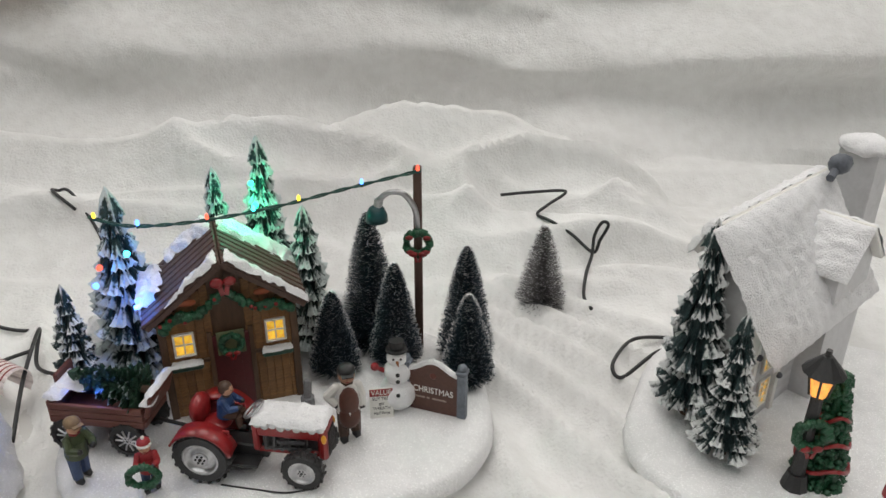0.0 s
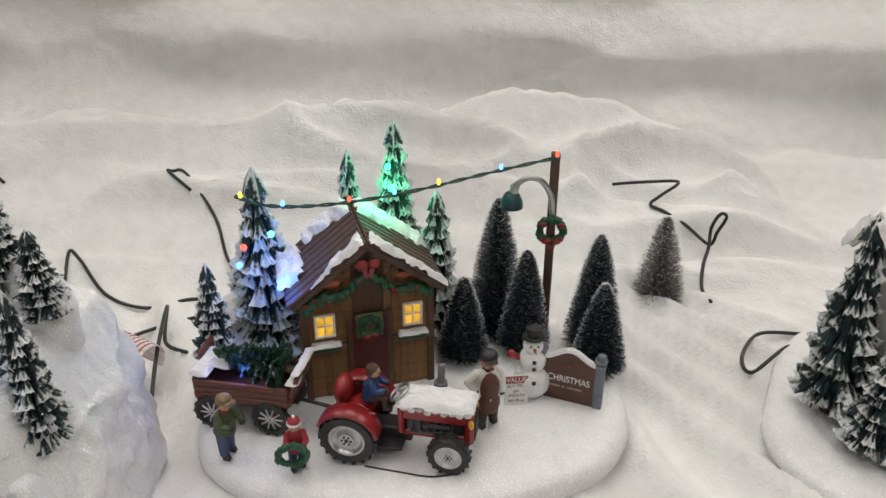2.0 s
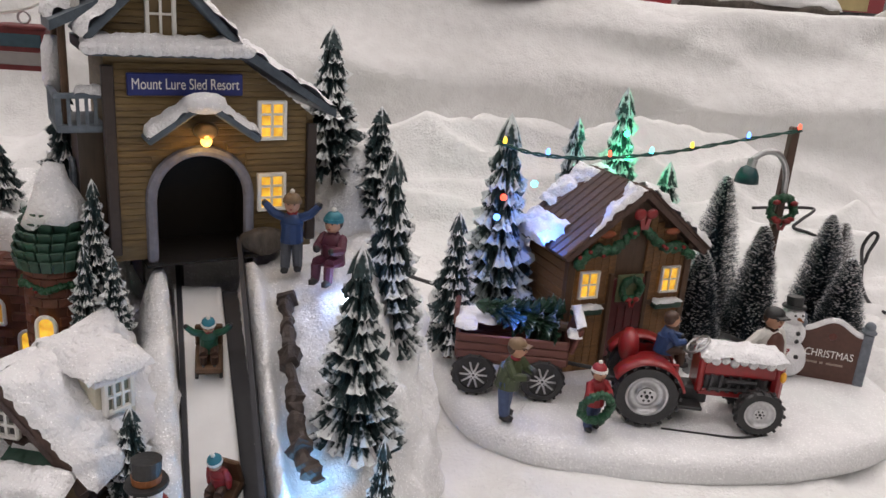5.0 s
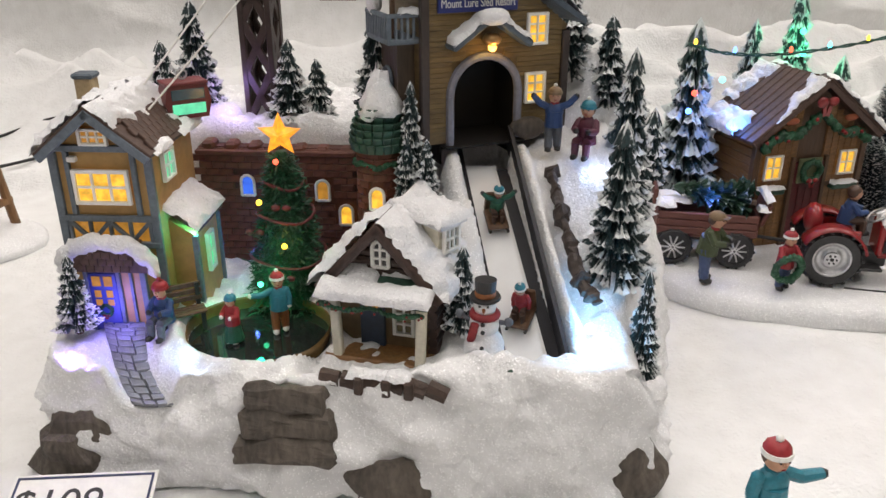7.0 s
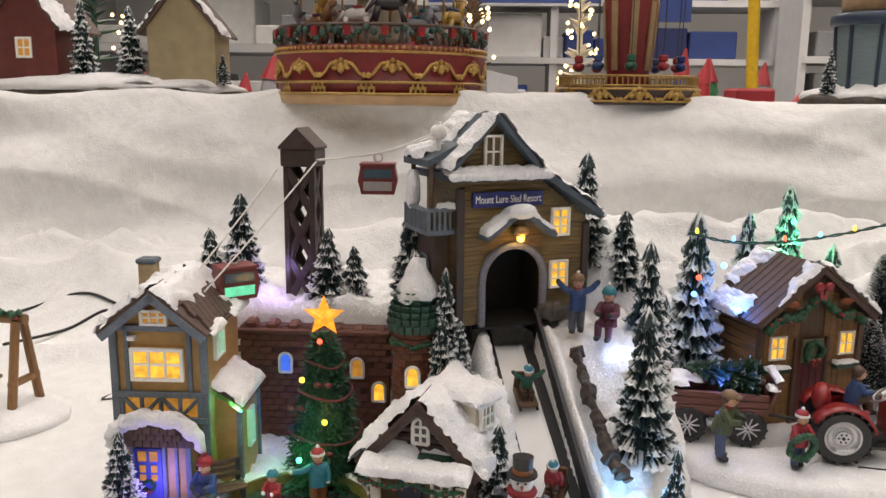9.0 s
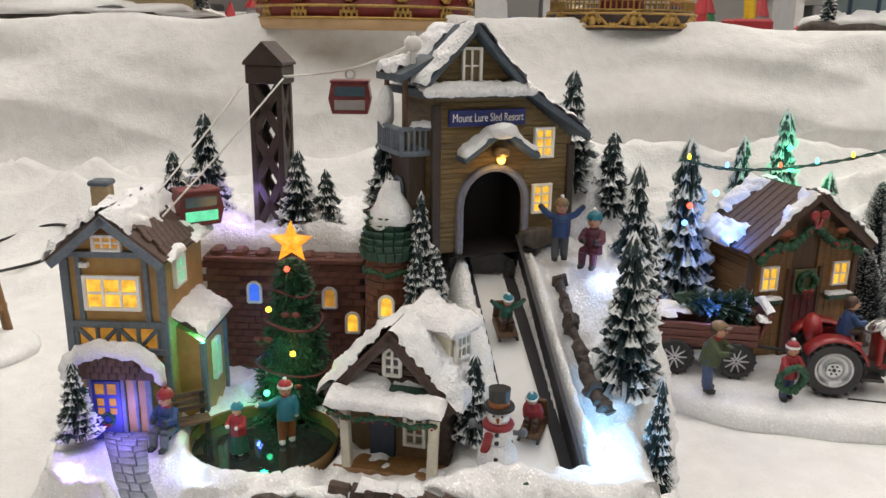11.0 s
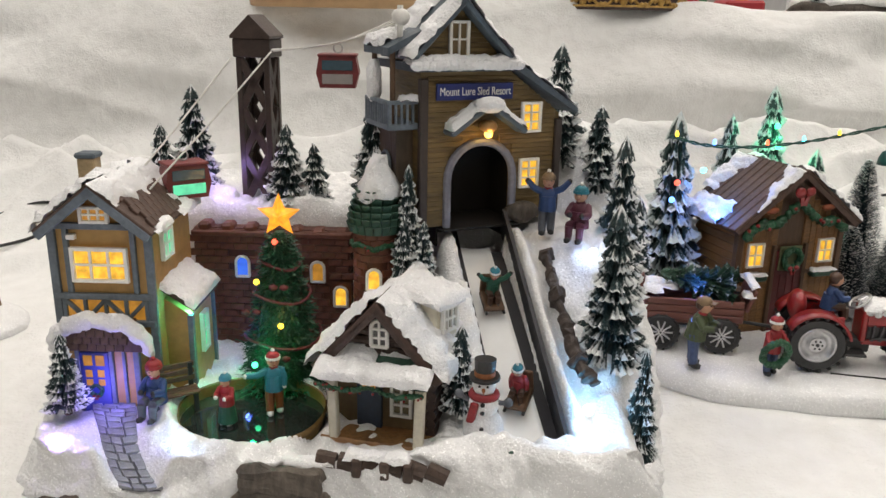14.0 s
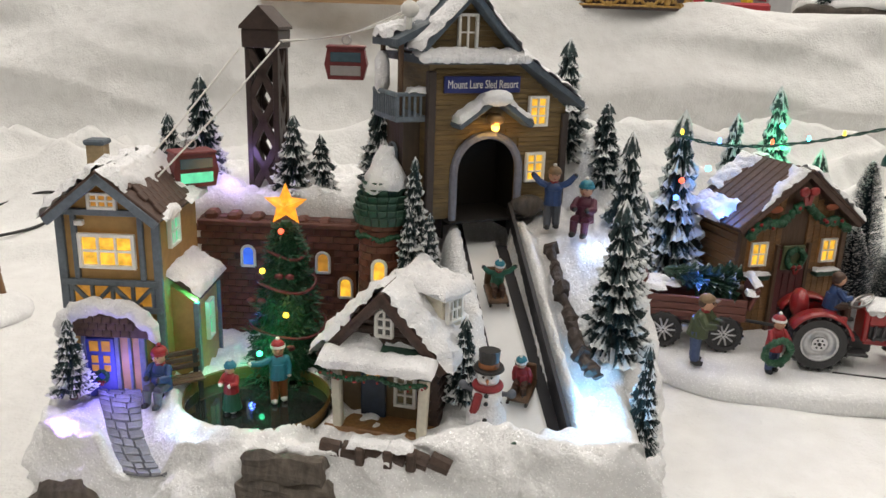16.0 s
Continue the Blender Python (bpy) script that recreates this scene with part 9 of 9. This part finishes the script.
def carousel():
    C = (-0.587, 1.150, 0.2405)
    t = thing("carousel", pose(*C), "large red and gold toy carousel with garlands", "carousel")
    R_ = 0.161
    bm = bmesh.new()
    lathe(bm, [(R_ * 0.97, 0.0), (R_, 0.002), (R_, 0.013), (R_ * 0.985, 0.015)])
    part("base_ring", bm, paint("tan_ring", (0.42, 0.27, 0.14), 0.5, 0.2, 60, 0.1), t, "tan wooden base ring")
    bm = bmesh.new()
    lathe(bm, [(R_ * 0.985, 0.015), (R_ * 0.985, 0.030), (R_ * 0.995, 0.031), (R_ * 0.97, 0.034), (R_ * 0.985, 0.062), (R_, 0.074), (R_ * 0.99, 0.082)])
    part("drum", bm, MAROON, t, "maroon drum")
    for z, r in ((0.031, 0.0022), (0.0155, 0.002), (0.072, 0.0022)):
        bm = bmesh.new()
        add_sweep(bm, [(R_ * 0.995 * math.cos(a), R_ * 0.995 * math.sin(a), z) for a in np.linspace(0, math.tau, 72, endpoint=False)], r, 6, closed=True)
        part("moulding", bm, GOLD, t, "gold moulding")
    bm = bmesh.new()
    for k in range(110):
        a = math.tau * k / 110
        add_ball(bm, (R_ * math.cos(a), R_ * math.sin(a), 0.0775), 0.0030, 0, 1)
    part("bead_trim", bm, GOLD, t, "gold bead trim")
    bm = bmesh.new()
    scrolls(bm, R_ * 0.985, 0.050, 0.030, 14)
    for k in range(14):
        a0 = math.tau * (k + 0.5) / 14
        for i in range(7):
            a = a0 + (i - 3) * 0.022
            add_box(bm, (R_ * 0.988 * math.cos(a), R_ * 0.988 * math.sin(a), 0.0225 + (0.003 if i % 2 else -0.001)), (0.003, 0.003, 0.008), pose(0, 0, 0, 0, 0, math.degrees(a)))
    part("scrollwork", bm, GOLD, t, "raised gold scrollwork")
    bm = bmesh.new()
    for k in range(40):
        a = math.tau * k / 40
        add_box(bm, (R_ * 0.965 * math.cos(a), R_ * 0.965 * math.sin(a), 0.094), (0.004, 0.004, 0.026))
    add_sweep(bm, [(R_ * 0.965 * math.cos(a), R_ * 0.965 * math.sin(a), 0.108) for a in np.linspace(0, math.tau, 60, endpoint=False)], 0.003, 6, closed=True)
    part("railing", bm, paint("rail_brown", (0.10, 0.065, 0.05), 0.5), t, "brown railing")
    pts = []
    for i in range(97):
        a = math.tau * i / 96
        pts.append((R_ * 0.985 * math.cos(a), R_ * 0.985 * math.sin(a), 0.097 + 0.006 * math.cos(a * 20)))
    bm = bmesh.new()
    rng = random.Random(31)
    for p in pts:
        add_ball(bm, p, rng.uniform(0.0045, 0.0062), 0, 1, 0.5, p[0] * 90, 300)
    for k in range(20):
        a = math.tau * (k + 0.5) / 20
        add_box(bm, (R_ * 1.01 * math.cos(a), R_ * 1.01 * math.sin(a), 0.099), (0.004, 0.009, 0.013), pose(0, 0, 0, 0, 0, math.degrees(a)), mi=1)
    part("garland", bm, [GREEN_TILE, RED_PAINT], t, "green garland with red bows")
    bm = bmesh.new()
    lathe(bm, [(0.045, 0.082), (0.045, 0.100), (0.036, 0.11), (0.034, 0.28), (0.05, 0.30)], 24)
    part("column", bm, paint("carousel_cream", (0.30, 0.24, 0.16), 0.5, 0.3, 50), t, "cream and gold centre column")
    bm = bmesh.new()
    lathe(bm, [(R_ * 1.02, 0.285), (R_ * 1.04, 0.29), (R_ * 1.04, 0.315), (0.03, 0.40), (0.005, 0.44)], 40)
    part("canopy", bm, MAROON, t, "maroon canopy")
    mats = [paint("horse_white", (0.6, 0.58, 0.55), 0.4), paint("horse_grey", (0.25, 0.27, 0.30), 0.4), paint("horse_brown", (0.20, 0.09, 0.03), 0.4), paint("horse_black", (0.03, 0.028, 0.03), 0.4), paint("horse_gold", (0.5, 0.30, 0.05), 0.4)]
    sad = [P_RED, P_BLUE, P_GREEN2, P_PURPLE, P_TEAL]
    for k in range(14):
        a = math.tau * k / 14
        r = 0.125 if k % 2 else 0.095
        toy_horse(pose(C[0] + r * math.cos(a), C[1] + r * math.sin(a), C[2] + 0.084 + 0.012 * (k % 3), 0, 0, math.degrees(a) + 90), mats[k * 3 % 5], sad[k * 2 % 5])


carousel()


def swing_ride():
    C = (-0.210, 1.150, TIER - 0.001)
    t = thing("chair_swing_ride", pose(*C), "brown and gold toy chair-swing ride with red centre column", "swing ride")
    R_ = 0.107
    bm = bmesh.new()
    lathe(bm, [(R_ * 1.01, 0.0), (R_ * 1.01, 0.004), (R_ * 0.98, 0.006), (R_ * 0.985, 0.020), (R_, 0.022), (R_ * 0.98, 0.025)])
    part("drum", bm, paint("drum_brown", (0.055, 0.028, 0.022), 0.45, 0.3, 80), t, "dark brown drum")
    bm = bmesh.new()
    scrolls(bm, R_ * 0.985, 0.0125, 0.018, 12)
    for z in (0.005, 0.0225):
        add_sweep(bm, [(R_ * math.cos(a), R_ * math.sin(a), z) for a in np.linspace(0, math.tau, 60, endpoint=False)], 0.0018, 6, closed=True)
    part("scrollwork", bm, GOLD, t, "raised gold scrollwork")
    bm = bmesh.new()
    for k in range(84):
        a = math.tau * k / 84
        add_box(bm, (R_ * 0.96 * math.cos(a), R_ * 0.96 * math.sin(a), 0.033), (0.0022, 0.0022, 0.016))
    for z in (0.0405, 0.027):
        add_sweep(bm, [(R_ * 0.96 * math.cos(a), R_ * 0.96 * math.sin(a), z) for a in np.linspace(0, math.tau, 60, endpoint=False)], 0.0018, 6, closed=True)
    part("railing", bm, GOLD, t, "gold railing")
    bm = bmesh.new()
    lathe(bm, [(0.036, 0.024), (0.032, 0.04), (0.034, 0.09), (0.042, 0.17), (0.055, 0.24), (0.10, 0.30), (0.12, 0.32), (0.03, 0.36)], 20)
    col = part("column", bm, MAROON, t, "flared red centre column")
    bm = bmesh.new()
    for k in range(8):
        a = math.tau * k / 8
        add_box(bm, (0.037 * math.cos(a), 0.037 * math.sin(a), 0.10), (0.003, 0.010, 0.10), pose(0, 0, 0, 0, 4, math.degrees(a)))
    part("panel", bm, paint("column_gold", (0.36, 0.24, 0.12), 0.4, 0.3, 60), col, "faded gold panels")
    cols = [P_RED, P_BLUE, P_GREEN2, RED_PAINT, NAVY]
    for k in range(10):
        a = math.tau * k / 10 + 0.2
        x, y = 0.078 * math.cos(a), 0.078 * math.sin(a)
        bm = bmesh.new()
        add_ball(bm, (x, y, 0.055), (0.009, 0.009, 0.007), 0, 2)
        add_box(bm, (x, y, 0.066), (0.012, 0.012, 0.010), bevel=0.002)
        add_tube(bm, (x, y, 0.070), (x * 1.05, y * 1.05, 0.315), 0.0007, 0.0007, 6, 1)
        part("chair", bm, [cols[k % 5], BLACK], t, "small coloured chair on a chain")


swing_ride()


def shelf_base(x, y, rx, ry, label, seed):
    bm = bmesh.new()
    add_ball(bm, (0, 0, 0.004), (rx, ry, 0.022), 0, 3, 0.25, seed, 25)
    for v in bm.verts:
        v.co.z = max(v.co.z, -0.002)
    ob = single("rocky_mound", bm, ROCK, pose(x, y, TIER), label, "base", "rocky snow bases")
    bm = bmesh.new()
    add_ball(bm, (0, 0, 0.016), (rx * 1.0, ry * 1.0, 0.022), 0, 3, 0.25, seed + 2, 25)
    for v in bm.verts:
        v.co.z = max(v.co.z, 0.010 + 0.008 * noise.noise(Vector((v.co.x * 60, v.co.y * 60, seed))))
    s = part("snow", bm, SNOW, ob, "cap of snow", smooth=True)


def toy_house(x, y, w, d, h, rg, wall, roof, label, rz=0, lit=True):
    t = thing("village_house", pose(x, y, TIER + 0.026, 0, 0, rz), label, "house", "houses on the upper shelf")
    bm = bmesh.new()
    add_prism(bm, [(-w / 2, -0.012), (w / 2, -0.012), (w / 2, h), (0, rg - 0.004), (-w / 2, h)], -d / 2, d / 2)
    part("wall", bm, wall, t)
    for s in (-1, 1):
        sl = math.atan2(rg - h, w / 2)
        run = (w / 2 + 0.012) / math.cos(sl)
        m = pose(0, 0, rg) @ pose(0, 0, 0, 0, s * math.degrees(sl), 0)
        bm = bmesh.new()
        add_box(bm, (s * run / 2, 0, 0), (run, d + 0.018, 0.005), bevel=0.0008)
        r = part("roof", bm, roof, t, m=m)
        bm = bmesh.new()
        add_snow(bm, (0, -d / 2 - 0.010, 0.0025), (s, 0, 0), (0, 1, 0), run * 1.02, d * 0.6, 0.006, x * 50 + s, cover=lambda a, b: 0.9 - b, nu=24, nv=16, ragged=0.5)
        part("snow", bm, ROOF_SNOW, r)
    if lit:
        lit_window(t, pose(0, -d / 2 - 0.001, h * 0.55), w * 0.22, h * 0.32, 2, 2, mat=PANE_DIM, bar=0.003)
    return t


shelf_base(-1.02, 1.19, 0.215, 0.08, "dark rock base under snow with two small houses", 3)
toy_house(-0.905, 1.195, 0.105, 0.09, 0.085, 0.150, paint("tan_wall", (0.34, 0.27, 0.15), 0.6, 0.2, 60, 0.2), SHINGLE, "tan walled village house with a patched snowy roof", 4, False)
toy_house(-1.150, 1.20, 0.11, 0.10, 0.090, 0.16, paint("barn_red", (0.12, 0.024, 0.018), 0.55, 0.3, 60, 0.2), SHINGLE, "dark red barn with snow on its roof", -6)
for x, h, r, s in ((-1.068, 0.135, 0.026, 2), (-0.990, 0.125, 0.028, 3), (-0.842, 0.05, 0.014, 1)):
    fir(x, 1.165, TIER + 0.018, h, r, s, "snow-flecked dark green fir on the upper shelf", "fir trees on the upper shelf")
shelf_base(0.205, 1.235, 0.120, 0.07, "dark rock base under snow carrying a windmill tower", 8)


def windmill():
    t = thing("windmill_tower", pose(0.188, 1.235, TIER + 0.012, 0, 0, 8), "blue-grey clapboard windmill tower with brown top", "tower")
    n = 8
    bm = bmesh.new()
    rings = [[bm.verts.new((r * math.cos(math.tau * (i + 0.5) / n), r * math.sin(math.tau * (i + 0.5) / n), z)) for i in range(n)] for r, z in ((0.050, 0), (0.056, 0.115))]
    for i in range(n):
        bm.faces.new((rings[0][i], rings[0][(i + 1) % n], rings[1][(i + 1) % n], rings[1][i]))
    bm.faces.new(rings[1])
    bm.faces.new(list(reversed(rings[0])))
    part("wall", bm, paint("mill_blue", (0.16, 0.22, 0.24), 0.55, 0.15, 60, 0.2, stretch=(1, 1, 6)), t)
    for i in range(n):
        a = math.tau * (i + 0.5) / n
        bm = bmesh.new()
        add_tube(bm, (0.051 * math.cos(a), 0.051 * math.sin(a), 0), (0.057 * math.cos(a), 0.057 * math.sin(a), 0.116), 0.0032, 0.0032, 6)
        part("corner_trim", bm, TEAL_DOOR, t)
    bm = bmesh.new()
    lathe(bm, [(0.063, 0.112), (0.066, 0.116), (0.066, 0.128), (0.060, 0.132)], 16)
    part("gallery", bm, TEAL_DOOR, t)
    bm = bmesh.new()
    lathe(bm, [(0.050, 0.130), (0.052, 0.170), (0.045, 0.20), (0.01, 0.23)], 12)
    part("cap", bm, paint("mill_tan", (0.36, 0.24, 0.13), 0.6, 0.3, 60), t, "tan brown cap")


windmill()
fir(0.272, 1.215, TIER + 0.014, 0.125, 0.021, 1, "snow-flecked dark green fir on the upper shelf", "fir trees on the upper shelf")
fir(0.112, 1.205, TIER + 0.010, 0.080, 0.015, 2, "snow-flecked dark green fir on the upper shelf", "fir trees on the upper shelf")
toy_house(0.330, 1.30, 0.10, 0.09, 0.060, 0.095, paint("cream_wall", (0.45, 0.36, 0.18), 0.6, 0.2, 60, 0.2), SHINGLE, "cream village house behind the windmill tower", 20, False)
toy_house(0.415, 1.42, 0.13, 0.10, 0.055, 0.110, paint("pink_red_wall", (0.34, 0.04, 0.05), 0.6, 0.2, 60, 0.2), WHITE, "red village house with white snow roof", 30, False)
shelf_base(0.560, 1.235, 0.120, 0.06, "snowy base under a green village house", 12)
toy_house(0.560, 1.24, 0.20, 0.10, 0.105, 0.17, paint("mill_green", (0.035, 0.085, 0.05), 0.6, 0.2, 60, 0.2, stretch=(1, 1, 5)), paint("tan_roof", (0.30, 0.2, 0.10), 0.6, 0.3), "dark green village house with a tan roof", 0, False)
# folded price paper beside the carousel and a cable
bm = bmesh.new()
add_box(bm, (0, 0, 0.02), (0.05, 0.0012, 0.045), pose(0, 0, 0, -35, 0, 0))
single("price_card", bm, paint("grey_paper", (0.5, 0.5, 0.5), 0.5, 0.1), pose(-0.405, 1.085, TIER + 0.004, 0, 12, 20), "grey folded price paper beside the carousel", "price card", "price cards")
cable(BK, [(x, y, on_fleece(x, y) + 0.002) for x, y in ((-0.38, 1.12), (-0.35, 1.10), (-0.33, 1.12), (-0.315, 1.13))])
bm = bmesh.new()
for i, (x, z) in enumerate(((0, 0.01), (0.03, 0.03), (0.06, 0.045), (0.085, 0.05))):
    add_box(bm, (x, 0, z), (0.034, 0.004, 0.008), pose(0, 0, 0, 0, -28 + 6 * i, 0), bevel=0.001)
add_tube(bm, (0.03, 0, 0), (0.03, 0, 0.03), 0.004, 0.004, 8)
single("bent_sign", bm, WHITE, pose(0.36, 1.17, TIER + 0.002, 0, 0, 10), "white bent toy signpost lying on the upper shelf", "sign")

# ---- the store behind ----


def store_rack(x, y, w, h, seed, label, palette, rz=0):
    t = thing("store_rack", pose(x, y, -0.95, 0, 0, rz), label, "rack", "store racks")
    steel = paint("rack_grey", (0.60, 0.60, 0.60), 0.5, 0.1, 10)
    for px in (-w / 2, 0, w / 2):
        bm = bmesh.new()
        add_box(bm, (px, 0, h / 2), (0.06, 0.5, h))
        part("upright", bm, steel, t)
    rng = random.Random(seed)
    k = 0
    z = 0.12
    while z < h:
        bm = bmesh.new()
        add_box(bm, (0, 0, z), (w, 0.55, 0.05))
        sh = part("shelf_board", bm, steel, t)
        px = -w / 2 + 0.1
        while px < w / 2 - 0.15:
            bw, bh = rng.uniform(0.15, 0.5), rng.uniform(0.12, 0.36)
            if rng.random() < 0.85 and px + bw < w / 2:
                bm = bmesh.new()
                add_box(bm, (px + bw / 2, rng.uniform(-0.05, 0.05), z + 0.026 + bh / 2), (bw * 0.95, 0.4, bh), bevel=0.01)
                part("box", bm, rng.choice(palette), sh)
            px += bw
        z += 0.46


BOX = [paint("box_" + nm, c, 0.5, 0.15, 12) for nm, c in (("blue", (0.03, 0.06, 0.22)), ("navy", (0.02, 0.03, 0.11)), ("white", (0.62, 0.62, 0.60)), ("grey", (0.3, 0.3, 0.31)), ("brown", (0.28, 0.18, 0.10)), ("red", (0.34, 0.03, 0.03)))]
store_rack(-3.2, 5.6, 4.2, 3.4, 1, "grey steel store rack filled with blue and white boxes", [BOX[0], BOX[2], BOX[3], BOX[1]])
store_rack(0.1, 7.0, 3.6, 2.9, 2, "grey steel store rack with blue boxes and banners", [BOX[0], BOX[1], BOX[2], BOX[3]])
store_rack(3.4, 6.4, 3.0, 2.2, 3, "low grey store rack with mixed boxes", [BOX[3], BOX[2], BOX[4], BOX[0]])


def floor_box(x, y, w, h, z, mat, label, cat="box"):
    bm = bmesh.new()
    add_box(bm, (0, 0, 0), (w, 0.35, h), bevel=0.012)
    single("display_box" if cat == "box" else cat, bm, mat, pose(x, y, z), label, cat, "boxes behind the shelf")


PALE = [paint("goods_" + nm, c, 0.5, 0.2, 14) for nm, c in (("white", (0.72, 0.70, 0.67)), ("red", (0.42, 0.03, 0.04)), ("green", (0.05, 0.26, 0.11)), ("tan", (0.45, 0.33, 0.20)), ("blue", (0.05, 0.10, 0.32)), ("black", (0.03, 0.03, 0.035)), ("pink", (0.60, 0.30, 0.28)), ("grey", (0.38, 0.38, 0.40)))]


def goods_table(x, y, w, seed, label):
    """A low sales table crowded with boxed and round decorations."""
    t = thing("sales_table", pose(x, y, -0.95), label, "table", "sales tables")
    bm = bmesh.new()
    add_box(bm, (0, 0, 0.95), (w, 0.5, 0.04), bevel=0.005)
    part("tabletop", bm, PALE[0], t)
    for sx in (-1, 1):
        for sy in (-1, 1):
            bm = bmesh.new()
            add_box(bm, (sx * (w / 2 - 0.05), sy * 0.2, 0.465), (0.05, 0.05, 0.93))
            part("leg", bm, PALE[7], t)
    rng = random.Random(seed)
    px = -w / 2 + 0.05
    while px < w / 2 - 0.1:
        bw, bh = rng.uniform(0.07, 0.20), rng.uniform(0.14, 0.50)
        mat = PALE[rng.choice((0, 0, 1, 1, 2, 3, 4, 5, 6, 7, 0))]
        bm = bmesh.new()
        yy = rng.uniform(-0.15, 0.15)
        if rng.random() < 0.45:
            bh *= 0.8
            add_ball(bm, (0, 0, bh * 0.3), (bw * 0.45, bw * 0.45, bh * 0.32), 0, 2)
            add_ball(bm, (0, 0, bh * 0.75), (bw * 0.3, bw * 0.3, bh * 0.22), 1, 2)
            add_tube(bm, (0, 0, bh * 0.88), (0.01, 0, bh * 1.15), bw * 0.3, 0.004, 10, 2)
            nm, lab, cat = "bell_ornament", "round store ornament with a pointed cap", "ornament"
        else:
            add_box(bm, (0, 0, bh / 2), (bw * 0.92, 0.16, bh), bevel=0.008)
            add_box(bm, (0, -0.083, bh * 0.55), (bw * 0.6, 0.004, bh * 0.5), mi=1)
            nm, lab, cat = "goods_box", "boxed goods with a printed front on a sales table", "box"
        single(nm, bm, [mat, PALE[rng.randrange(8)], PALE[1]], pose(x + px + bw / 2, y + yy, 0.02), lab, cat, "goods on the sales tables", smooth=False)
        px += bw * rng.uniform(0.95, 1.3)


goods_table(-0.35, 2.75, 2.0, 5, "white sales table crowded with boxed decorations")
goods_table(1.15, 3.3, 1.6, 6, "white sales table crowded with boxed decorations")
goods_table(-2.2, 3.2, 1.6, 7, "white sales table crowded with boxed decorations")
bm = bmesh.new()
add_tube(bm, (0.62, 3.0, -0.95), (0.42, 3.0, 3.0), 0.022, 0.022, 10)
single("yellow_pole", bm, paint("pole_yellow", (0.65, 0.42, 0.02), 0.4), Matrix(), "slim yellow pole standing in the store", "pole")
# banners hung from the ceiling
for x, y, z, w, h, mat, lab in ((-0.25, 6.2, 1.25, 1.3, 0.6, BOX[0], "blue store banner with white marks"), (0.75, 6.0, 0.95, 0.55, 0.3, BOX[0], "small blue store sign"), (1.55, 7.5, 1.6, 0.3, 0.5, BOX[5], "red and white store flag")):
    t = thing("store_banner", pose(x, y, z), lab, "banner", "store banners")
    bm = bmesh.new()
    add_box(bm, (0, 0, 0), (w, 0.02, h))
    part("sheet", bm, mat, t)
    bm = bmesh.new()
    for k in range(3):
        add_box(bm, (-w * 0.2 + 0.12 * k * w, -0.015, h * 0.1), (w * 0.07, 0.01, h * 0.35))
    part("mark", bm, WHITE, t)
    bm = bmesh.new()
    for s in (-1, 1):
        add_tube(bm, (s * w * 0.4, 0, h / 2), (s * w * 0.4, 0, 3.55 - z), 0.006, 0.006, 6)
    part("hanger", bm, CHROME, t)


def lit_tree(x, y, z, h, r, seed, mat, cone):
    t = thing("lit_tree", pose(x, y, z), "artificial tree covered in small warm lamps behind the shelf", "tree", "lit trees in the store")
    rng = random.Random(seed)
    bm = bmesh.new()
    for k in range(160):
        f = rng.random()
        a = rng.random() * math.tau
        rad = r * (1 - f) * rng.uniform(0.5, 1)
        add_tube(bm, (0, 0, f * h), (rad * math.cos(a), rad * math.sin(a), f * h + 0.02), 0.012 * (1 - f) + 0.003, 0.002, 5)
    add_tube(bm, (0, 0, -0.3), (0, 0, h), 0.02, 0.004, 8)
    part("crown", bm, cone, t)
    bm = bmesh.new()
    for k in range(70):
        f = rng.random()
        a = rng.random() * math.tau
        rad = r * (1 - f)
        add_ball(bm, (rad * math.cos(a), rad * math.sin(a), f * h), 0.007, 0, 1)
    ob = part("lamps", bm, mat, t, "warm white lamps")


lit_tree(-0.48, 2.35, 0.10, 0.75, 0.11, 1, glow("warm_lamp", (1.0, 0.72, 0.30), 5.0), BARK)
lit_tree(-0.13, 2.6, -0.05, 0.85, 0.12, 2, glow("warm_lamp", (1.0, 0.72, 0.30), 5.0), CREAM)
lit_tree(-1.75, 2.6, -0.2, 1.2, 0.25, 3, glow("warm_lamp", (1.0, 0.72, 0.30), 5.0), GREEN_TILE)
